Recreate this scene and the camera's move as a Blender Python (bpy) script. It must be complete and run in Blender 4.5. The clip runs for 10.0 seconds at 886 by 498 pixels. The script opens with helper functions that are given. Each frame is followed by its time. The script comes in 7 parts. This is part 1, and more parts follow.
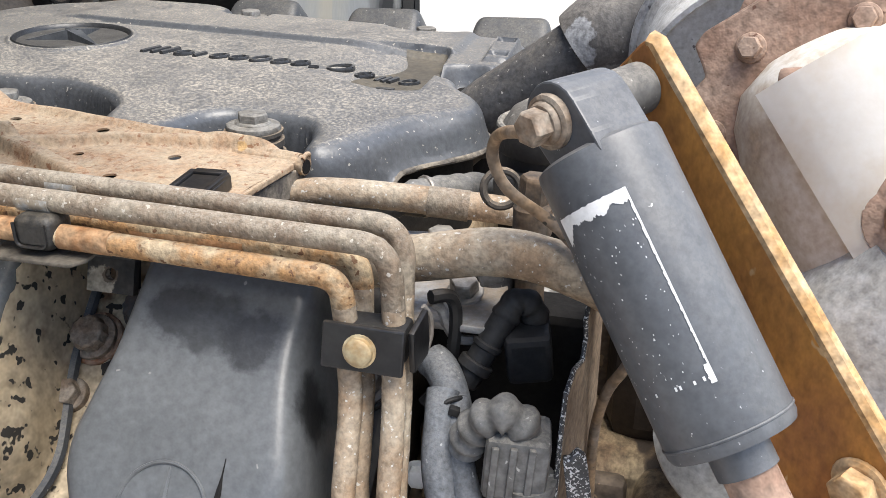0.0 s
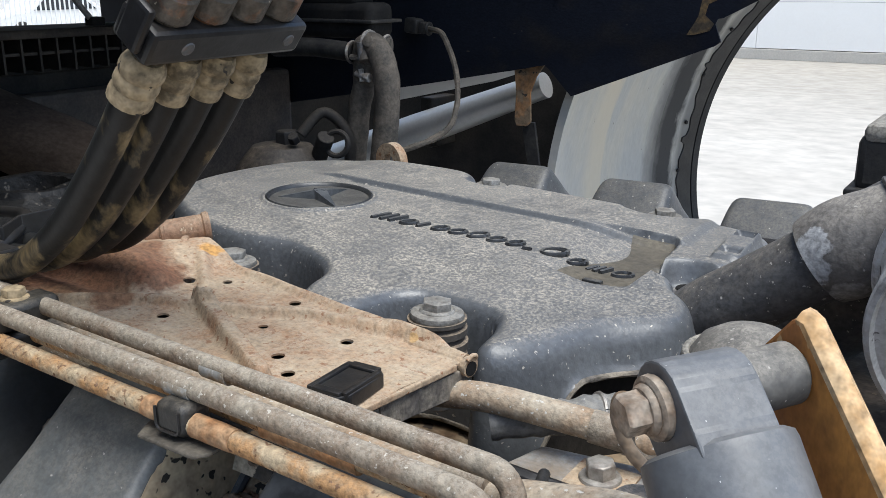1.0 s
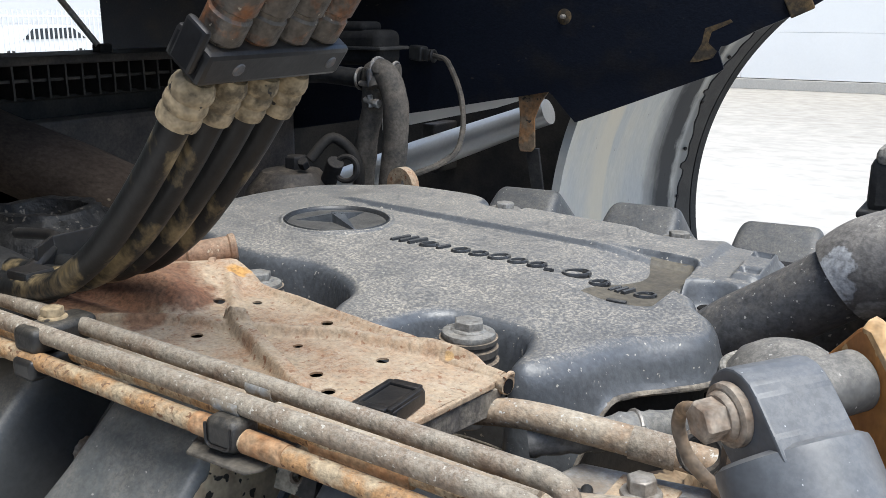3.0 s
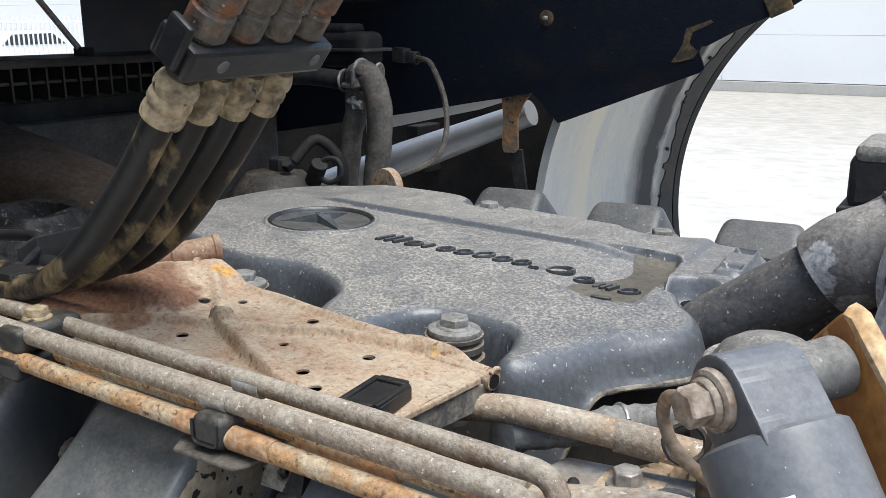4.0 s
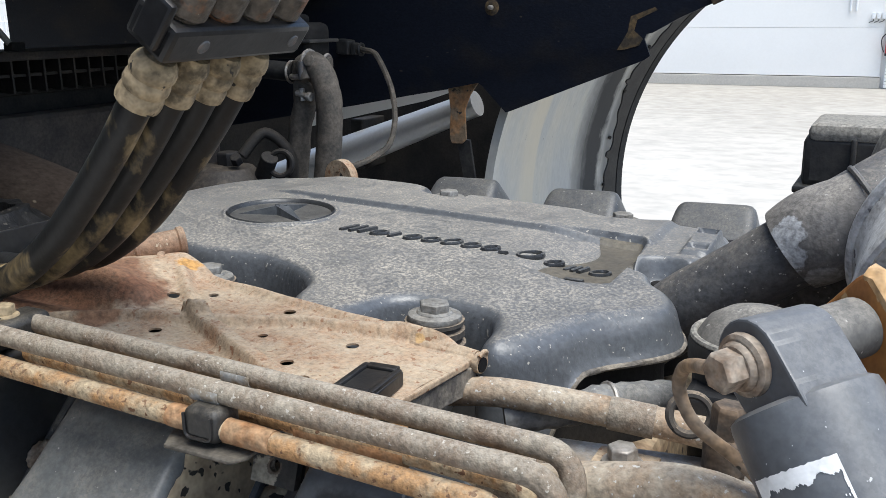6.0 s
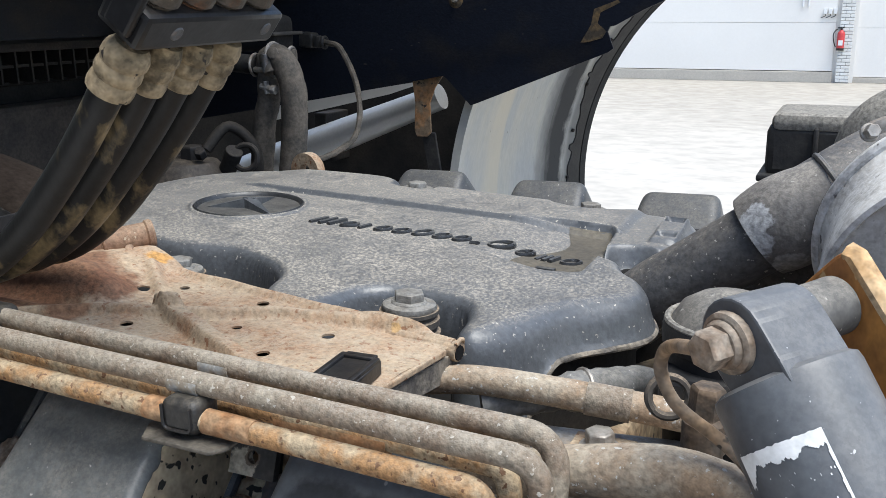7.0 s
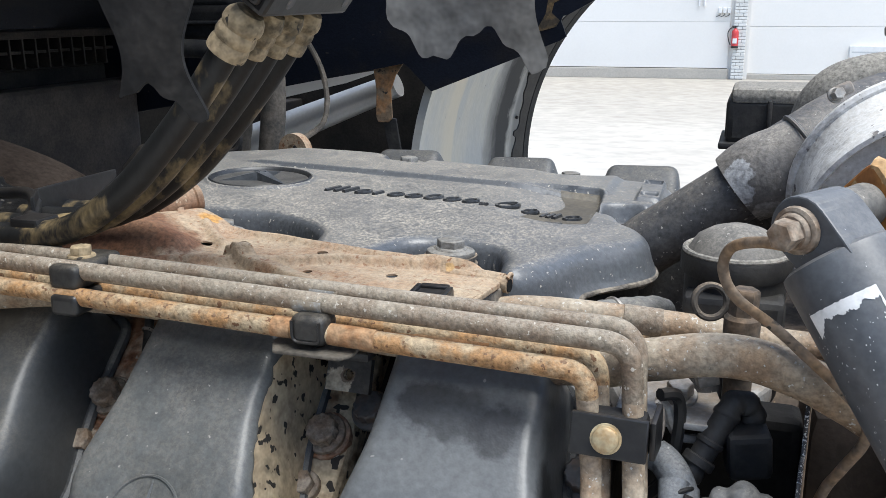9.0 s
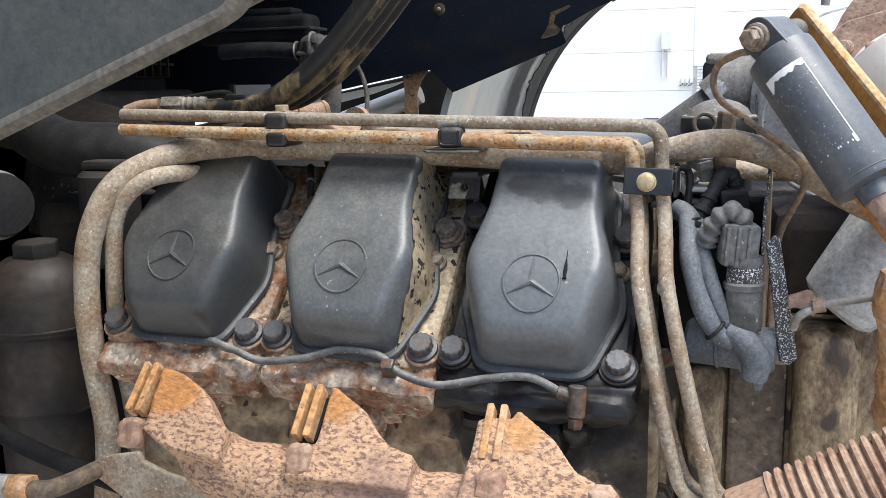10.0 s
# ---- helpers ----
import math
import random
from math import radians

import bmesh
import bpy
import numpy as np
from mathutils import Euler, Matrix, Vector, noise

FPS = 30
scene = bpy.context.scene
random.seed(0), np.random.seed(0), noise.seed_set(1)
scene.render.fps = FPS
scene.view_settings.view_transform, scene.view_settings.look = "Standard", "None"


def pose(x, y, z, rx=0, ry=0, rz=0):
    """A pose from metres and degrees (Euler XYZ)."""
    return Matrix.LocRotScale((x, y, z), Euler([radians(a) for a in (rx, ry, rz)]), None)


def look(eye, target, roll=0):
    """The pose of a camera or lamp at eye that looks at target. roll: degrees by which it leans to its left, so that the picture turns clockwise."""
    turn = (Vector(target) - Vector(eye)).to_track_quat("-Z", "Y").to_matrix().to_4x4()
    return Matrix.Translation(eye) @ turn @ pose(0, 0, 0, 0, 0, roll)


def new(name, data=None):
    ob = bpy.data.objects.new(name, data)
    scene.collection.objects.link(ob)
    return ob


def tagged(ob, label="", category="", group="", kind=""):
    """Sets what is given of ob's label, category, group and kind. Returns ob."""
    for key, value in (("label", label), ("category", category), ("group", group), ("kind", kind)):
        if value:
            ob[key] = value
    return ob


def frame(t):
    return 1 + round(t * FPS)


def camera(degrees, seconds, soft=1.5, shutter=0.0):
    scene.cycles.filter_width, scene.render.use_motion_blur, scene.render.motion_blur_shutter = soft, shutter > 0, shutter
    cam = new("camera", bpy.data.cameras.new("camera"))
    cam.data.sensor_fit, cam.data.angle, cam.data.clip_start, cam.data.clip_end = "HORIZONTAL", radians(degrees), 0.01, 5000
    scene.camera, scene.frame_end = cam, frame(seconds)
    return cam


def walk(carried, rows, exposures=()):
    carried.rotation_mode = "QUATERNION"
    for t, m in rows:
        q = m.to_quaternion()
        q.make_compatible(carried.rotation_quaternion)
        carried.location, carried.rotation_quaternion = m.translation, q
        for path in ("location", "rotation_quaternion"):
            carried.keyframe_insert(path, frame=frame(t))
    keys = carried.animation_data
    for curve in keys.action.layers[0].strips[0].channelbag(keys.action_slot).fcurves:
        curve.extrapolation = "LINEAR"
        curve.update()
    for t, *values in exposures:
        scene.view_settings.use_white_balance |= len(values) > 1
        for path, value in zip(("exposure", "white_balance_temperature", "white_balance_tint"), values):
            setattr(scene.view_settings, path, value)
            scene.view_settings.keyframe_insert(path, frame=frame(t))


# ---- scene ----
cam = camera(52.63, 10.0, soft=0.5)
PATH = [
    (0, (-0.0022, 0.0001, 1.6476), (-0.4482, 1.7578, 0.8039), 0.10),
    (0.5, (0.0187, 0.0580, 1.6815), (-0.7360, 1.7161, 0.8562), -0.71),
    (1, (0.0440, 0.0729, 1.6782), (-1.0196, 1.6687, 1.1106), -0.03),
    (1.5, (0.0413, 0.0736, 1.6765), (-1.0748, 1.6512, 1.1610), -0.27),
    (2, (0.0299, 0.0649, 1.6825), (-1.0617, 1.6623, 1.1760), -0.01),
    (2.5, (0.0235, 0.0558, 1.6802), (-1.0605, 1.6588, 1.1752), 0.17),
    (3, (0.0235, 0.0499, 1.6746), (-1.0264, 1.6749, 1.1675), 0.08),
    (4.5, (0.0254, 0.0466, 1.6664), (-0.9862, 1.6985, 1.1686), -0.20),
    (5, (0.0132, 0.0474, 1.6601), (-0.9709, 1.7147, 1.1585), -0.31),
    (5.5, (0.0027, 0.0421, 1.6621), (-0.9350, 1.7353, 1.1584), -0.55),
    (7, (-0.0120, 0.0318, 1.6573), (-0.8242, 1.7848, 1.1399), -0.64),
    (7.5, (-0.0116, 0.0307, 1.6555), (-0.7928, 1.7961, 1.1330), -0.61),
    (8, (-0.0213, 0.0245, 1.6531), (-0.7725, 1.8023, 1.1288), -0.63),
    (8.5, (-0.0378, -0.0068, 1.6491), (-0.7345, 1.7930, 1.1245), -0.65),
    (9, (-0.0668, -0.0824, 1.6441), (-0.6926, 1.7444, 1.1235), -0.53),
    (9.5, (-0.0879, -0.2146, 1.5893), (-0.6855, 1.6558, 1.2092), -0.88),
    (10, (-0.0697, -0.4035, 1.5187), (-0.6454, 1.4775, 1.1578), -1.12),
]
walk(cam, [(t, look(eye, target, roll)) for t, eye, target, roll in PATH],
     [(0.0, 1.32, 6900, 9), (0.5, 0.96, 6520, 6), (1.0, 0.93, 6420, 6), (1.5, 1.07, 6400, 6), (2.0, 1.05, 6420, 6), (3.0, 1.10, 6420, 6), (4.5, 1.10, 6420, 6), (5.0, 1.03, 6420, 6), (6.0, 1.04, 6420, 6), (8.0, 1.07, 6420, 6), (8.5, 1.12, 6420, 6), (9.0, 1.08, 6420, 6), (9.6, 1.15, 6480, 7), (10.0, 1.36, 6500, 7)])

# ---- daylight ----
world = bpy.data.worlds.new("sky")
scene.world = world
world.use_nodes = True
_n, _l = world.node_tree.nodes, world.node_tree.links
_sky = _n.new("ShaderNodeTexSky")
_sky.sky_type = "NISHITA"
_sky.sun_disc = False
_sky.sun_elevation, _sky.sun_rotation = radians(70), radians(115)
_sky.air_density, _sky.dust_density, _sky.ozone_density = 0.9, 1.6, 1.3
_n["Background"].inputs["Strength"].default_value = 0.14
_l.new(_sky.outputs[0], _n["Background"].inputs["Color"])
_sun = bpy.data.lights.new("sun", "SUN")
_sun.energy, _sun.angle, _sun.color = 2.2, radians(40), (1.0, 0.99, 0.975)
sun = new("sun", _sun)
sun.matrix_world = look((2.0, -0.9, 6.0), (0, 0, 0))


# ---- materials ----
def surface(name, base, blotch=None, rough=0.6, metal=0.0, big=25.0, amount=0.5, fine=350.0, grain=0.3, bump=0.25,
            dust=None, dust_top=0.0, dust_cut=0.45, dust_wide=0.15, speck=None, speck_scale=260.0, speck_cut=0.66, stretch=(1, 1, 1), coat=0.0, edge=0.12,
            dust_up=(0.15, 0.9), dust_fill=0.38, grit_edge=0.06, grit_mid=0.5, spec=0.5, stains_and_tones=(), dust_fade=None, strips=(), stain_soft=0.14):
    """A worn surface: two tones in large patches, fine grain, specks, loose dust on what faces up, stains and toned
    spots.
    """
    m = bpy.data.materials.new(name)
    m.use_nodes = True
    nt = m.node_tree
    n, l = nt.nodes, nt.links
    b = n["Principled BSDF"]
    geo = n.new("ShaderNodeNewGeometry")
    mp = n.new("ShaderNodeMapping")
    mp.inputs["Scale"].default_value = stretch
    l.new(geo.outputs["Position"], mp.inputs["Vector"])

    def noisy(scale, detail, rough_=0.6):
        t = n.new("ShaderNodeTexNoise")
        t.inputs["Scale"].default_value, t.inputs["Detail"].default_value, t.inputs["Roughness"].default_value = scale, detail, rough_
        l.new(mp.outputs[0], t.inputs["Vector"])
        return t.outputs["Fac"]

    def ramp(src, lo, hi):
        r = n.new("ShaderNodeMapRange")
        r.inputs["From Min"].default_value, r.inputs["From Max"].default_value = lo, hi
        l.new(src, r.inputs["Value"])
        return r.outputs[0]

    def mixed(fac, a, c, kind="MIX"):
        x = n.new("ShaderNodeMix")
        x.data_type, x.blend_type = "RGBA", kind
        for sock, v in ((x.inputs[0], fac), (x.inputs[6], a), (x.inputs[7], c)):
            if hasattr(v, "node"):
                l.new(v, sock)
            elif isinstance(v, (int, float)):
                sock.default_value = v
            else:
                sock.default_value = (*v, 1)
        return x.outputs[2]

    def times(a, c):
        x = n.new("ShaderNodeMath")
        x.operation = "MULTIPLY"
        for sock, v in ((x.inputs[0], a), (x.inputs[1], c)):
            if hasattr(v, "node"):
                l.new(v, sock)
            else:
                sock.default_value = v
        return x.outputs[0]

    coarse, small = noisy(big, 6), noisy(fine * 0.62, 2, 0.65)
    col = mixed(ramp(coarse, amount + edge, amount - edge), base, blotch or base)
    tone = ramp(small, 0.25, 0.75)
    col = mixed(grain, col, mixed(tone, (0.02, 0.02, 0.02), (1.0, 1.0, 1.0)), "OVERLAY")
    rgh = n.new("ShaderNodeMapRange")
    rgh.inputs["To Min"].default_value, rgh.inputs["To Max"].default_value = max(rough - 0.12, 0.03), min(rough + 0.15, 1)
    l.new(coarse, rgh.inputs["Value"])
    rgh = rgh.outputs[0]
    if speck:
        fac = ramp(noisy(speck_scale * 0.8, 2, 0.5), speck_cut, speck_cut + 0.03)
        col = mixed(fac, col, speck)
    if dust:
        sep = n.new("ShaderNodeSeparateXYZ")
        l.new(geo.outputs["Normal"], sep.inputs[0])
        up = ramp(sep.outputs["Z"], *dust_up)
        lay = times(ramp(noisy(big * 1.7, 8, 0.75), dust_cut - dust_wide, dust_cut + dust_wide), times(up, dust_top))
        if dust_fade:
            off = n.new("ShaderNodeVectorMath")
            off.operation = "DISTANCE"
            off.inputs[1].default_value = dust_fade[0]
            l.new(geo.outputs["Position"], off.inputs[0])
            lay = times(lay, ramp(off.outputs["Value"], dust_fade[2], dust_fade[1]))
        grit = times(ramp(noisy(fine * 1.15, 3, 0.75), grit_mid - grit_edge, grit_mid + grit_edge), lay)
        fac = n.new("ShaderNodeMath")
        fac.operation, fac.use_clamp = "ADD", True
        l.new(times(lay, dust_fill), fac.inputs[0])
        l.new(times(grit, 1 - dust_fill), fac.inputs[1])
        col = mixed(fac.outputs[0], col, dust)
        rgh = mixed(fac.outputs[0], rgh, (0.9, 0.9, 0.9))
    for centre, radius, tint in stains_and_tones:
        near = n.new("ShaderNodeVectorMath")
        near.operation = "DISTANCE"
        near.inputs[1].default_value = centre
        l.new(geo.outputs["Position"], near.inputs[0])
        wavy = n.new("ShaderNodeMath")
        wavy.operation = "MULTIPLY_ADD"
        wavy.inputs[1].default_value, wavy.inputs[2].default_value = -1.6 * radius, 0.8 * radius
        l.new(noisy(1.1 / radius, 6, 0.65), wavy.inputs[0])
        away = n.new("ShaderNodeMath")
        l.new(near.outputs["Value"], away.inputs[0])
        l.new(wavy.outputs[0], away.inputs[1])
        col = mixed(times(ramp(away.outputs[0], radius * (0.93 + stain_soft / 2), radius * (0.93 - stain_soft / 2)), 0.9), col, mixed(min(grain * 1.3, 0.9), tint, mixed(tone, (0.02, 0.02, 0.02), (1.0, 1.0, 1.0)), "OVERLAY"))
    for y0, y1, soft_edge, tint, most in strips:
        cut = n.new("ShaderNodeSeparateXYZ")
        l.new(geo.outputs["Position"], cut.inputs[0])
        shift = n.new("ShaderNodeMath")
        shift.operation = "MULTIPLY_ADD"
        shift.inputs[1].default_value = soft_edge * 1.5
        l.new(noisy(14, 5), shift.inputs[0])
        l.new(cut.outputs["Y"], shift.inputs[2])
        off = soft_edge * 0.75
        lay = times(ramp(shift.outputs[0], y0 - soft_edge + off, y0 + soft_edge + off), ramp(shift.outputs[0], y1 + 0.006 + off, y1 - 0.006 + off))
        col = mixed(times(lay, most), col, tint)
    l.new(col, b.inputs["Base Color"])
    l.new(rgh, b.inputs["Roughness"])
    b.inputs["Metallic"].default_value = metal
    b.inputs["Coat Weight"].default_value = coat
    b.inputs["Specular IOR Level"].default_value = spec
    if bump:
        bp = n.new("ShaderNodeBump")
        bp.inputs["Strength"].default_value, bp.inputs["Distance"].default_value = bump, 0.0015
        l.new(small, bp.inputs["Height"])
        l.new(bp.outputs[0], b.inputs["Normal"])
    return m


lipdust_m = surface("dust_caked_lip", (0.22, 0.19, 0.15), (0.09, 0.08, 0.07), rough=0.9, big=60, grain=0.5, bump=0.6)
silt_m = surface("settled_brown_silt", (0.125, 0.108, 0.080), (0.075, 0.067, 0.054), rough=0.5, big=45, grain=0.3, bump=0.15, edge=0.16)
smear_m = surface("golden_rust_smear", (0.11, 0.07, 0.03), (0.035, 0.026, 0.016), rough=0.9, big=40, edge=0.08, grain=0.5)
rust_ring_m = surface("brown_rust_ring", (0.27, 0.135, 0.06), (0.32, 0.2, 0.11), rough=0.88, big=90, grain=0.5, bump=0.6)
lid_m = surface("dust_covered_lid", (0.26, 0.24, 0.205), (0.17, 0.16, 0.14), rough=0.85, big=60, edge=0.2, grain=0.55, bump=0.3, fine=450)
oily_m = surface("oily_brown_black_metal", (0.017, 0.0145, 0.0135), (0.040, 0.031, 0.026), rough=0.55, spec=0.3, big=16, grain=0.35, bump=0.1, fine=150)
head_cream_m = surface("flaking_cream_head", (0.44, 0.355, 0.24), (0.20, 0.115, 0.062), rough=0.85, big=38, amount=0.45, edge=0.09, grain=0.55, bump=0.8, fine=240, speck=(0.03, 0.026, 0.022), speck_scale=150, speck_cut=0.60)
bolt_rust_m = surface("dull_rusty_bolt", (0.29, 0.245, 0.195), (0.20, 0.14, 0.095), rough=0.7, metal=0.2, big=90, grain=0.5, bump=0.5, fine=400)
TAN = (0.34, 0.26, 0.18)
plastic_m = surface("dusty_black_plastic", (0.078, 0.083, 0.090), (0.094, 0.099, 0.106), rough=0.33, big=13, edge=0.10, dust=(0.45, 0.405, 0.335), dust_top=1.0, dust_cut=0.42, dust_wide=0.26, bump=0.20, fine=350, grain=0.22, grit_edge=0.06, grit_mid=0.525, dust_fill=0.20, dust_up=(0.80, 0.995), dust_fade=((-0.47, 0.74, 1.46), 0.20, 0.58), speck=(0.36, 0.335, 0.29), speck_scale=360, speck_cut=0.69, stain_soft=0.9, stains_and_tones=(((-0.235, 0.560, 1.40), 0.010, (0.15, 0.128, 0.095)), ((-0.218, 0.545, 1.39), 0.009, (0.15, 0.128, 0.095)),))
valve_m = surface("grey_valve_cover_paint", (0.088, 0.093, 0.094), (0.066, 0.070, 0.070), rough=0.34, big=22, amount=0.44, edge=0.08, grain=0.25, bump=0.12, fine=420, dust=(0.30, 0.265, 0.22), dust_top=0.4, dust_cut=0.52, grit_edge=0.04, speck=(0.28, 0.27, 0.25), speck_scale=260, speck_cut=0.72)
valve_dark_m = surface("dark_valve_cover_paint", (0.040, 0.044, 0.050), (0.058, 0.061, 0.065), rough=0.45, big=22, grain=0.3, dust=(0.24, 0.215, 0.175), dust_top=0.45, speck=(0.34, 0.32, 0.29), speck_scale=300, speck_cut=0.71)
letter_m = surface("black_raised_plastic", (0.022, 0.023, 0.025), (0.038, 0.039, 0.040), rough=0.36, dust=(0.36, 0.335, 0.29), dust_top=0.45, dust_cut=0.46, dust_wide=0.2, big=40, dust_up=(0.85, 0.99), dust_fill=0.25, fine=600, speck=(0.40, 0.38, 0.34), speck_scale=420, speck_cut=0.73)
star_m = surface("worn_grey_relief", (0.055, 0.060, 0.066), (0.10, 0.105, 0.11), rough=0.4, big=60, grain=0.2)
# Rust stains; the left-end browns are darkened to paint in the hoses' shadow.
plate_m = surface("rusty_dusty_sheet_steel", (0.335, 0.250, 0.165), (0.27, 0.155, 0.085), rough=0.86, big=34, amount=0.47, edge=0.12, grain=0.40, bump=0.5, fine=420, dust=(0.45, 0.385, 0.295), dust_top=0.75, dust_cut=0.48, dust_wide=0.22, grit_edge=0.06, dust_fill=0.28, speck=(0.20, 0.088, 0.040), speck_scale=230, speck_cut=0.63, stain_soft=0.3, stains_and_tones=(((-0.545, 0.423, 1.48), 0.032, (0.15, 0.072, 0.04)), ((-0.505, 0.430, 1.48), 0.027, (0.20, 0.105, 0.055)), ((-0.465, 0.428, 1.478), 0.017, (0.19, 0.10, 0.055)), ((-0.50, 0.465, 1.487), 0.042, (0.145, 0.068, 0.036)), ((-0.46, 0.465, 1.482), 0.020, (0.15, 0.07, 0.038)), ((-0.55, 0.43, 1.487), 0.04, (0.14, 0.065, 0.036)), ((-0.474, 0.527, 1.482), 0.010, (0.42, 0.22, 0.06)), ((-0.424, 0.470, 1.465), 0.006, (0.10, 0.06, 0.04)), ((-0.26, 0.497, 1.466), 0.004, (0.42, 0.27, 0.12))))
eye_m = surface("brown_rust_tube", (0.26, 0.165, 0.105), (0.19, 0.105, 0.062), rough=0.8, big=40, edge=0.12, grain=0.4, bump=0.4, fine=480, dust=(0.40, 0.33, 0.24), dust_top=0.4, speck=(0.38, 0.30, 0.21), speck_scale=300, speck_cut=0.69)
pipe_m = surface("dusty_speckled_steel_tube", (0.235, 0.200, 0.152), (0.155, 0.110, 0.074), rough=0.8, big=50, grain=0.48, bump=0.5, fine=520, dust=(0.40, 0.36, 0.30), dust_top=0.6, dust_cut=0.45, grit_edge=0.04, dust_fill=0.3, speck=(0.45, 0.41, 0.35), speck_scale=430, speck_cut=0.675)
pipe_rust_m = surface("rusted_steel_tube", (0.30, 0.165, 0.070), (0.34, 0.265, 0.17), rough=0.82, big=42, edge=0.07, grain=0.55, bump=0.55, fine=500, speck=(0.13, 0.062, 0.03), speck_scale=300, speck_cut=0.63, dust=(0.38, 0.31, 0.22), dust_top=0.5, dust_cut=0.5)
water_m = surface("dirty_large_steel_tube", (0.345, 0.292, 0.22), (0.25, 0.170, 0.105), rough=0.8, big=36, grain=0.45, bump=0.4, fine=450, dust=(0.42, 0.375, 0.305), dust_top=0.6, dust_cut=0.48, grit_edge=0.05, dust_fill=0.3, speck=(0.50, 0.48, 0.44), speck_scale=430, speck_cut=0.655)
zinc_m = surface("dull_zinc_paint", (0.29, 0.29, 0.275), (0.24, 0.20, 0.15), rough=0.7, big=110, edge=0.06, speck=(0.42, 0.40, 0.36), speck_scale=600, speck_cut=0.64)
washer_m = surface("dusty_grey_washer", (0.20, 0.195, 0.182), (0.14, 0.13, 0.115), rough=0.6, metal=0.2, big=90, edge=0.12, grain=0.4, bump=0.3, fine=500, dust=(0.38, 0.35, 0.30), dust_top=0.5, dust_cut=0.5)
clip_m = surface("black_clip_plastic", (0.010, 0.010, 0.011), (0.020, 0.020, 0.020), rough=0.36, dust=TAN, dust_top=0.07, spec=0.4, bump=0.08)
dustyclip_m = surface("dusty_black_clip", (0.014, 0.014, 0.014), (0.03, 0.028, 0.025), rough=0.5, big=60, grain=0.4, bump=0.4, dust=(0.26, 0.22, 0.165), dust_top=0.35, dust_cut=0.5)
bolt_m = surface("dull_bolt_steel", (0.36, 0.34, 0.31), (0.22, 0.19, 0.16), rough=0.5, metal=0.5, big=90, grain=0.3)
bolt_dark_m = surface("dark_oiled_bolt_steel", (0.095, 0.095, 0.098), (0.15, 0.10, 0.07), rough=0.5, metal=0.3, big=90, amount=0.4)
brass_m = surface("yellow_zinc_bolt", (0.46, 0.39, 0.25), (0.35, 0.24, 0.12), rough=0.5, metal=0.3, big=120)
grommet_m = surface("dusty_rubber_grommet", (0.04, 0.038, 0.036), (0.07, 0.06, 0.05), rough=0.85, dust=TAN, dust_top=0.8)
hose_m = surface("black_rubber_hose", (0.011, 0.011, 0.011), (0.21, 0.155, 0.08), rough=0.5, big=30, amount=0.405, edge=0.05, grain=0.4, bump=0.2, spec=0.35, stretch=(0.9, 0.9, 0.34))
rubber_m = surface("black_rubber", (0.014, 0.014, 0.015), (0.035, 0.033, 0.030), rough=0.6, big=30, spec=0.35)
ferrule_m = surface("mud_caked_ferrule", (0.28, 0.215, 0.130), (0.115, 0.088, 0.052), rough=0.9, big=70, amount=0.45, edge=0.06, grain=0.55, bump=0.9, fine=250, speck=(0.03, 0.025, 0.02), speck_scale=150, speck_cut=0.68)
fitting_m = surface("dirty_plated_fitting", (0.085, 0.072, 0.058), (0.20, 0.08, 0.032), rough=0.5, metal=0.35, big=45, amount=0.43, edge=0.07, grain=0.5, bump=0.5, speck=(0.28, 0.24, 0.18), speck_scale=260, speck_cut=0.70)
# The pale layer on up-facing faces paints the sky's sheen on the lug.
can_m = surface("scratched_grey_paint_sky_sheen", (0.078, 0.084, 0.093), (0.058, 0.062, 0.070), rough=0.36, big=24, amount=0.46, grain=0.22, bump=0.06, speck=(0.45, 0.45, 0.45), speck_scale=560, speck_cut=0.725, dust=(0.42, 0.405, 0.375), dust_top=0.45, dust_fill=0.7, dust_wide=0.3)
label_m = surface("white_worn_label", (0.75, 0.75, 0.74), (0.6, 0.6, 0.58), rough=0.6, big=100, grain=0.2)
orange_m = surface("orange_rusty_plate", (0.43, 0.185, 0.038), (0.27, 0.105, 0.030), rough=0.7, big=30, amount=0.47, edge=0.14, grain=0.28, bump=0.25, fine=420, speck=(0.50, 0.31, 0.14), speck_scale=150, speck_cut=0.71, stretch=(1.0, 1.0, 0.6))
edge_m = surface("sandy_rust_edge", (0.50, 0.35, 0.20), (0.44, 0.25, 0.10), rough=0.85, big=60, grain=0.5, bump=0.4)
drum_m = surface("brown_rusted_casting", (0.37, 0.27, 0.205), (0.25, 0.155, 0.11), rough=0.88, big=20, grain=0.4, bump=0.5, speck=(0.13, 0.065, 0.045), speck_scale=180, speck_cut=0.69)
shield_m = surface("pale_heat_shield", (0.86, 0.83, 0.78), (0.74, 0.65, 0.53), rough=0.5, big=14, amount=0.42, grain=0.12, bump=0.05, stains_and_tones=(((0.117, 0.40, 1.425), 0.030, (0.22, 0.11, 0.065)), ((0.078, 0.455, 1.535), 0.016, (0.42, 0.26, 0.17))))
duct_m = surface("dusty_black_duct", (0.048, 0.050, 0.055), (0.075, 0.073, 0.072), rough=0.5, big=34, grain=0.45, dust=(0.30, 0.265, 0.22), dust_top=0.65, dust_cut=0.5, grit_edge=0.04, speck=(0.34, 0.32, 0.29), speck_scale=300, speck_cut=0.68)
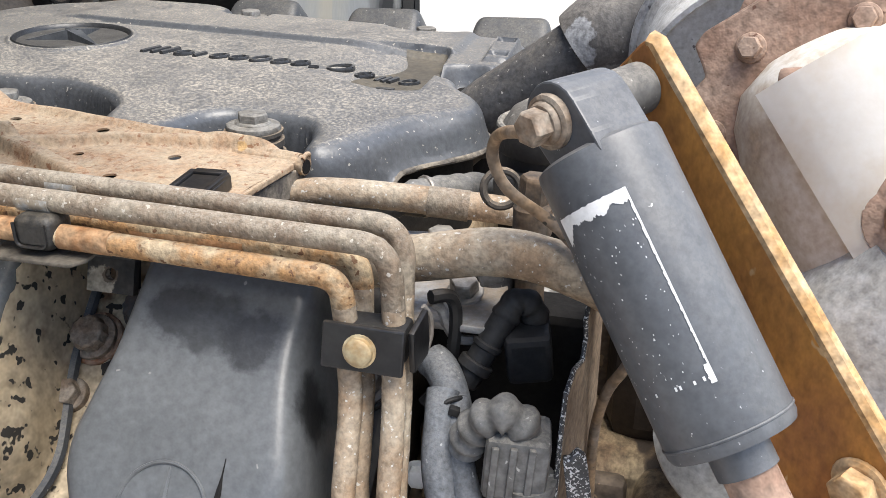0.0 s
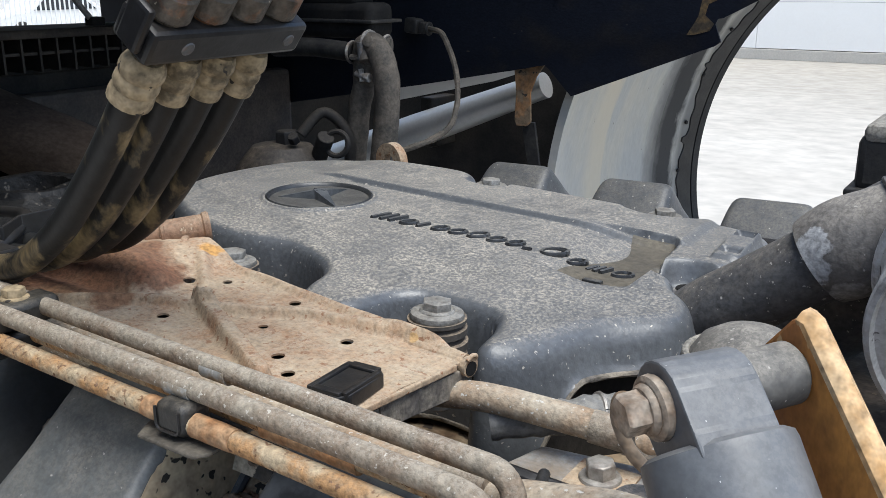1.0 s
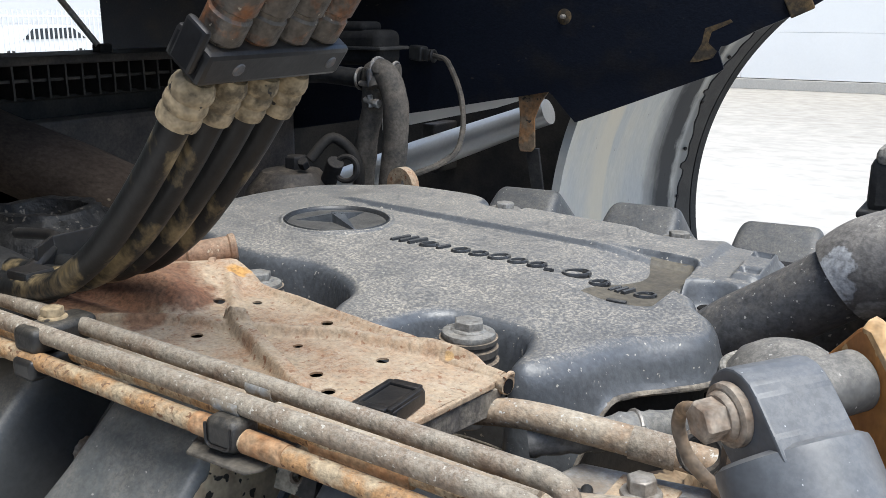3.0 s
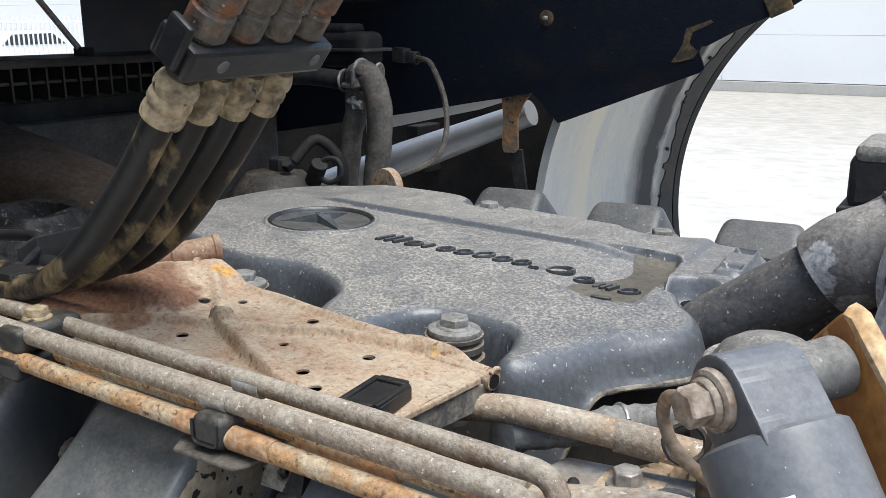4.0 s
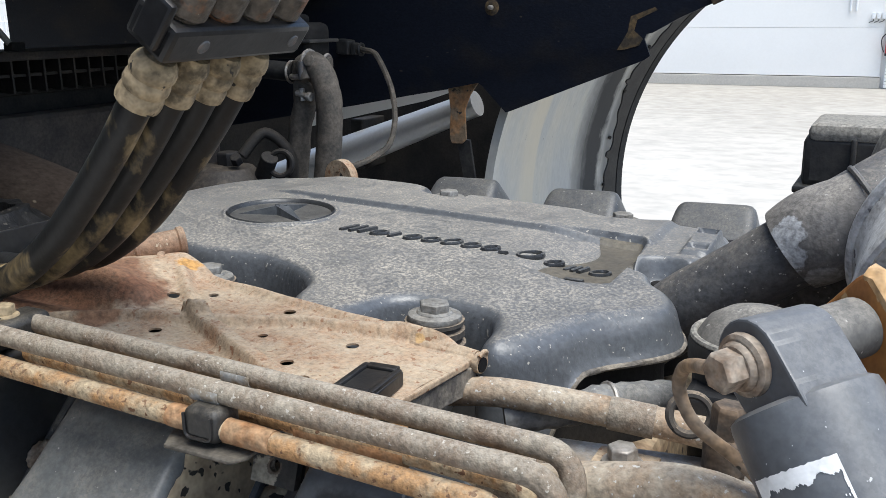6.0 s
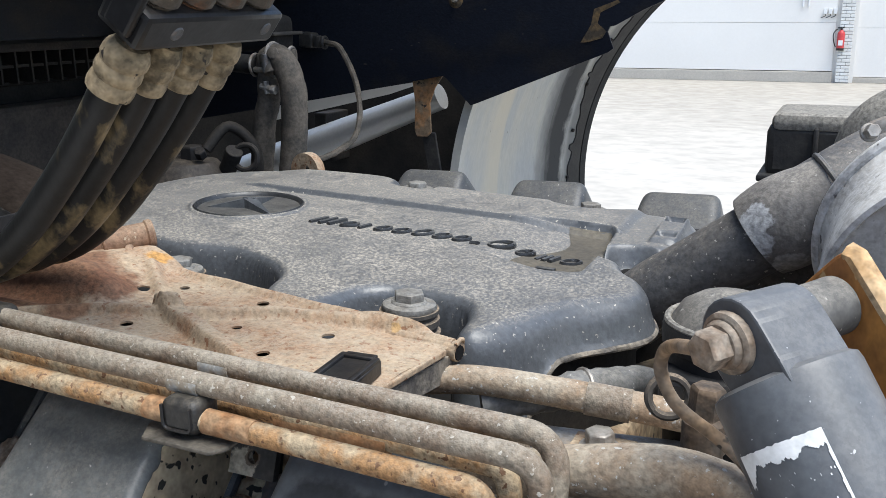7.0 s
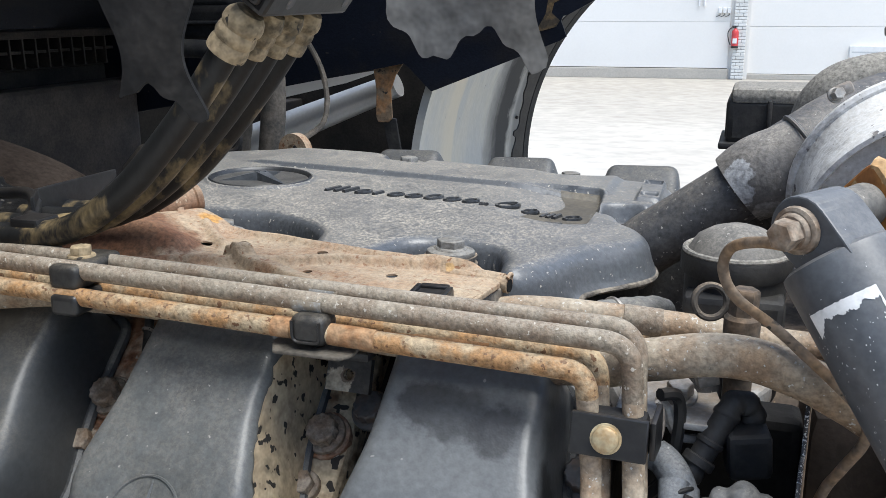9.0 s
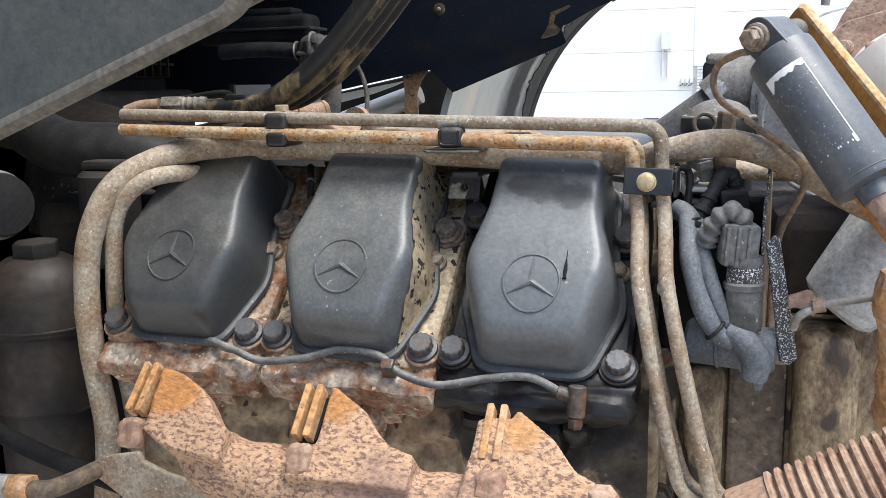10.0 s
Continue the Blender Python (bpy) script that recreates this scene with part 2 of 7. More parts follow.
coupler_m = surface("worn_grey_coupler", (0.085, 0.081, 0.079), (0.155, 0.143, 0.130), rough=0.55, big=30, edge=0.14, grain=0.4, bump=0.4, dust=(0.40, 0.365, 0.315), dust_top=0.8, speck=(0.35, 0.33, 0.30), speck_scale=300, speck_cut=0.70, stains_and_tones=(((-0.0745, 0.701, 1.506), 0.0145, (0.36, 0.365, 0.37)), ((-0.0715, 0.701, 1.488), 0.0135, (0.34, 0.345, 0.35)), ((-0.046, 0.711, 1.474), 0.013, (0.24, 0.235, 0.225))))
volute_m = surface("dirty_aluminium_casting", (0.70, 0.69, 0.665), (0.44, 0.43, 0.42), rough=0.55, big=26, amount=0.43, edge=0.07, grain=0.45, bump=0.4, dust=(0.62, 0.575, 0.50), dust_top=0.7, speck=(0.16, 0.15, 0.15), speck_scale=170, speck_cut=0.68)
block_m = surface("cream_engine_paint_grimed", (0.33, 0.255, 0.165), (0.17, 0.105, 0.06), rough=0.78, big=26, amount=0.46, grain=0.5, bump=0.8, fine=160, speck=(0.05, 0.035, 0.026), speck_scale=60, speck_cut=0.64, stains_and_tones=(((-0.21, 0.30, 1.24), 0.075, (0.016, 0.014, 0.013)), ((-0.13, 0.30, 1.22), 0.05, (0.014, 0.013, 0.012))))
head_m = surface("rusty_cylinder_head", (0.23, 0.11, 0.058), (0.40, 0.335, 0.26), rough=0.85, big=46, amount=0.47, edge=0.11, grain=0.6, bump=1.0, fine=260, speck=(0.50, 0.45, 0.39), speck_scale=150, speck_cut=0.65)
head_dark_m = surface("oil_soaked_cylinder_head", (0.009, 0.008, 0.008), (0.045, 0.03, 0.021), rough=0.4, big=34, amount=0.38, grain=0.3, bump=0.35, fine=200, spec=0.3)
manifold_m = surface("flaking_rusty_manifold", (0.40, 0.245, 0.145), (0.175, 0.098, 0.068), rough=0.92, big=310, amount=0.46, edge=0.025, grain=0.35, bump=1.0, fine=420, stretch=(0.7, 1, 1), stain_soft=0.4, stains_and_tones=(((-0.498, 0.218, 1.272), 0.032, (0.37, 0.155, 0.042)), ((-0.350, 0.222, 1.266), 0.020, (0.36, 0.16, 0.048)), ((-0.20, 0.220, 1.262), 0.019, (0.39, 0.20, 0.08)), ((-0.30, 0.17, 1.205), 0.040, (0.23, 0.14, 0.105)), ((-0.24, 0.17, 1.195), 0.040, (0.24, 0.145, 0.105)), ((-0.16, 0.17, 1.195), 0.035, (0.28, 0.17, 0.12))))
flange_m = surface("orange_rust_flange", (0.40, 0.205, 0.08), (0.46, 0.29, 0.17), rough=0.85, big=40, amount=0.46, edge=0.08, grain=0.5, bump=0.6, fine=300, speck=(0.17, 0.08, 0.045), speck_scale=220, speck_cut=0.68)
cab_m = surface("black_cab_underside", (0.0085, 0.0105, 0.0165), (0.018, 0.0165, 0.016), rough=0.5, big=7, amount=0.40, edge=0.10, grain=0.25, spec=0.09, stretch=(1, 1, 1.6), speck=(0.05, 0.043, 0.034), speck_scale=70, speck_cut=0.73)
dark_m = surface("dark_grimy_metal", (0.011, 0.011, 0.012), (0.028, 0.025, 0.022), rough=0.7, big=10, dust=(0.11, 0.09, 0.07), dust_top=0.4, spec=0.25)
rad_m = surface("brown_dusty_radiator_plastic", (0.030, 0.026, 0.024), (0.055, 0.044, 0.037), rough=0.5, big=18, grain=0.4, spec=0.3, dust=(0.20, 0.17, 0.135), dust_top=0.5)
# Brown-black colour for the recess shade above the gearbox.
brown_m = surface("brown_black_recess_shade", (0.022, 0.017, 0.014), (0.042, 0.031, 0.024), rough=0.5, big=14, metal=0.1, spec=0.3)
oldhose_m = surface("grey_brown_coolant_hose", (0.105, 0.088, 0.07), (0.045, 0.04, 0.034), rough=0.8, big=40, grain=0.4)
# The near-black second strip paints the shade of the liner's fold.
liner_m = surface("dusty_grey_liner_shaded_fold", (0.40, 0.395, 0.375), (0.46, 0.435, 0.375), rough=0.65, big=5, grain=0.08, bump=0.05, fine=90, stretch=(1, 3, 1), speck=(0.14, 0.13, 0.12), speck_scale=55, speck_cut=0.735, strips=((1.57, 1.645, 0.03, (0.56, 0.49, 0.37), 0.65), (1.828, 1.886, 0.024, (0.016, 0.016, 0.017), 0.97), (1.893, 1.960, 0.006, (0.15, 0.147, 0.14), 0.85)))
rim_m = surface("black_fender_edge", (0.011, 0.012, 0.013), (0.028, 0.028, 0.028), rough=0.5, big=12, spec=0.25)
chrome_m = surface("dull_silver_metal", (0.62, 0.61, 0.59), (0.52, 0.51, 0.49), rough=0.38, metal=0.5, big=6, grain=0.08, bump=0)
panel_m = surface("dusty_grey_green_panel", (0.035, 0.039, 0.036), (0.058, 0.058, 0.050), rough=0.7, big=8, grain=0.3, bump=0.25, dust=TAN, dust_top=0.4)
lip_m = surface("sandy_panel_lip", (0.115, 0.10, 0.078), (0.065, 0.057, 0.046), rough=0.85, big=30, grain=0.4, bump=0.6)
flap_m = surface("torn_grey_fabric", (0.105, 0.101, 0.095), (0.050, 0.046, 0.041), rough=0.9, spec=0.2, big=32, amount=0.44, grain=0.4, bump=0.5)
flap_dark_m = surface("torn_dark_fabric", (0.014, 0.013, 0.012), (0.042, 0.037, 0.032), rough=0.9, spec=0.2, big=32, amount=0.44, grain=0.4, bump=0.5)
cable_m = surface("dusty_corrugated_cable", (0.135, 0.134, 0.130), (0.075, 0.074, 0.071), rough=0.55, big=60, edge=0.08, grain=0.4, dust=(0.30, 0.28, 0.24), dust_top=0.7, speck=(0.45, 0.44, 0.42), speck_scale=300, speck_cut=0.70)
sleeve_m = surface("grey_blue_cable_sleeve", (0.150, 0.162, 0.175), (0.095, 0.102, 0.11), rough=0.6, big=40, fine=600, grain=0.45, bump=0.3, dust=(0.34, 0.33, 0.31), dust_top=0.6, speck=(0.40, 0.40, 0.39), speck_scale=260, speck_cut=0.71)
alu_m = surface("dusty_aluminium", (0.36, 0.36, 0.35), (0.24, 0.21, 0.18), rough=0.55, metal=0.4, big=40, dust=TAN, dust_top=0.5)
strip_m = surface("white_speckled_black_strip", (0.03, 0.03, 0.032), (0.06, 0.06, 0.06), rough=0.5, big=60, speck=(0.60, 0.60, 0.58), speck_scale=950, speck_cut=0.56)
gear_m = surface("grimed_cream_casing", (0.37, 0.285, 0.175), (0.13, 0.085, 0.05), rough=0.7, big=34, amount=0.52, edge=0.12, grain=0.55, bump=0.6, speck=(0.05, 0.036, 0.026), speck_scale=24, speck_cut=0.60, stretch=(1.3, 1, 0.7))
sand_m = surface("bare_cream_patch", (0.56, 0.46, 0.32), (0.46, 0.365, 0.24), rough=0.8, big=40, edge=0.10, grain=0.4, bump=0.4, speck=(0.045, 0.04, 0.034), speck_scale=270, speck_cut=0.60, stretch=(1.3, 0.55, 0.55))
wall_m = surface("white_wall_panel", (0.80, 0.775, 0.735), (0.775, 0.75, 0.71), rough=0.5, big=0.6, fine=30, grain=0.05, bump=0)
plinth_m = surface("concrete_plinth", (0.47, 0.435, 0.38), (0.44, 0.405, 0.355), rough=0.9, big=1.5, fine=40, grain=0.1)
mortar_m = surface("grey_mortar", (0.36, 0.36, 0.35), (0.3, 0.3, 0.29), rough=0.9, big=4, fine=60)
brick_m = surface("white_painted_brick", (0.72, 0.72, 0.70), (0.62, 0.61, 0.58), rough=0.7, big=5, fine=60, grain=0.15)
# The ground is darker in a wide round area before the far wall.
ground_m = surface("pale_worn_concrete_yard", (0.49, 0.455, 0.40), (0.43, 0.395, 0.345), rough=0.85, big=0.5, edge=0.16, fine=7, grain=0.16, bump=0.2, stretch=(0.8, 1.0, 1), stain_soft=0.9, stains_and_tones=(((-3.0, 24.0, -0.17), 9.5, (0.33, 0.30, 0.255)),))
red_m = surface("red_lacquer", (0.55, 0.05, 0.05), (0.45, 0.04, 0.04), rough=0.4, big=5)
white_m = surface("white_lacquer", (0.75, 0.75, 0.74), (0.68, 0.68, 0.67), rough=0.45, big=5, grain=0.05, bump=0)
seam_m = surface("grey_seam", (0.50, 0.51, 0.52), (0.47, 0.48, 0.49), rough=0.7, big=3)
carglass_m = surface("dark_car_glass", (0.03, 0.035, 0.04), (0.03, 0.035, 0.04), rough=0.1, big=3, bump=0)
casing_m = surface("dirty_pale_casting", (0.73, 0.69, 0.62), (0.47, 0.36, 0.255), rough=0.65, big=18, grain=0.25, bump=0.2, stains_and_tones=(((0.115, 0.40, 1.41), 0.032, (0.36, 0.20, 0.12)),))
# Flat black: a few black parts, and fills that paint shade into gaps.
black_m = surface("black_part_and_gap_shade", (0.009, 0.009, 0.0095), (0.016, 0.015, 0.014), rough=0.8, big=20, spec=0.15)
bellows_m = surface("tan_rusted_steel", (0.36, 0.245, 0.17), (0.25, 0.14, 0.09), rough=0.85, big=30, grain=0.4, bump=0.5)
# Soot marks near the top; the black fourth one paints the right flank's shade.
valve_stain_m = surface("sooty_valve_cover_shaded_flank", (0.106, 0.111, 0.114), (0.086, 0.090, 0.093), rough=0.35, big=14, amount=0.44, grain=0.2, bump=0.12, speck=(0.3, 0.29, 0.27), speck_scale=150, speck_cut=0.76, stain_soft=0.35, stains_and_tones=(((-0.227, 0.346, 1.433), 0.015, (0.036, 0.037, 0.038)), ((-0.207, 0.342, 1.430), 0.018, (0.045, 0.047, 0.048)), ((-0.182, 0.339, 1.427), 0.016, (0.034, 0.035, 0.036)), ((-0.143, 0.335, 1.395), 0.020, (0.014, 0.014, 0.014)), ((-0.232, 0.284, 1.362), 0.006, (0.07, 0.07, 0.07)), ((-0.212, 0.299, 1.380), 0.006, (0.075, 0.075, 0.075))))
# Valve cover grey with the cab's shade put into its base; dusty patch on top.
valve_dusty_m = surface("shade_toned_dusty_valve_cover", (0.048, 0.051, 0.053), (0.037, 0.039, 0.040), rough=0.36, big=12, amount=0.5, grain=0.18, bump=0.15, dust=(0.25, 0.22, 0.18), dust_top=0.45, dust_cut=0.5, stains_and_tones=(((-0.54, 0.360, 1.449), 0.034, (0.062, 0.057, 0.048)),))
cone_m = surface("pale_grey_cone", (0.50, 0.52, 0.53), (0.36, 0.36, 0.34), rough=0.5, big=24, grain=0.35)
strap_m = surface("rust_spotted_strap", (0.17, 0.12, 0.075), (0.27, 0.135, 0.055), rough=0.85, big=36, amount=0.47, edge=0.07, grain=0.5, bump=0.5, fine=200, speck=(0.03, 0.025, 0.02), speck_scale=110, speck_cut=0.66)
sideplate_m = surface("brown_dusty_side_plate", (0.26, 0.195, 0.135), (0.17, 0.12, 0.08), rough=0.8, big=26, edge=0.1, grain=0.45, bump=0.4)
flare_m = surface("brown_sooty_casting", (0.105, 0.075, 0.055), (0.20, 0.185, 0.17), rough=0.75, big=22, amount=0.42, edge=0.1, grain=0.4, bump=0.5, speck=(0.04, 0.03, 0.024), speck_scale=90, speck_cut=0.63)
filler_m = surface("dark_brown_dusty_filler", (0.045, 0.037, 0.030), (0.11, 0.088, 0.065), rough=0.7, big=26, amount=0.45, edge=0.08, grain=0.4, bump=0.4)
dirtypipe_m = surface("dull_brown_pipe", (0.175, 0.135, 0.10), (0.23, 0.15, 0.085), rough=0.8, big=50, edge=0.1, grain=0.5, bump=0.5, fine=300, speck=(0.045, 0.038, 0.03), speck_scale=120, speck_cut=0.64)
dome_m = surface("dusty_dark_dome", (0.060, 0.058, 0.055), (0.085, 0.08, 0.073), rough=0.6, big=40, grain=0.4, bump=0.2, dust=(0.30, 0.275, 0.235), dust_top=0.85, dust_cut=0.42, dust_up=(0.3, 0.95), grit_edge=0.05, dust_fill=0.5, speck=(0.36, 0.34, 0.31), speck_scale=330, speck_cut=0.69)
post_m = surface("dark_brown_rusty_fitting", (0.075, 0.060, 0.047), (0.14, 0.095, 0.06), rough=0.8, big=70, grain=0.5, bump=0.5, fine=300)
tab_m = surface("dirt_crusted_tab", (0.035, 0.034, 0.033), (0.06, 0.055, 0.05), rough=0.6, big=60, grain=0.4, bump=0.4, stains_and_tones=(((-0.2955, 0.381, 1.421), 0.0105, (0.40, 0.355, 0.28)), ((-0.289, 0.383, 1.4255), 0.005, (0.12, 0.085, 0.06))))
intake_m = surface("brown_dusty_intake_pipe", (0.040, 0.029, 0.022), (0.060, 0.045, 0.034), rough=0.85, spec=0.15, big=16, grain=0.35, bump=0.2, speck=(0.22, 0.18, 0.13), speck_scale=70, speck_cut=0.72, stretch=(0.5, 1, 1))
elbow_m = surface("oily_dusty_black_casting", (0.007, 0.007, 0.0075), (0.017, 0.016, 0.015), rough=0.55, big=36, edge=0.08, grain=0.5, bump=0.9, fine=220, spec=0.25, speck=(0.08, 0.07, 0.058), speck_scale=160, speck_cut=0.66)
# Grimed brown of the upper casing; also paints shade between the cast pockets.
pan_m = surface("brown_grime_and_pocket_shade", (0.17, 0.13, 0.095), (0.10, 0.075, 0.055), rough=0.75, big=22, edge=0.08, grain=0.5, bump=0.5, fine=220, speck=(0.30, 0.22, 0.14), speck_scale=120, speck_cut=0.67)


# ---- building tools ----
PLACE = {}


def thing(name, at, label, category, group="", kind=""):
    """A top-level thing: an Empty at its base that its parts hang from."""
    ob = new(name)
    ob.empty_display_size = 0.02
    ob.location = at
    PLACE[ob] = Vector(at)
    return tagged(ob, label, category, group, kind)


def part(name, bm, material, parent=None, label="", sharp=38):
    """Links a bmesh as one mesh object, under a thing or a part."""
    bm.normal_update()
    for e in bm.edges:
        e.smooth = len(e.link_faces) == 2 and e.calc_face_angle(0) < radians(sharp)
    for fc in bm.faces:
        fc.smooth = True
    if len(bm.faces) < 4000:
        size = {fc: fc.calc_area() for fc in bm.faces}
        for fc in bm.faces:
            beside = [size[o] for e in fc.edges for o in e.link_faces if o is not fc]
            fc.smooth = not beside or max(beside) > 0.35 * size[fc]
    lo = Vector([min(v.co[k] for v in bm.verts) for k in range(3)])
    hi = Vector([max(v.co[k] for v in bm.verts) for k in range(3)])
    mid = (lo + hi) / 2
    for v in bm.verts:
        v.co -= mid
    me = bpy.data.meshes.new(name)
    bm.to_mesh(me)
    bm.free()
    me.materials.append(material)
    ob = new(name, me)
    PLACE[ob] = mid
    if parent:
        ob.parent = parent
        ob.location = mid - PLACE[parent]
    else:
        ob.location = mid
    return tagged(ob, label)


def solo(name, bm, material, label, category, group="", kind=""):
    """A thing that is one mesh."""
    return tagged(part(name, bm, material), label, category, group, kind)


def merge(bm, other):
    at = {v: bm.verts.new(v.co) for v in other.verts}
    for fc in other.faces:
        bm.faces.new([at[v] for v in fc.verts])
    other.free()
    return bm


def B():
    return bmesh.new()


def curve(pts, per=6, closed=False):
    """A smooth line through the points."""
    p = [Vector(q) for q in pts]
    n = len(p)
    out = []
    for i in range(n if closed else n - 1):
        a, b, c, d = (p[(i + k) % n] if closed else p[min(max(i + k, 0), n - 1)] for k in (-1, 0, 1, 2))
        for s in range(per):
            t = s / per
            out.append(0.5 * ((2 * b) + (c - a) * t + (2 * a - 5 * b + 4 * c - d) * t * t + (3 * b - a - 3 * c + d) * t ** 3))
    if not closed:
        out.append(p[-1])
    return out


def bent(pts, rad, per=7):
    """A line of straight runs with rounded bends."""
    p = [Vector(q) for q in pts]
    out = [p[0]]
    for a, b, c in zip(p, p[1:], p[2:]):
        r = min(rad, (a - b).length * 0.49, (c - b).length * 0.49)
        s, e = b + (a - b).normalized() * r, b + (c - b).normalized() * r
        for k in range(per + 1):
            t = k / per
            out.append(s.lerp(b, t).lerp(b.lerp(e, t), t))
    return out + [p[-1]]


def tube(line, r, seg=14, caps=True, bm=None, wobble=0.0):
    """A round tube along a line; r is a number or a function of the way along (0 to 1)."""
    bm = bm or B()
    n = len(line)
    length = [0.0]
    for a, b in zip(line, line[1:]):
        length.append(length[-1] + (b - a).length)
    t0 = (line[1] - line[0]).normalized()
    side = t0.orthogonal().normalized()
    rings = []
    for i, q in enumerate(line):
        t = (line[min(i + 1, n - 1)] - line[max(i - 1, 0)]).normalized()
        side = (side - t * side.dot(t)).normalized()
        up = t.cross(side)
        rad = r(length[i] / length[-1]) if callable(r) else r
        ring = []
        for k in range(seg):
            a = 2 * math.pi * k / seg
            w = 1 + wobble * noise.noise(Vector((q.x * 90 + math.cos(a), q.y * 90 + math.sin(a), q.z * 90)))
            ring.append(bm.verts.new(q + (side * math.cos(a) + up * math.sin(a)) * rad * w))
        rings.append(ring)
    for a, b in zip(rings, rings[1:]):
        for k in range(seg):
            bm.faces.new((a[k], a[(k + 1) % seg], b[(k + 1) % seg], b[k]))
    if caps:
        bm.faces.new(rings[0][::-1])
        bm.faces.new(rings[-1])
    return bm


def lathe(base, axis, profile, seg=24, turn=0.0, bm=None, stretch=1.0):
    """A turned body: profile of (radius, height along axis) from base."""
    bm = bm or B()
    base, axis = Vector(base), Vector(axis).normalized()
    side = axis.orthogonal().normalized()
    up = axis.cross(side)
    rings = []
    for r, h in profile:
        if r < 1e-6:
            rings.append([bm.verts.new(base + axis * h)])
        else:
            rings.append([bm.verts.new(base + axis * h + (side * math.cos(a) + up * math.sin(a) * stretch) * r) for a in (2 * math.pi * (k + turn) / seg for k in range(seg))])
    for a, b in zip(rings, rings[1:]):
        for k in range(seg):
            j = (k + 1) % seg
            if len(a) == 1 and len(b) == 1:
                continue
            if len(a) == 1:
                bm.faces.new((a[0], b[j], b[k]))
            elif len(b) == 1:
                bm.faces.new((a[k], a[j], b[0]))
            else:
                bm.faces.new((a[k], a[j], b[j], b[k]))
    for ring, turned in ((rings[0], True), (rings[-1], False)):
        if len(ring) > 2:
            bm.faces.new(ring[::-1] if turned else ring)
    return bm


def rod(a, b, r, seg=18, bevel=0.0008, bm=None):
    a, b = Vector(a), Vector(b)
    h = (b - a).length
    bevel = min(bevel, r * 0.4, h * 0.4)
    return lathe(a, b - a, [(r - bevel, 0), (r, bevel), (r, h - bevel), (r - bevel, h)], seg, bm=bm)


def hexbolt(base, axis, r, high=None, bm=None, washer=0.0):
    """A hexagon head, with a round collar under it where washer is its radius."""
    high = high or r * 1.1
    bm = bm or B()
    base, axis = Vector(base), Vector(axis).normalized()
    if washer:
        lathe(base, axis, [(washer * 0.97, 0), (washer, high * 0.08), (washer * 0.95, high * 0.22), (r * 1.05, high * 0.3)], 22, bm=bm)
        base = base + axis * high * 0.22
    lathe(base, axis, [(r, 0), (r, high * 0.85), (r * 0.97, high * 0.93), (r * 0.86, high), (0, high)], 6, bm=bm, turn=0.3)
    return bm


def splined(base, axis, r, high, flange):
    """A bolt head with twelve flutes on a round flange."""
    bm = lathe(base, axis, [(flange * 0.97, 0), (flange, 0.0008), (flange * 0.97, 0.0030), (r * 1.02, 0.0040)], 26)
    base, axis = Vector(base), Vector(axis).normalized()
    side = axis.orthogonal().normalized()
    up = axis.cross(side)
    rings = []
    for k, h in ((1.0, 0.0035), (1.0, high * 0.86), (0.95, high * 0.96), (0.87, high)):
        rings.append([bm.verts.new(base + axis * h + (side * math.cos(a) + up * math.sin(a)) * r * k * (1.0 if q % 2 else 0.90)) for q, a in ((q, 2 * math.pi * q / 24) for q in range(24))])
    for a, b in zip(rings, rings[1:]):
        for q in range(24):
            bm.faces.new((a[q], a[(q + 1) % 24], b[(q + 1) % 24], b[q]))
    bm.faces.new(rings[-1])
    return bm


def block(size, m=None, bevel=0.001, segs=2):
    """A box with rounded edges, centred, then placed by the matrix m."""
    bm = B()
    bmesh.ops.create_cube(bm, size=1, matrix=Matrix.Diagonal((*size, 1)))
    if bevel:
        bmesh.ops.bevel(bm, geom=list(bm.edges), offset=min(bevel, min(size) * 0.45), segments=segs, profile=0.5, affect="EDGES")
    if m is not None:
        bmesh.ops.transform(bm, matrix=m, verts=bm.verts)
    return bm


def span(lo, hi, bevel=0.001, segs=2):
    """A box from its low corner to its high corner."""
    lo, hi = Vector(lo), Vector(hi)
    return block(hi - lo, Matrix.Translation((lo + hi) / 2), bevel, segs)


def axes(o, x, y):
    """A matrix with origin o whose x axis is x and whose y axis lies near y."""
    x, y = Vector(x).normalized(), Vector(y)
    z = x.cross(y).normalized()
    y = z.cross(x)
    return Matrix.Translation(o) @ Matrix((x, y, z)).transposed().to_4x4()


def slab(outline, thick, m=None, bevel=0.0):
    """A flat plate: outline of (x, y), thick along z, then placed by m."""
    bm = B()
    a = [bm.verts.new((x, y, 0)) for x, y in outline]
    b = [bm.verts.new((x, y, thick)) for x, y in outline]
    n = len(a)
    bm.faces.new(a[::-1])
    bm.faces.new(b)
    for k in range(n):
        bm.faces.new((a[k], a[(k + 1) % n], b[(k + 1) % n], b[k]))
    bm.normal_update()
    if bmesh.ops.recalc_face_normals(bm, faces=bm.faces) is None:
        pass
    if bevel:
        bmesh.ops.bevel(bm, geom=list(bm.edges), offset=bevel, segments=2, profile=0.5, affect="EDGES")
    if m is not None:
        bmesh.ops.transform(bm, matrix=m, verts=bm.verts)
    return bm


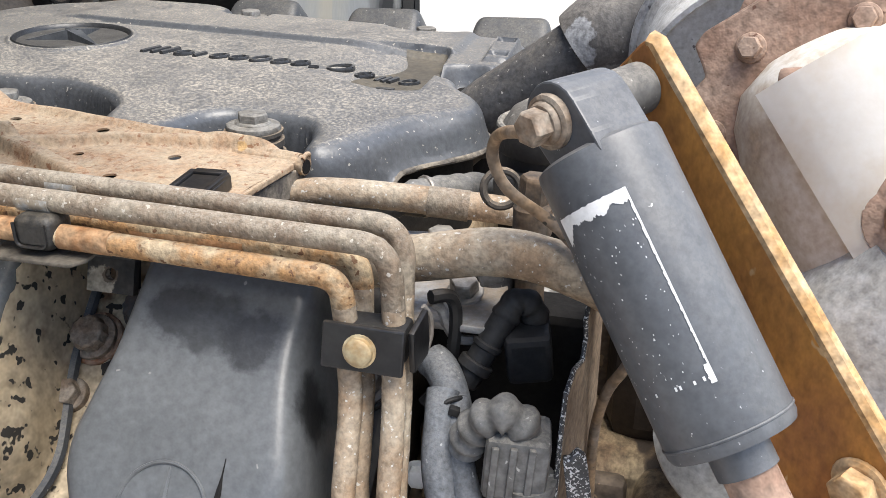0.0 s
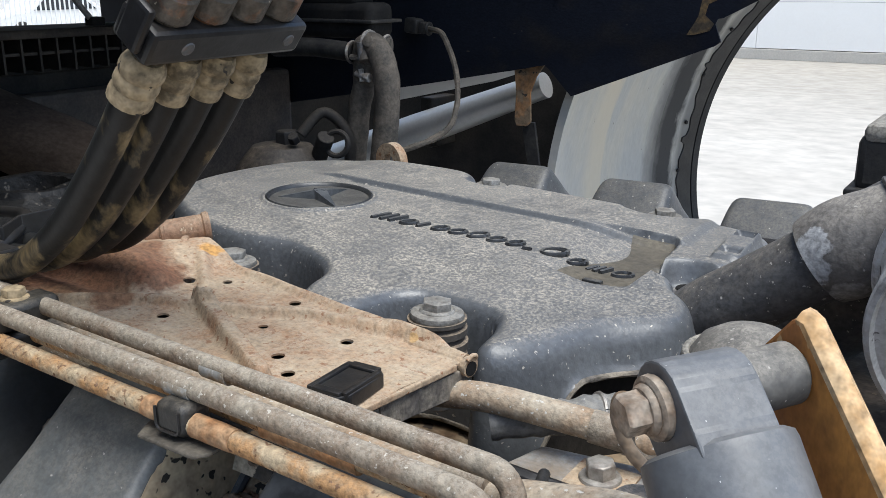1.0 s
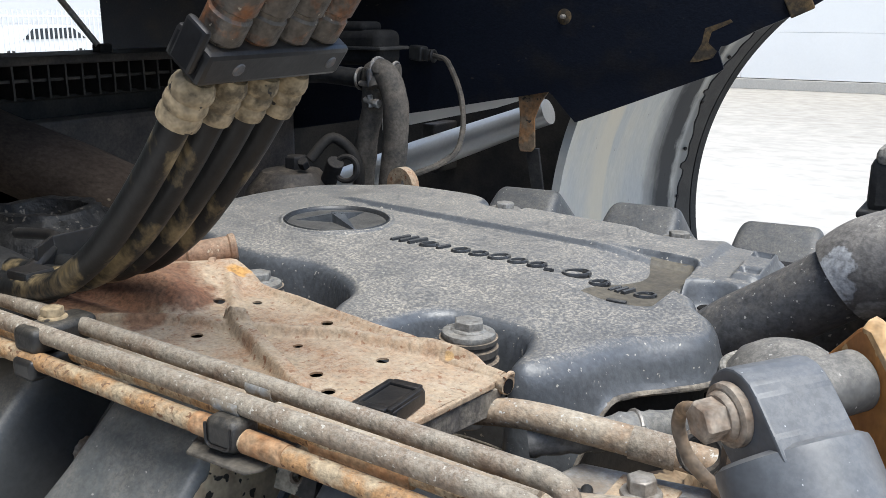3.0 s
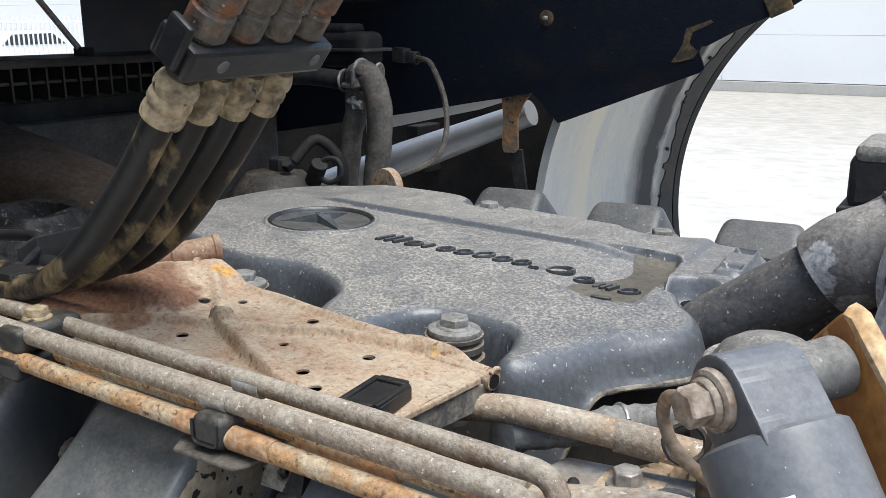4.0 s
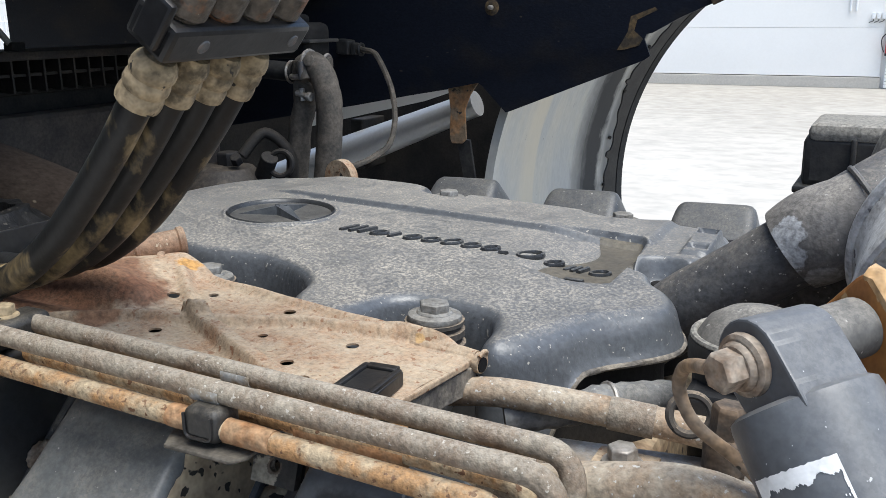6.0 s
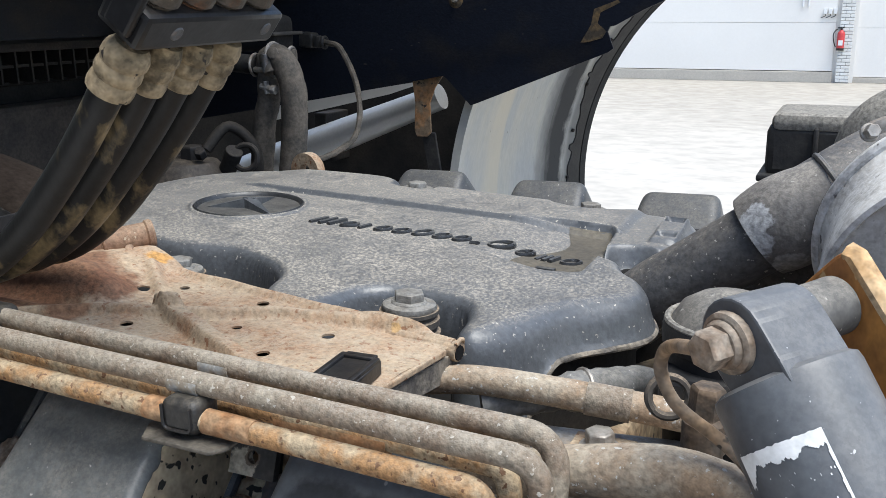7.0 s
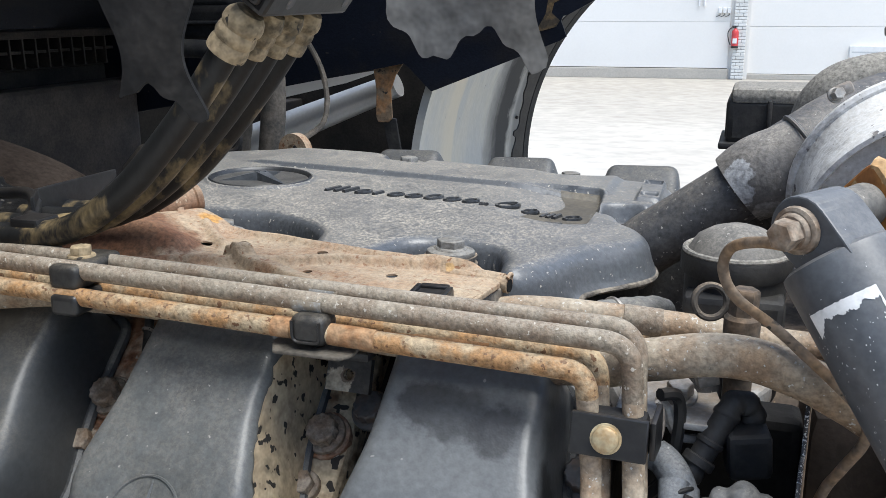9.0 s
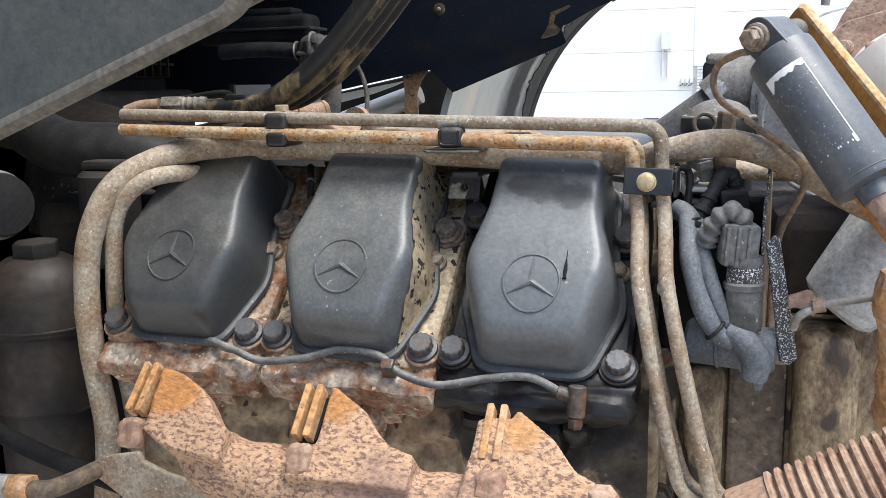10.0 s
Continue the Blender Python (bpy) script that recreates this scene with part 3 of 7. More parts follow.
def inside(px, py, poly):
    """The signed distance (plus: inside) of grid points from a closed outline."""
    d = np.full(px.shape, 1e9)
    odd = np.zeros(px.shape, bool)
    n = len(poly)
    for k in range(n):
        ax, ay = poly[k][0], poly[k][1]
        bx, by = poly[(k + 1) % n][0], poly[(k + 1) % n][1]
        ex, ey = bx - ax, by - ay
        t = np.clip(((px - ax) * ex + (py - ay) * ey) / max(ex * ex + ey * ey, 1e-12), 0, 1)
        d = np.minimum(d, np.hypot(px - ax - t * ex, py - ay - t * ey))
        if ay != by:
            odd ^= ((ay > py) != (by > py)) & (px < (bx - ax) * (py - ay) / (by - ay) + ax)
    return np.where(odd, d, -d)


def sheet(x0, x1, y0, y1, cell, kept, height, thick=0.0, m=None):
    """A pressed sheet: a fine grid over the plan, trimmed where kept() is below zero, raised by height()."""
    nx, ny = int((x1 - x0) / cell) + 1, int((y1 - y0) / cell) + 1
    gx, gy = np.meshgrid(np.linspace(x0, x1, nx), np.linspace(y0, y1, ny), indexing="ij")
    d = kept(gx, gy)
    mid = (d[:-1, :-1] + d[1:, :-1] + d[:-1, 1:] + d[1:, 1:]) / 4
    keep = mid > 0
    touch = np.zeros(d.shape, int)
    for a in (0, 1):
        for b in (0, 1):
            touch[a:nx - 1 + a, b:ny - 1 + b] += keep
    e = cell * 0.2
    dx, dy = (kept(gx + e, gy) - kept(gx - e, gy)) / (2 * e), (kept(gx, gy + e) - kept(gx, gy - e)) / (2 * e)
    size = np.maximum(np.hypot(dx, dy), 0.3)
    rim = (touch > 0) & (touch < 4) & (np.abs(d) < 1.5 * cell)
    gx, gy = np.where(rim, gx - d * dx / size ** 2, gx), np.where(rim, gy - d * dy / size ** 2, gy)
    gz = height(gx, gy)
    bm = B()
    top, low = {}, {}
    for i, j in zip(*np.nonzero(touch > 0)):
        top[i, j] = bm.verts.new((gx[i, j], gy[i, j], gz[i, j]))
        if thick:
            low[i, j] = bm.verts.new((gx[i, j], gy[i, j], gz[i, j] - thick))
    for i, j in zip(*np.nonzero(keep)):
        q = ((i, j), (i + 1, j), (i + 1, j + 1), (i, j + 1))
        bm.faces.new([top[k] for k in q])
        if thick:
            bm.faces.new([low[k] for k in q[::-1]])
            for (a, b), (ni, nj) in zip(zip(q, q[1:] + q[:1]), ((i, j - 1), (i + 1, j), (i, j + 1), (i - 1, j))):
                if not (0 <= ni < nx - 1 and 0 <= nj < ny - 1 and keep[ni, nj]):
                    bm.faces.new((top[b], top[a], low[a], low[b]))
    if m is not None:
        bmesh.ops.transform(bm, matrix=m, verts=bm.verts)
    return bm


def soft(t):
    t = np.clip(t, 0, 1)
    return t * t * (3 - 2 * t)


def bump_at(gx, gy, a, b, wide):
    """1 on the line from a to b, falling to 0 at the distance wide."""
    ex, ey = b[0] - a[0], b[1] - a[1]
    t = np.clip(((gx - a[0]) * ex + (gy - a[1]) * ey) / (ex * ex + ey * ey), 0, 1)
    return soft(1 - np.hypot(gx - a[0] - t * ex, gy - a[1] - t * ey) / wide)


def ring(centre, normal, r, thin, seg=40, bm=None):
    """A round bead."""
    m = axes(Vector(centre), Vector(normal).orthogonal(), Vector(normal).cross(Vector(normal).orthogonal()))
    pts = [m @ Vector((r * math.cos(a), r * math.sin(a), 0)) for a in (2 * math.pi * k / seg for k in range(seg + 1))]
    return tube(pts, thin, 8, False, bm)



def rough_block(size, m, bevel=0.006, amp=0.003, scale=45.0, cuts=7):
    """A cast block with an uneven skin."""
    bm = block(size, None, bevel, 2)
    long = [e for e in bm.edges if e.calc_length() > 0.01]
    bmesh.ops.subdivide_edges(bm, edges=long, cuts=cuts, use_grid_fill=True)
    bmesh.ops.transform(bm, matrix=m, verts=bm.verts)
    bm.normal_update()
    for v in bm.verts:
        v.co += v.normal * amp * (noise.noise(v.co * scale) + 0.5 * noise.noise(v.co * scale * 2.7))
    return bm


# ---- yard, wall and far things ----
GROUND = -0.17
bm = B()
bmesh.ops.create_grid(bm, x_segments=60, y_segments=60, size=400)
bmesh.ops.translate(bm, vec=(0, 0, GROUND), verts=bm.verts)
solo("ground", bm, ground_m, "pale worn concrete yard, dusty and bright", "ground", kind="structure")

WALL = 24.0
wall = thing("wall_north", (0, WALL, 0), "white insulated panel wall of a hall on a concrete plinth", "wall", kind="structure")
COLX = -0.44
part("plinth", span((-40, WALL - 0.06, GROUND), (COLX - 0.24, WALL + 0.3, 0.085), 0.01), plinth_m, wall, "low concrete plinth")
bm = span((COLX + 0.2, WALL + 0.05, GROUND), (40, WALL + 0.3, -0.045), 0.01)
part("plinth", bm, plinth_m, wall, "low concrete plinth")
joints = (0.10, 1.25, 2.25, 3.33, 4.4, 5.5, 6.6)
for lo, hi in zip(joints, joints[1:]):
    for k in range(7):
        x1 = COLX - 0.26 - k * 5.6
        part("wall_panel", span((x1 - 5.592, WALL, lo + 0.006), (x1, WALL + 0.2, hi), 0.003), wall_m, wall)
    for k in range(7):
        x0 = COLX + 0.22 + k * 5.6
        part("wall_panel", span((x0, WALL + 0.12, lo - 0.13), (x0 + 5.592, WALL + 0.3, hi - 0.136), 0.003), wall_m, wall)
part("seam_backing", span((-40, WALL + 0.19, 0.1), (40, WALL + 0.36, 6.6), 0), seam_m, wall)
part("pilaster", span((COLX - 0.262, WALL - 0.012, 1.86), (COLX + 0.222, WALL + 0.25, 6.6), 0.01), wall_m, wall)
column = thing("brick_column", (COLX, WALL, 0), "short white painted brick column in the panel wall", "column", kind="structure")
part("reveal", span((COLX - 0.262, WALL + 0.04, GROUND), (COLX - 0.15, WALL + 0.2, 1.86), 0), wall_m, column)
part("reveal", span((COLX + 0.13, WALL + 0.04, GROUND), (COLX + 0.222, WALL + 0.2, 1.86), 0), wall_m, column)
part("mortar_core", span((COLX - 0.15, WALL - 0.09, GROUND), (COLX + 0.13, WALL + 0.15, 1.86), 0), mortar_m, column)
bmf = span((-0.098, -0.01, -0.034), (0.098, 0.02, 0.034), 0.006, 1)
bmh = span((-0.046, -0.01, -0.034), (0.046, 0.02, 0.034), 0.006, 1)
full = part("brick", bmf, brick_m, column)
half = part("brick", bmh, brick_m, column)
for c in range(25):
    z = -0.115 + c * 0.08
    row = ((full, -0.055), (half, 0.098)) if c % 2 else ((half, -0.107), (full, 0.046))
    for src, dx in row:
        at = Vector((COLX - 0.01 + dx, WALL - 0.1, z)) - PLACE[column]
        if c < 2 and not src.get("used"):
            src.location, src["used"] = at, 1
            continue
        o = src.copy()
        scene.collection.objects.link(o)
        o.location = at
for o in (full, half):
    del o["used"]

# Unseen wall, added to hold back sky light from behind the camera.
south = thing("added_south_wall", (0, -7.2, 0), "plain grey wall added unseen behind the camera to cut low sky light", "wall", kind="structure")
part("wall_face", span((-30, -7.4, GROUND), (30, -7.2, 3.2), 0), plinth_m, south)

ext = thing("fire_extinguisher", (-0.78, WALL - 0.12, 0.62), "red fire extinguisher with a black hose hung on the wall", "fire extinguisher")
ex, ey = -0.56, WALL - 0.13
part("cylinder", lathe((ex, ey, 0.62), (0, 0, 1), [(0.07, 0), (0.085, 0.015), (0.085, 0.36), (0.07, 0.41), (0.035, 0.44), (0.03, 0.46)], 20), red_m, ext)
part("base_ring", rod((ex, ey, 0.6), (ex, ey, 0.66), 0.088, bevel=0.006), rubber_m, ext)
part("valve", merge(rod((ex, ey, 1.07), (ex, ey, 1.13), 0.02), span((ex - 0.09, ey - 0.012, 1.12), (ex + 0.05, ey + 0.012, 1.145), 0.004)), rubber_m, ext)
part("hose", tube(curve([(ex, ey - 0.02, 1.1), (ex - 0.1, ey - 0.02, 1.09), (ex - 0.17, ey - 0.02, 0.98), (ex - 0.15, ey - 0.02, 0.8), (ex - 0.1, ey - 0.03, 0.68)]), 0.012, 8), rubber_m, ext)
part("paper_label", span((ex - 0.05, ey - 0.092, 0.72), (ex + 0.05, ey - 0.083, 0.84), 0.002), white_m, ext, "white paper label")
part("bracket", span((ex - 0.03, ey + 0.06, 0.8), (ex + 0.03, WALL, 0.9), 0.004), bolt_m, ext)

box = thing("junction_box", (-1.4, WALL - 0.05, 2.3), "white electric box with two conduits on the wall", "electric box")
part("case", span((-1.52, WALL - 0.16, 2.3), (-1.26, WALL, 2.75), 0.02), white_m, box)
for dx in (-0.08, 0.0, 0.08):
    part("cable_gland", rod((-1.39 + dx, WALL - 0.08, 2.74), (-1.39 + dx, WALL - 0.08, 2.84), 0.022), white_m, box)
for dx in (-0.07, 0.06):
    part("conduit", rod((-1.4 + dx, WALL - 0.03, 1.62), (-1.4 + dx, WALL - 0.03, 2.31), 0.025), white_m, box)
for k in range(3):
    s = thing("wall_socket", (-1.2 + 0.11 * k, WALL, 1.45), "small white outdoor socket on the wall", "socket", "wall sockets")
    x = -1.0 + 0.11 * k
    part("housing", span((x, WALL - 0.07, 1.44), (x + 0.085, WALL, 1.58), 0.012), white_m, s)
    part("cable", tube(curve([(x + 0.04, WALL - 0.04, 1.45), (x + 0.04, WALL - 0.045, 1.4), (x - 0.05, WALL - 0.04, 1.36)]), 0.009, 6), rubber_m, s)
sign = thing("wall_sign", (1.9, WALL + 0.1, 0.9), "small white wall box with a blue strip", "box")
part("panel", span((2.1, WALL + 0.0, 0.38), (2.95, WALL + 0.12, 0.66), 0.01), white_m, sign)
part("strip", span((2.15, WALL - 0.004, 0.50), (2.9, WALL - 0.001, 0.53), 0), seam_m, sign)

# Fence and a parked car far beyond the front of the truck.
fence = thing("fence", (-25, 16, 0), "white upright-bar yard fence", "fence")
for z in (0.35, 1.75):
    part("rail", span((-25.02, 8, z), (-24.98, 26, z + 0.05), 0), white_m, fence)
picket = None
for k in range(112):
    y = 8.1 + 0.16 * k
    if picket is None:
        picket = part("picket", span((-25.015, y - 0.02, 0.1), (-24.985, y + 0.02, 1.95), 0), white_m, fence)
        y0 = picket.location.y - y
    else:
        o = picket.copy()
        scene.collection.objects.link(o)
        o.location.y = y + y0
car = thing("parked_car", (-30, 19.5, 0), "light silver estate car parked behind the fence", "car")
side = [(-2.1, 0.35), (-2.15, 0.75), (-1.7, 0.9), (-1.0, 0.98), (-0.5, 1.42), (1.2, 1.45), (1.9, 1.0), (2.1, 0.9), (2.15, 0.4)]
part("body", slab(side, 1.7, axes((-30.8, 19.5, 0), (0, 1, 0), (0, 0, 1)), 0.05), white_m, car)
for y in (18.15, 20.85):
    part("wheel", rod((-29.9, y, 0.32), (-29.05, y, 0.32), 0.32, bevel=0.03), rubber_m, car)
part("window", slab([(-0.85, 0.98), (-0.45, 1.34), (1.1, 1.37), (1.6, 1.0)], 0.03, axes((-29.1, 19.5, 0), (0, 1, 0), (0, 0, 1))), carglass_m, car)


for ob in (fence, car):
    ob.location.z += GROUND


# ---- the truck round the engine ----
def liner():
    bm = B()
    rings = []
    for k in range(41):
        a = radians(75 + 130 * k / 40)
        c, s = math.cos(a), math.sin(a)
        rings.append([bm.verts.new((CX + r * c, y, CZ + r * s)) for r, y in ((0.60, 1.44), (0.602, 1.58), (0.598, 1.74), (0.580, 1.82), (0.571, 1.840), (0.574, 1.858), (0.566, 1.872), (0.551, 1.881), (0.5445, 1.891), (0.536, 1.907), (0.5235, 1.928), (0.62, 1.76), (0.615, 1.44))])
    for p, q in zip(rings, rings[1:]):
        for k in range(len(p)):
            bm.faces.new((p[k], q[k], q[(k + 1) % len(p)], p[(k + 1) % len(p)]))
    return bm


def flange():
    """Dark strip along the liner's outer edge, its inner border cut in teeth and waves."""
    bm = B()
    rings = []
    for k in range(261):
        deg = 75 + 130 * k / 260
        a = radians(deg)
        c, s = math.cos(a), math.sin(a)
        q = 0.007 + 0.006 * math.sin(deg * 0.23 + 0.4) + 0.0015 * math.sin(deg * 1.3)
        if (deg * 0.058) % 1 < 0.07:
            q -= 0.007
        y0 = 1.898 + q
        r0 = 0.5445 - (y0 - 1.891) * 0.56 - 0.003
        prof = ((r0 + 0.004, y0), (r0, y0 + 0.001), (0.519, 1.930), (0.5235, 1.931))
        rings.append([bm.verts.new((CX + r * c, y, CZ + r * s)) for r, y in prof])
    for p, q in zip(rings, rings[1:]):
        for k in range(4):
            bm.faces.new((p[k], q[k], q[(k + 1) % 4], p[(k + 1) % 4]))
    return bm


def lip(r0, r1, y0, y1, wave=0.0):
    bm = B()
    rings = []
    for k in range(61):
        a = radians(75 + 130 * k / 60)
        c, s = math.cos(a), math.sin(a)
        w = wave if (k % 9) in (0, 1, 2) else 0.0
        prof = ((r1, y0), (r0 + 0.03 + w, y0 + 0.01), (r0 + 0.008, y1 - 0.012), (r0, y1), (r0 + 0.02, y1 + 0.006), (r1 + 0.02, y0 + 0.03))
        rings.append([bm.verts.new((CX + r * c, y, CZ + r * s)) for r, y in prof])
    for p, q in zip(rings, rings[1:]):
        for k in range(6):
            bm.faces.new((p[k], q[k], q[(k + 1) % 6], p[(k + 1) % 6]))
    return bm


CX, CZ = -0.04, 1.30
fender = thing("wheel_arch", (CX, 1.7, 1.3), "grey dusty wheel arch liner, shade painted in its fold, with a black fender edge", "wheel arch")
part("liner", liner(), liner_m, fender)
part("flange", flange(), clip_m, fender, "dark toothed flange of the liner")
for k in range(7):
    a = radians(114 + 11 * k)
    part("rivet", lathe((CX + 0.537 * math.cos(a), 1.900, CZ + 0.537 * math.sin(a)), (-math.cos(a), -0.5, -math.sin(a)), [(0.004, 0), (0.004, 0.003), (0.002, 0.004), (0, 0.004)], 10), dark_m, fender)
part("fender_edge", lip(0.511, 0.523, 1.930, 1.95, 0.0), rim_m, fender, "black plastic fender edge")
# Far inner panel of the tilted cab, with a rust-ringed bolt hole.
far = thing("cab_side_panel", (-0.6, 1.41, 1.5), "black painted inner side panel of the tilted cab", "cab panel")
edge = [(-1.79, 1.353), (-0.893, 1.504), (-0.646, 1.55), (-0.598, 1.502), (-0.36, 1.594), (-0.371, 1.624), (-0.315, 1.654), (-0.25, 1.682), (-0.215, 1.705), (-0.25, 1.76), (-0.45, 2.0), (-0.80, 2.3), (-1.79, 2.3)]
HOLE = (-0.622, 1.671)
bm = sheet(-1.80, 0.0, 1.33, 2.3, 0.012, lambda gx, gy: np.minimum(inside(gx, gy, edge), np.hypot(gx - HOLE[0], gy - HOLE[1]) - 0.008),
           lambda gx, gy: 0.004 * soft((gy - 1.62 - 0.12 * gx) / 0.05), 0.004, Matrix.Translation((0, 1.412, 0)) @ pose(0, 0, 0, 90, 0, 0))
part("panel", bm, cab_m, far)
part("hole_rim", lathe((HOLE[0], 1.4125, HOLE[1]), (0, -1, 0), [(0.0135, 0), (0.0135, 0.004), (0.011, 0.0055), (0.004, 0.0055)], 28), smear_m, far, "dark rust ring round a screw")
part("screw", rod((HOLE[0], 1.398, HOLE[1]), (HOLE[0], 1.42, HOLE[1]), 0.0036), bolt_m, far)
part("rust_streak", slab([(-0.378, 1.612), (-0.372, 1.622), (-0.386, 1.634), (-0.382, 1.65), (-0.352, 1.664), (-0.356, 1.668), (-0.392, 1.655), (-0.396, 1.632), (-0.404, 1.618), (-0.412, 1.605), (-0.40, 1.606)], 0.0012, Matrix.Translation((0, 1.4088, 0)) @ pose(0, 0, 0, 90, 0, 0)), smear_m, far, "golden rust streak")
part("corner_tape", block((0.034, 0.006, 0.03), pose(-0.262, 1.406, 1.69, 0, -25, 0), 0.002), smear_m, far)

under = B()
pts = [(-2.2, 1.72), (-1.2, 1.76), (-0.72, 1.95), (-0.50, 2.45)]
for (xa, za), (xb, zb) in zip(pts, pts[1:]):
    q = [under.verts.new(p) for p in ((xa, -0.03, za), (xb, -0.03, zb), (xb, 1.43, zb), (xa, 1.43, za), (xa, -0.03, za + 0.06), (xb, -0.03, zb + 0.06), (xb, 1.43, zb + 0.06), (xa, 1.43, za + 0.06))]
    for k in ((0, 1, 2, 3), (7, 6, 5, 4), (0, 4, 5, 1), (1, 5, 6, 2), (2, 6, 7, 3), (3, 7, 4, 0)):
        under.faces.new([q[i] for i in k])
cab = thing("cab_floor", (-1.0, 0.7, 1.7), "black underside of the tilted driver's cab", "cab floor")
part("floor_sheet", under, cab_m, cab)
part("crossmember", span((-0.98, 0.05, 1.70), (-0.90, 1.38, 1.78), 0.008), cab_m, cab)

# Near side panel: outer skin with a rolled edge, sandy inner skin.
near = thing("cab_side_panel", (-0.5, 0.0, 1.5), "dusty grey-green side panel of the cab with sandy inner skin", "cab panel")


def nz(x):
    return 1.500 + 0.385 * (x + 0.446)


part("outer_skin", slab([(-1.6, nz(-1.6)), (-0.30, nz(-0.30)), (-0.284, nz(-0.284) + 0.012), (-0.292, 1.62), (-0.33, 1.75), (-0.55, 2.0), (-0.85, 2.3), (-1.6, 2.3)], 0.004, Matrix.Translation((0, 0.002, 0)) @ pose(0, 0, 0, 90, 0, 0), 0.001), panel_m, near)
part("rolled_edge", tube(bent([(-1.6, 0.002, nz(-1.6)), (-0.296, 0.002, nz(-0.296)), (-0.283, 0.002, nz(-0.283) + 0.02), (-0.292, 0.002, 1.62), (-0.32, 0.002, 1.75)], 0.012), 0.0055, 10, wobble=0.2), lip_m, near, "sandy rolled lower edge")
part("inner_skin", slab([(-1.2, 1.206), (-0.334, 1.553), (-0.284, 1.573), (-0.274, 1.580), (-0.271, 1.59), (-0.281, 1.615), (-0.32, 1.74), (-0.45, 1.82), (-1.2, 1.82)], 0.005, Matrix.Translation((0, 0.045, 0)) @ pose(0, 0, 0, 90, 0, 0), 0.0015), lip_m, near, "sandy inner skin")
part("stiffener", slab([(-0.56, 1.52), (-0.50, 1.545), (-0.55, 1.8), (-0.61, 1.8)], 0.004, Matrix.Translation((0, -0.003, 0)) @ pose(0, 0, 0, 90, 0, 0), 0.001), panel_m, near)

part("flap_rail", tube([Vector((-0.33, 0.047, 1.73)), Vector((-0.19, 0.08, 1.80)), Vector((-0.10, 0.092, 1.802))], 0.006, 8), lip_m, near, "thin rail that the flaps hang from")

# Torn flaps that hang from the cab by the near side.
for cx, cy, half, bottom, seed, cloth, text in ((-0.121, 0.087, 0.0165, 1.637, 0.0, flap_m, "torn grey fabric flap hanging from the cab"), (-0.186, 0.080, 0.008, 1.625, 2.0, flap_dark_m, "narrow torn black fabric flap hanging from the cab")):
    top_z = 1.80
    bm = sheet(-0.03, 0.03, bottom - 0.012, top_z, 0.0013, lambda gx, gy: np.minimum(half + 0.002 * np.sin(gy * 190 + seed) - np.abs(gx), gy - bottom - 0.0036 * np.sin(gx * 300 + seed) - 0.0008 * np.sin(gx * 1150 + 1 + seed) + 0.12 * gx),
               lambda gx, gy: 0.003 * np.sin(gx * 160 + seed) + 0.004 * np.sin(gy * 45 + seed), 0.0018, Matrix.Translation((cx, cy, 0)) @ pose(0, 0, 0, 90, 0, 18))
    solo("torn_flap", bm, cloth, text, "flap", "torn flaps")

# Hanging tab, wire, coolant hoses and bright tank at the far side.
tab = thing("hanger_strap", (-0.70, 1.43, 1.54), "rusty bent strap hanging from the cab panel", "strap")
part("strap", slab([(-0.024, 0), (0.046, 0.012), (0.020, -0.024), (0.010, -0.050), (0.012, -0.100), (0.004, -0.108), (-0.016, -0.108), (-0.020, -0.098), (-0.018, -0.05)], 0.004, Matrix.Translation((-0.69, 1.43, 1.552)) @ pose(0, 0, 0, 90, 0, 0), 0.001), strap_m, tab)
part("rubber_tail", slab([(-0.012, 0), (0.014, 0), (0.03, -0.10), (0.055, -0.16), (0.03, -0.17), (0.008, -0.10)], 0.006, Matrix.Translation((-0.689, 1.44, 1.45)) @ pose(0, 0, 0, 90, 0, 0), 0.001), rubber_m, tab)
lw = thing("loose_wire", (-0.80, 1.25, 1.43), "thin dusty cable looping behind the engine from a black plug", "cable")
part("cable", tube(curve([(-0.870, 1.388, 1.605), (-0.844, 1.375, 1.603), (-0.814, 1.36, 1.5957), (-0.7714, 1.33, 1.5519), (-0.745, 1.30, 1.5048), (-0.7379, 1.27, 1.4629), (-0.7514, 1.24, 1.4431), (-0.7626, 1.20, 1.4343), (-0.80, 1.18, 1.42)]), 0.0048, 8, wobble=0.15), oldhose_m, lw)
part("plug", merge(block((0.030, 0.022, 0.026), pose(-0.896, 1.392, 1.608, 0, 5, -10), 0.004), merge(block((0.012, 0.018, 0.020), pose(-0.872, 1.388, 1.605, 0, 10, 0), 0.003), ring((-0.858, 1.383, 1.604), (1, 0, 0), 0.009, 0.003, 14))), rubber_m, lw, "black ribbed cable plug")
ch = thing("coolant_hose", (-0.79, 1.1, 1.40), "grey-brown coolant hose with a clamp", "hose", "coolant hoses")
part("hose", tube(curve([(-0.776, 1.1, 1.60), (-0.777, 1.1, 1.542), (-0.788, 1.1, 1.50), (-0.80, 1.1, 1.40), (-0.80, 1.1, 1.3)]), 0.0165, 14, wobble=0.08), oldhose_m, ch)
part("clamp", ring((-0.776, 1.1, 1.578), (0, 0, 1), 0.018, 0.004, 20), bolt_m, ch)
ch = thing("coolant_hose", (-0.73, 1.12, 1.40), "bent grey-brown coolant hose with a clamp", "hose", "coolant hoses")
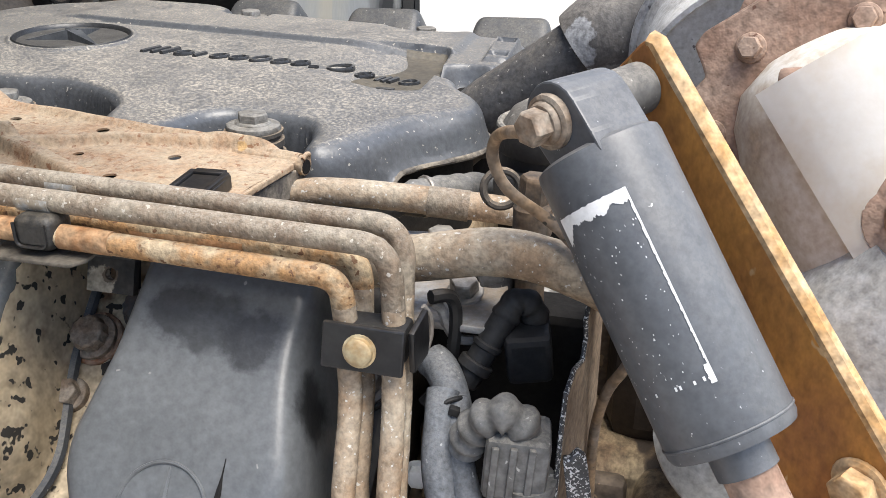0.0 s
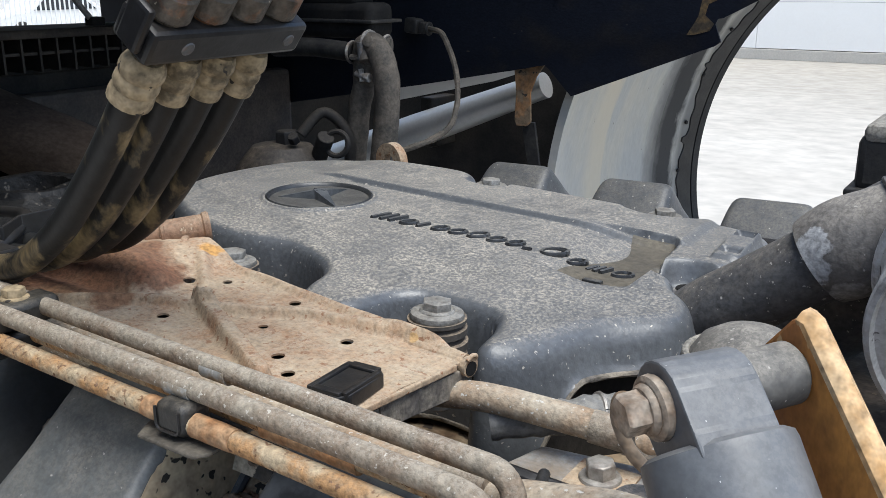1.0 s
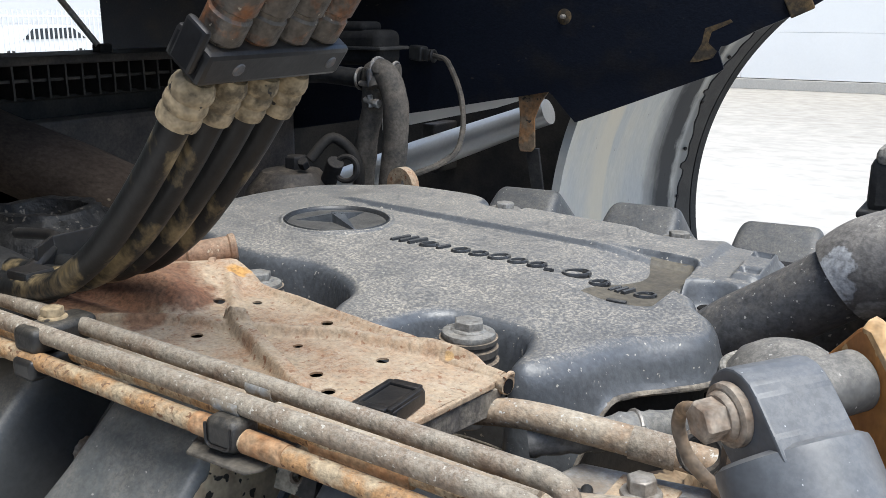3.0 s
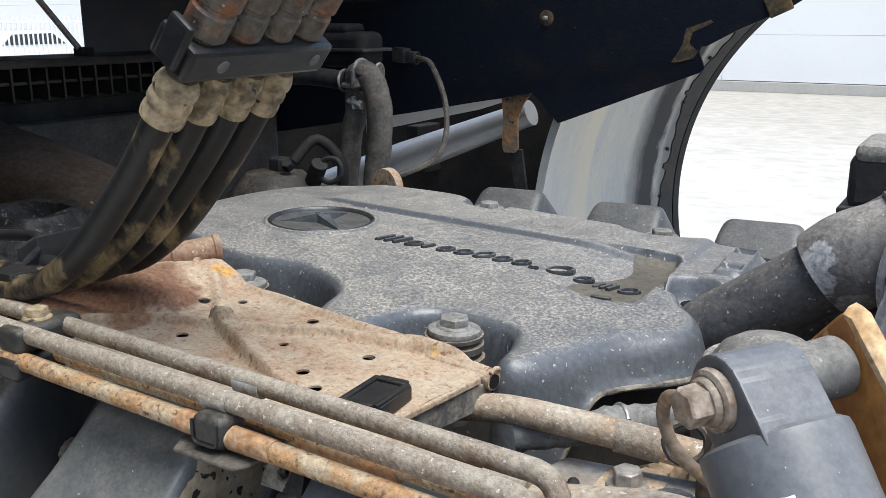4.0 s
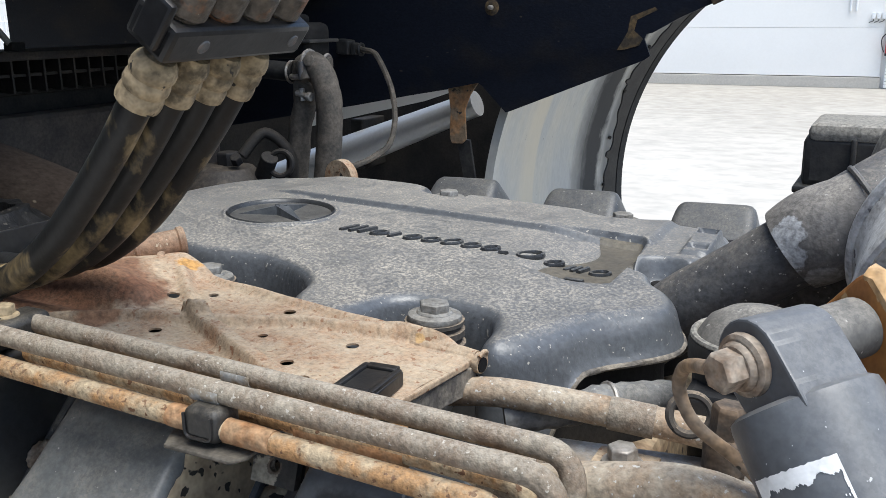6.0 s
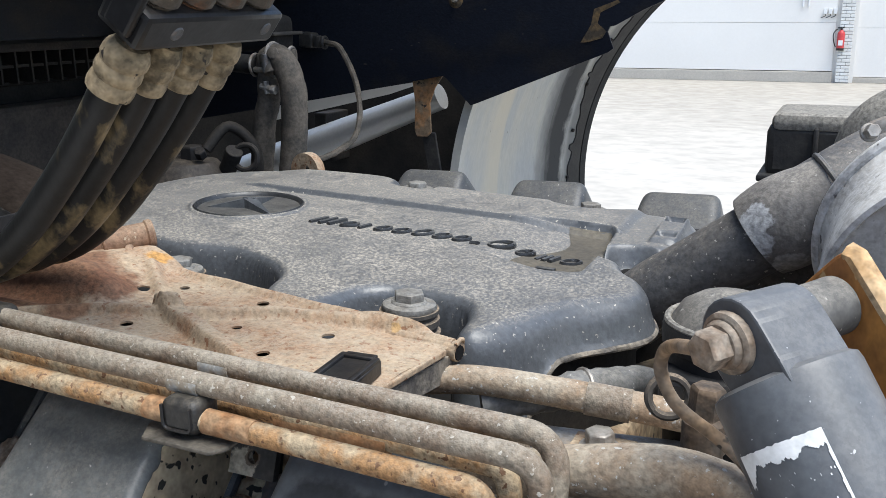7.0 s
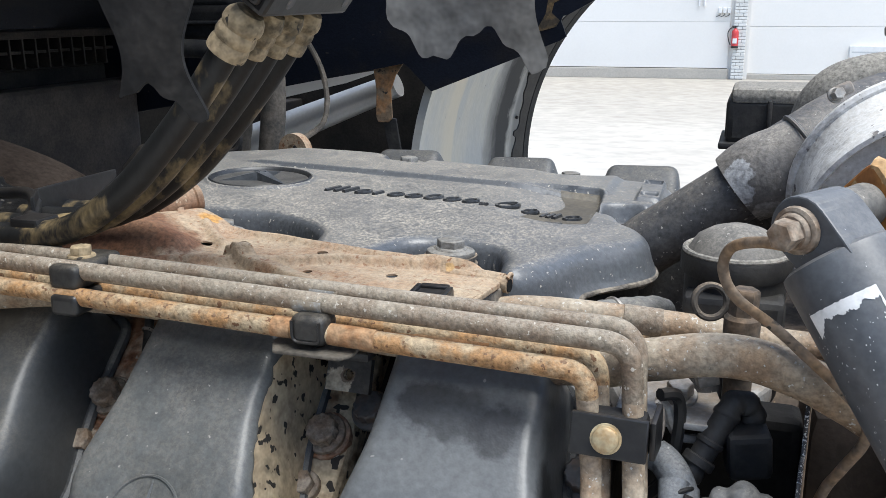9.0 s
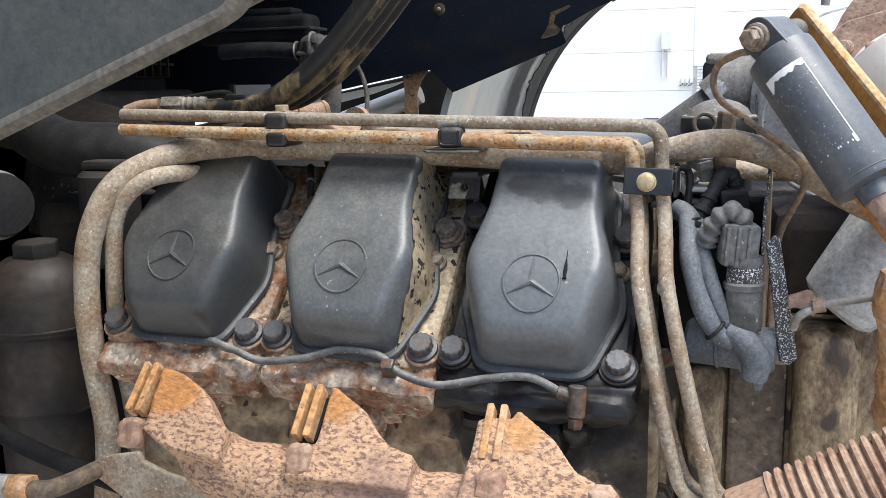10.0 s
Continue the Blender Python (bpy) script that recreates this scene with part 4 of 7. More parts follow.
part("hose", tube(curve([(-0.775, 1.10, 1.590), (-0.757, 1.095, 1.595), (-0.737, 1.09, 1.579), (-0.7285, 1.09, 1.54), (-0.732, 1.09, 1.48), (-0.743, 1.09, 1.40), (-0.743, 1.09, 1.3)]), 0.0185, 14, wobble=0.06), oldhose_m, ch)
part("clamp", ring((-0.762, 1.097, 1.594), (1, 0, 0.1), 0.020, 0.0030, 20), coupler_m, ch)
part("clamp_screw", rod((-0.762, 1.075, 1.575), (-0.762, 1.075, 1.60), 0.005), bolt_dark_m, ch)
part("stub", tube(curve([(-0.779, 1.099, 1.575), (-0.768, 1.101, 1.583), (-0.752, 1.106, 1.589), (-0.738, 1.112, 1.588)]), 0.0165, 16, wobble=0.1), oldhose_m, ch)
for at, way, rr in (((-0.771, 1.1, 1.581), (0.8, 0.1, 0.5), 0.0175), ((-0.757, 1.104, 1.588), (0.9, 0.2, 0.2), 0.0185), ((-0.744, 1.11, 1.589), (0.9, 0.2, -0.1), 0.0190)):
    part("band", ring(at, way, rr, 0.0024, 22), coupler_m, ch)
part("band_screw", merge(rod((-0.778, 1.082, 1.556), (-0.758, 1.080, 1.552), 0.0042, 10), merge(rod((-0.758, 1.080, 1.552), (-0.750, 1.079, 1.551), 0.0065, 8), rod((-0.768, 1.081, 1.563), (-0.766, 1.081, 1.545), 0.004, 8))), alu_m, ch, "bright band screw")
part("elbow_boss", merge(rod((-0.768, 1.083, 1.600), (-0.757, 1.078, 1.574), 0.009, 12), hexbolt((-0.752, 1.082, 1.600), (0.3, -1, 0.2), 0.009, 0.008)), oldhose_m, ch)
tank = thing("header_tank", (-0.85, 1.15, 1.6), "black plastic header tank under the cab", "tank")
part("body", span((-1.02, 1.13, 1.600), (-0.787, 1.19, 1.652), 0.012, 3), black_m, tank)
part("lid_flange", span((-1.03, 1.122, 1.623), (-0.779, 1.198, 1.628), 0.002), rubber_m, tank)
part("top_dome", span((-1.0, 1.135, 1.648), (-0.82, 1.185, 1.664), 0.007, 3), black_m, tank)
part("outlet", tube(curve([(-0.95, 1.10, 1.585), (-0.87, 1.10, 1.588), (-0.792, 1.10, 1.583)]), 0.014, 14), rubber_m, tank)
part("outlet_clip", ring((-0.797, 1.10, 1.5835), (1, 0, 0), 0.0150, 0.0022, 18), bolt_m, tank)
silver = thing("bright_tube", (-0.86, 1.55, 1.4), "dull silver metal tube beside a white strip", "tube")
part("tube", tube([Vector((-1.25, 1.55, 1.30)), Vector((-1.0, 1.55, 1.394)), Vector((-0.735, 1.55, 1.494)), Vector((-0.721, 1.55, 1.4993)), Vector((-0.715, 1.55, 1.5015))], lambda t: 0.034 if t < 0.6 else 0.033 if t < 0.95 else 0.024, 28), chrome_m, silver)
part("white_strip", slab([(-1.1, 1.44), (-0.83, 1.501), (-0.774, 1.519), (-0.752, 1.529), (-0.83, 1.516), (-1.1, 1.47)], 0.005, Matrix.Translation((0, 1.56, 0)) @ pose(0, 0, 0, 90, 0, 0)), white_m, silver, "thin white strip")
part("bracket", span((-1.0, 1.555, 1.36), (-0.97, 1.645, 1.46), 0.003), dark_m, silver)
part("backing_panel", slab([(-1.5, 0.0), (-0.67, 0.0), (-0.67, 1.40), (-0.615, 1.56), (-0.70, 1.555), (-1.5, 1.40)], 0.02, Matrix.Translation((0, 1.66, 0)) @ pose(0, 0, 0, 90, 0, 0), 0.003), dark_m, silver, "dark grey splash panel")

# Radiator at the front end, with its ribbed top frame.
rad = thing("radiator", (-1.28, 0.75, 0.8), "black radiator with a ribbed plastic top", "radiator")
part("core", span((-1.36, -0.05, 0.7), (-1.28, 1.42, 1.545), 0.004), dark_m, rad)
part("top_tank", span((-1.38, -0.05, 1.545), (-1.27, 1.45, 1.55), 0.001), dark_m, rad)
part("top_cap", span((-1.40, -0.05, 1.598), (-1.245, 1.45, 1.612), 0.004), rad_m, rad)
part("mid_web", span((-1.27, -0.05, 1.573), (-1.255, 1.45, 1.578), 0.001), rad_m, rad)
part("back_web", span((-1.36, -0.05, 1.55), (-1.30, 1.45, 1.598), 0.001), dark_m, rad)
rib = None
for k in range(50):
    y = -0.03 + 0.03 * k
    if rib is None:
        rib = part("rib", span((-1.30, y - 0.002, 1.548), (-1.25, y + 0.002, 1.60), 0.0005, 1), rad_m, rad)
    else:
        o = rib.copy()
        scene.collection.objects.link(o)
        o.location.y += 0.03 * k
gs = thing("cab_strut", (-1.3, 1.04, 1.612), "thin grey strut standing on the radiator top", "strut")
part("rod", rod((-1.3, 1.040, 1.611), (-1.3, 0.919, 1.755), 0.0052, 14), alu_m, gs)
part("foot", block((0.022, 0.026, 0.016), pose(-1.3, 1.038, 1.618, 0, 0, 0), 0.003), dark_m, gs)
shroud = thing("fan_shroud", (-1.1, 0.6, 1.0), "dark fan shroud in front of the engine", "fan shroud")
part("sheet", span((-1.24, -0.02, 0.7), (-1.20, 1.40, 1.52), 0.01), rad_m, shroud)
part("collar", lathe((-1.20, 0.7, 1.15), (1, 0, 0), [(0.36, 0), (0.36, 0.10), (0.345, 0.10), (0.345, 0)], 48), dark_m, shroud)
solo("intake_pipe", tube(curve([(-1.35, 0.72, 1.56), (-1.19, 0.75, 1.50), (-1.0, 0.77, 1.455), (-0.86, 0.78, 1.41), (-0.78, 0.8, 1.33)]), 0.052, 24), intake_m, "wide brown grimy air pipe running to the front", "pipe")
dome = thing("oil_filler", (-0.85, 1.0, 1.38), "dusty domed filler housing behind the cover", "filler")
part("housing", lathe((-0.85, 1.0, 1.33), (0, 0, 1), [(0.07, 0), (0.073, 0.06), (0.066, 0.10), (0.042, 0.128), (0, 0.136)], 26), filler_m, dome)
part("cap", hexbolt((-0.84, 1.0, 1.46), (0, 0, 1), 0.016, 0.02), dark_m, dome)
part("pipe", tube(curve([(-0.84, 1.03, 1.47), (-0.82, 1.06, 1.50), (-0.79, 1.08, 1.46), (-0.80, 1.08, 1.38)]), 0.008, 10), dark_m, dome)
part("breather", merge(rod((-0.80, 1.02, 1.44), (-0.775, 1.01, 1.475), 0.012), ring((-0.765, 1.02, 1.465), (0.3, -1, 0.2), 0.017, 0.004, 20)), dark_m, dome)
part("clip", hexbolt((-0.815, 0.99, 1.468), (0.2, -0.6, 0.7), 0.008, 0.012), dark_m, dome)
lug = thing("lifting_eye", (-0.636, 0.957, 1.44), "rusty lifting eye bolted to the engine", "lifting eye")
bm = sheet(-0.03, 0.03, -0.03, 0.035, 0.0025, lambda gx, gy: np.minimum(np.minimum(0.024 - np.hypot(gx, np.maximum(gy, 0)), gy + 0.03), np.hypot(gx, gy) - 0.010), lambda gx, gy: 0 * gx, 0.012, Matrix.Translation((-0.634, 0.965, 1.462)) @ pose(0, 0, 0, 90, 0, -12))
part("eye", bm, plate_m, lug)
part("foot", span((-0.665, 0.955, 1.425), (-0.605, 0.985, 1.44), 0.003), bolt_m, lug)


# ---- the engine: block, heads, valve covers ----
TILT_V, TILT_N = Vector((0, 0.743, 0.669)), Vector((0, -0.669, 0.743))
DECK = Vector((0, 0.296, 1.303))
FALL = -0.022


def deck(u, v, h):
    """A place on the tilted cylinder bank: along the engine, up the slope, out from it."""
    return DECK + Vector((u, 0, FALL * (u + 0.37))) + TILT_V * v + TILT_N * h


eng = thing("engine_block", (-0.4, 0.73, 0.8), "cream painted engine block caked with grime and rust", "engine block")
part("crankcase", span((-0.62, 0.36, 0.75), (-0.12, 1.10, 1.20), 0.02), block_m, eng)
part("bank", block((0.52, 0.24, 0.16), axes(deck(-0.37, 0.085, -0.19), (1, 0, FALL), TILT_V), 0.01), block_m, eng)
part("bank", block((0.52, 0.24, 0.16), Matrix.Translation((-0.68, 1.49, -0.018)) @ pose(0, 0, 0, 0, 0, 180) @ axes(deck(-0.37, 0.085, -0.19), (1, 0, FALL), TILT_V), 0.01), block_m, eng)
part("valley", span((-0.62, 0.50, 1.2), (-0.14, 0.96, 1.36), 0.01), block_m, eng)
def lumps(gx, gy):
    z = 0.004 * np.sin(gx * 70 + 3 * np.sin(gy * 60)) + 0.003 * np.sin(gy * 140 + gx * 40) + 0.0015 * np.sin(gx * 210) * np.sin(gy * 190)
    return z + 0.012 * soft(np.sin((gx + 0.45) * 2 * np.pi / 0.165) * 2 - 0.4) * soft((1.30 - gy) / 0.05)


part("cast_side", sheet(-0.62, -0.115, 1.10, 1.292, 0.005, lambda gx, gy: 0 * gx + 1, lumps, 0.0, Matrix.Translation((0, 0.312, 0)) @ pose(0, 0, 0, 90, 0, 0)), block_m, eng)


def smooth_loop(pts, per=8):
    return [(p.x, p.y) for p in curve([(x, y, 0) for x, y in pts], per, True)]


HEX = [(0.0, -0.018), (0.043, -0.018), (0.0665, 0.048), (0.054, 0.105), (0.052, 0.175), (-0.052, 0.175), (-0.054, 0.105), (-0.0665, 0.048), (-0.043, -0.018), (0.0, -0.018)]
COVER = [(p.x, p.y) for p in bent([(x, y, 0) for x, y in HEX], 0.014, 6)[:-1]]
# How far the wall has drawn in at each part of its height: a steep flank, then a rounded shoulder.
PROFILE = [(0.0, 0.0), (0.0008, 0.10), (0.0018, 0.32), (0.0032, 0.56), (0.0048, 0.74), (0.0064, 0.85), (0.0086, 0.93), (0.0112, 0.978), (0.0145, 0.996), (0.018, 1.0)]


def drawn_in(x, v, by):
    return x * (1 - by / 0.060), 0.085 + (v - 0.085) * (1 - by / 0.103)


def crown(v):
    """Height of the valve cover's back along its length."""
    return float(np.interp(v, [-0.02, 0.0, 0.02, 0.035, 0.07, 0.12, 0.16, 0.19], [0.034, 0.046, 0.054, 0.058, 0.062, 0.0625, 0.0605, 0.056]))


def valve_cover_mesh(u0):
    bm = B()
    rings = []
    c = (0.0, 0.085)
    for by, h in PROFILE:
        rings.append([bm.verts.new(deck(u0 + xx, vv, 0.004 + crown(vv) * h)) for xx, vv in (drawn_in(x, v, by) for x, v in COVER)])
    for k in (0.8, 0.6, 0.4, 0.2):
        inner = [(x * k, c[1] + (v - c[1]) * k) for x, v in (drawn_in(x, v, 0.018) for x, v in COVER)]
        rings.append([bm.verts.new(deck(u0 + xx, vv, 0.004 + crown(vv))) for xx, vv in inner])
    n = len(COVER)
    for a, b in zip(rings, rings[1:]):
        for k in range(n):
            bm.faces.new((a[k], a[(k + 1) % n], b[(k + 1) % n], b[k]))
    top = bm.verts.new(deck(u0, c[1], 0.004 + crown(c[1])))
    for k in range(n):
        bm.faces.new((rings[-1][k], rings[-1][(k + 1) % n], top))
    return bm


def on_cover(u0, x, v, lift=0.0):
    return deck(u0 + x, v, 0.004 + crown(v) + lift)


def emblem_mesh(u0, v0, r, thin):
    """A plain ring with three bars."""
    bm = B()
    pts = [on_cover(u0, r * math.sin(a), v0 + r * math.cos(a) * 1.05, 0.0003) for a in (2 * math.pi * k / 48 for k in range(49))]
    tube(pts, thin, 6, False, bm)
    for k in range(3):
        a = radians(120 * k)
        tube([on_cover(u0, 0, v0, 0.0006), on_cover(u0, 0.5 * r * math.sin(a), v0 + 0.5 * r * math.cos(a), 0.0004), on_cover(u0, 0.97 * r * math.sin(a), v0 + 0.97 * r * math.cos(a), 0.0)], lambda t: thin * (2.5 - 1.9 * t), 6, True, bm)
    return bm


def valve_cover(u0, label, material, relief=True):
    ob = thing("valve_cover", deck(u0, 0.085, 0), label, "valve cover", "valve covers of the engine")
    shell = part("shell", valve_cover_mesh(u0), material, ob)
    part("gasket_flange", tube([deck(u0 + x * 1.03, 0.085 + (v - 0.085) * 1.02, 0.003) for x, v in COVER + COVER[:1]], 0.0040, 8, False), valve_dark_m, ob)
    if relief:
        part("emblem", emblem_mesh(u0, 0.0300 if u0 > -0.3 else 0.0340, 0.0226, 0.0010), material, shell, "round embossed emblem")
    return ob


HEADS = (-0.534, -0.370, -0.206)
LABELS = ("grey plastic valve cover, colour darkened for shade, with a dusty patch", "grey plastic valve cover on a sandy stained head", "grey plastic valve cover with a black scratch, on an oily head")
for u0, text in zip(HEADS, LABELS):
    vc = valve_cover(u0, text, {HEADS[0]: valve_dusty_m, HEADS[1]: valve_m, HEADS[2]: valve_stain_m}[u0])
    if u0 == HEADS[1]:
        middle = vc
    if u0 == HEADS[2]:
        part("scratch", tube([on_cover(u0, 0.026, v, 0.0) for v in (0.034, 0.037, 0.041, 0.046, 0.052, 0.060)], lambda t: 0.0023 * (0.75 + 0.35 * math.sin(t * 33)) * (1.1 - t), 6), black_m, vc, "black scrape with a torn edge")
    oily = u0 == HEADS[2]
    hm = head_dark_m if oily else head_m
    hd = thing("cylinder_head", deck(u0, 0.085, -0.1), "oil-soaked black cylinder head" if oily else "rusty cylinder head with flaking cream paint", "cylinder head", "cylinder heads")
    part("casting", block((0.158, 0.228, 0.095), axes(deck(u0, 0.09, -0.0495), (1, 0, FALL), TILT_V), 0.006), head_cream_m if u0 == HEADS[1] else hm, hd)
    low = 0.026 if oily else 0.042
    part("front_ledge", rough_block((0.1635, 0.040, low), axes(deck(u0, -0.028, -0.005 - low / 2), (1, 0, FALL), TILT_V), 0.011, 0.0060, 50.0, 14), hm, hd)
    part("port_boss", rough_block((0.072, 0.05, 0.05), axes(deck(u0 - 0.01, -0.030, -0.062), (1, 0, FALL), TILT_V), 0.012, 0.005, 60.0), hm, hd)
    for du in (-0.052, 0.034):
        part("side_boss", rough_block((0.026, 0.03, 0.03), axes(deck(u0 + du, -0.034, -0.052), (1, 0, FALL), TILT_V), 0.010, 0.004, 80.0, 4), hm, hd)
    for du, v in ((-0.068, -0.006), (0.068, -0.006), (0.0635, 0.120), (-0.074, 0.14)):
        part("head_bolt", splined(deck(u0 + du, v, 0.001), TILT_N, 0.0104, 0.0125, 0.0138), bolt_rust_m if v > 0.1 and not oily else bolt_dark_m, hd)
    part("stud", merge(rod(deck(u0 + 0.0600, 0.0857, -0.01), deck(u0 + 0.0600, 0.0857, 0.003), 0.0100), hexbolt(deck(u0 + 0.0600, 0.0857, 0.003), TILT_N, 0.0078, 0.007)), bolt_rust_m, hd)
    part("bolt_boss", rod(deck(u0 + 0.0635, 0.120, -0.02), deck(u0 + 0.0635, 0.120, 0.001), 0.016), hm, hd)
    for du in (-0.068, 0.068):
        part("bolt_boss", rod(deck(u0 + du, -0.006, -0.03), deck(u0 + du, -0.006, 0.001), 0.0165), hm, hd)

# Bare cream flank of the middle cover, where the paint has flaked off.
bm = B()
grid = []
for k in range(61):
    v = 0.169 - 0.0030 * k
    x = float(np.interp(v, [-0.018, 0.048, 0.105, 0.175], [0.0430, 0.0665, 0.0540, 0.0520])) - 0.0016 * math.exp(-((v - 0.048) / 0.006) ** 2) + 0.0004 * math.exp(-((v - 0.105) / 0.006) ** 2)
    reach = float(np.interp(v, [-0.012, 0.02, 0.055, 0.10], [0.20, 0.50, 0.86, 1.0]))
    ragged = 0.0016 * noise.noise(Vector((v * 90, 2.0, 0))) + 0.0006 * noise.noise(Vector((v * 420, 5.0, 0)))
    steps = []
    for by, h in ((-0.003, 0.0), (-0.0004, 0.10), (0.0005, 0.32), (0.0019, 0.56), (0.0035, 0.74), (0.0050, 0.85), (0.0066 + ragged, 0.915)):
        by, h = -0.003 + (by + 0.003) * reach, float(np.interp(-0.003 + (by + 0.003) * reach, [-0.003, -0.0004, 0.0005, 0.0019, 0.0035, 0.0050, 0.0066, 0.009], [0.0, 0.10, 0.32, 0.56, 0.74, 0.85, 0.915, 0.96]))
        xx, vv = drawn_in(x, v, by)
        steps.append(bm.verts.new(deck(HEADS[1] + xx, vv, 0.0046 + crown(vv) * h)))
    grid.append(steps)
for a, b in zip(grid, grid[1:]):
    for k in range(6):
        bm.faces.new((a[k], b[k], b[k + 1], a[k + 1]))
bmesh.ops.solidify(bm, geom=list(bm.faces), thickness=0.0006)
part("bare_flank", bm, sand_m, middle, "bare cream flank with black paint flakes")

mirror = Matrix.Translation((-0.70, 1.493, -0.0175)) @ pose(0, 0, 0, 0, 0, 180)
for k in range(3):
    x = -0.526 + 0.165 * k
    u0 = -0.70 - x
    fv = thing("valve_cover", deck(u0, 0.085, 0), "dusty dark valve cover of the far cylinder bank", "valve cover", "valve covers of the engine")
    part("shell", valve_cover_mesh(u0), valve_dark_m, fv)
    fv.matrix_basis = mirror @ Matrix.Translation(deck(u0, 0.085, 0)) @ Matrix.Translation((0, 0, FALL * 2 * (x + 0.33)))
    fh = thing("cylinder_head", deck(u0, 0.085, -0.1), "dark grimy cylinder head of the far bank", "cylinder head", "cylinder heads")
    part("casting", block((0.155, 0.225, 0.095), axes(deck(u0, 0.09, -0.0505), (1, 0, FALL), TILT_V), 0.006), head_dark_m, fh)
    fh.matrix_basis = mirror @ Matrix.Translation(deck(u0, 0.085, -0.1)) @ Matrix.Translation((0, 0, FALL * 2 * (x + 0.33)))

# ---- the black engine cover ----
RIM = smooth_loop([(-0.712, 0.725), (-0.705, 0.83), (-0.66, 0.895), (-0.60, 0.925), (-0.51, 0.932), (-0.475, 0.918), (-0.465, 0.895), (-0.43, 0.888), (-0.415, 0.91), (-0.30, 0.905), (-0.28, 0.895), (-0.255, 0.885), (-0.225, 0.893), (-0.20, 0.905), (-0.155, 0.897),
                   (-0.135, 0.865), (-0.137, 0.80), (-0.152, 0.763), (-0.172, 0.735), (-0.168, 0.710), (-0.148, 0.688), (-0.137, 0.662), (-0.139, 0.636), (-0.156, 0.612), (-0.176, 0.588), (-0.189, 0.558), (-0.202, 0.532), (-0.218, 0.519), (-0.232, 0.524), (-0.238, 0.555), (-0.252, 0.576), (-0.298, 0.580),
                   (-0.322, 0.566), (-0.333, 0.532), (-0.345, 0.519), (-0.378, 0.521), (-0.391, 0.540), (-0.402, 0.572), (-0.428, 0.594), (-0.47, 0.608), (-0.53, 0.602), (-0.60, 0.615), (-0.675, 0.66)], 6)


def cover_top(x):
    return 1.4635 - 0.03 * (x + 0.30)


POCKET = [(p.x, p.y) for p in bent([(-0.36, 0.812, 0), (-0.36, 0.826, 0), (-0.201, 0.819, 0), (-0.194, 0.75, 0), (-0.194, 0.676, 0), (-0.224, 0.668, 0), (-0.30, 0.700, 0), (-0.36, 0.745, 0), (-0.36, 0.812, 0)], 0.010)[:-1]]


def cover_height(gx, gy):
    d = inside(gx, gy, RIM)
    front = soft((0.66 - gy) / 0.06)
    rad = 0.012 + 0.009 * front * soft((gx + 0.240) / 0.04) + 0.004 * soft((gx + 0.19) / 0.03) * soft((0.72 - gy) / 0.03)
    deep = 0.032 + 0.064 * soft((0.64 - gy) / 0.05) * soft((-0.178 - gx) / 0.024)
    t = np.clip(d / rad, 0, 1)
    z = cover_top(gx) - rad * (1 - np.sqrt(np.clip(1 - (1 - t) ** 2, 0, 1)))
    z -= np.where(d < 0, np.clip(-d / 0.006, 0, 1) * (deep - rad), 0)
    # The lettered field lies lower than the back strip and sinks into a pocket at its end.
    step = 0.818 - 0.025 * (gx + 0.57)
    z += 0.0042 * soft((gy - step) / 0.0045) * soft((gx + 0.64) / 0.05) * soft((-0.19 - gx) / 0.012)
    z -= 0.0015 * bump_at(gx, gy, (-0.57, 0.816), (-0.26, 0.808), 0.004)
    z -= 0.0085 * soft(inside(gx, gy, POCKET) / 0.004) * soft((gx + 0.30) / 0.075)
    ring_d = np.hypot(gx + 0.553, gy - 0.742)
    z += 0.0022 * soft(1 - np.abs(ring_d - 0.0555) / 0.004) - 0.003 * soft((0.053 - ring_d) / 0.004)
    for bx, by in ((-0.446, 0.901), (-0.257, 0.928)):
        z -= 0.004 * soft((0.021 - np.hypot(gx - bx, gy - by)) / 0.004)
    z -= 0.022 * soft((0.030 - np.hypot((gx + 0.170) * 0.9, gy - 0.748)) / 0.014)
    dx, dy = gx + 0.1545, gy - 0.825
    wedge = np.minimum(0.014 - np.abs(dx + 0.02 * dy), 0.036 - np.abs(dy))
    z += (0.004 + 0.09 * (dy + 0.036)) * soft(wedge / 0.0035)
    for oy in (0.024, -0.018):
        z -= 0.006 * soft(np.minimum(0.0085 - np.abs(dx), 0.007 - np.abs(dy - oy)) / 0.002)
    wob = np.sin(gx * 31) * np.sin(gy * 27) * 0.0006
    return z + wob


cov = thing("engine_cover", (-0.42, 0.72, 1.40), "large black plastic engine cover under brown dust", "engine cover")
part("shell", sheet(-0.73, -0.115, 0.505, 0.95, 0.0018, lambda gx, gy: inside(gx, gy, RIM) + 0.006, cover_height), plastic_m, cov, sharp=60)
part("settled_silt", sheet(-0.28, -0.18, 0.65, 0.83, 0.0016, lambda gx, gy: np.minimum(inside(gx, gy, POCKET) - 0.003, gx + 0.246 - 0.10 * (gy - 0.73) + 0.010 * np.sin(gy * 48 - 0.6)), lambda gx, gy: cover_height(gx, gy) + 0.0005), silt_m, cov, "brown silt settled in the pocket")
def outward(loop, by):
    """The loop, moved outward in plan."""
    out = []
    for k, (x, y) in enumerate(loop):
        (ax, ay), (bx, by_) = loop[k - 1], loop[(k + 1) % len(loop)]
        t = Vector((bx - ax, by_ - ay, 0)).normalized()
        out.append((x - t.y * by, y + t.x * by))
    return out


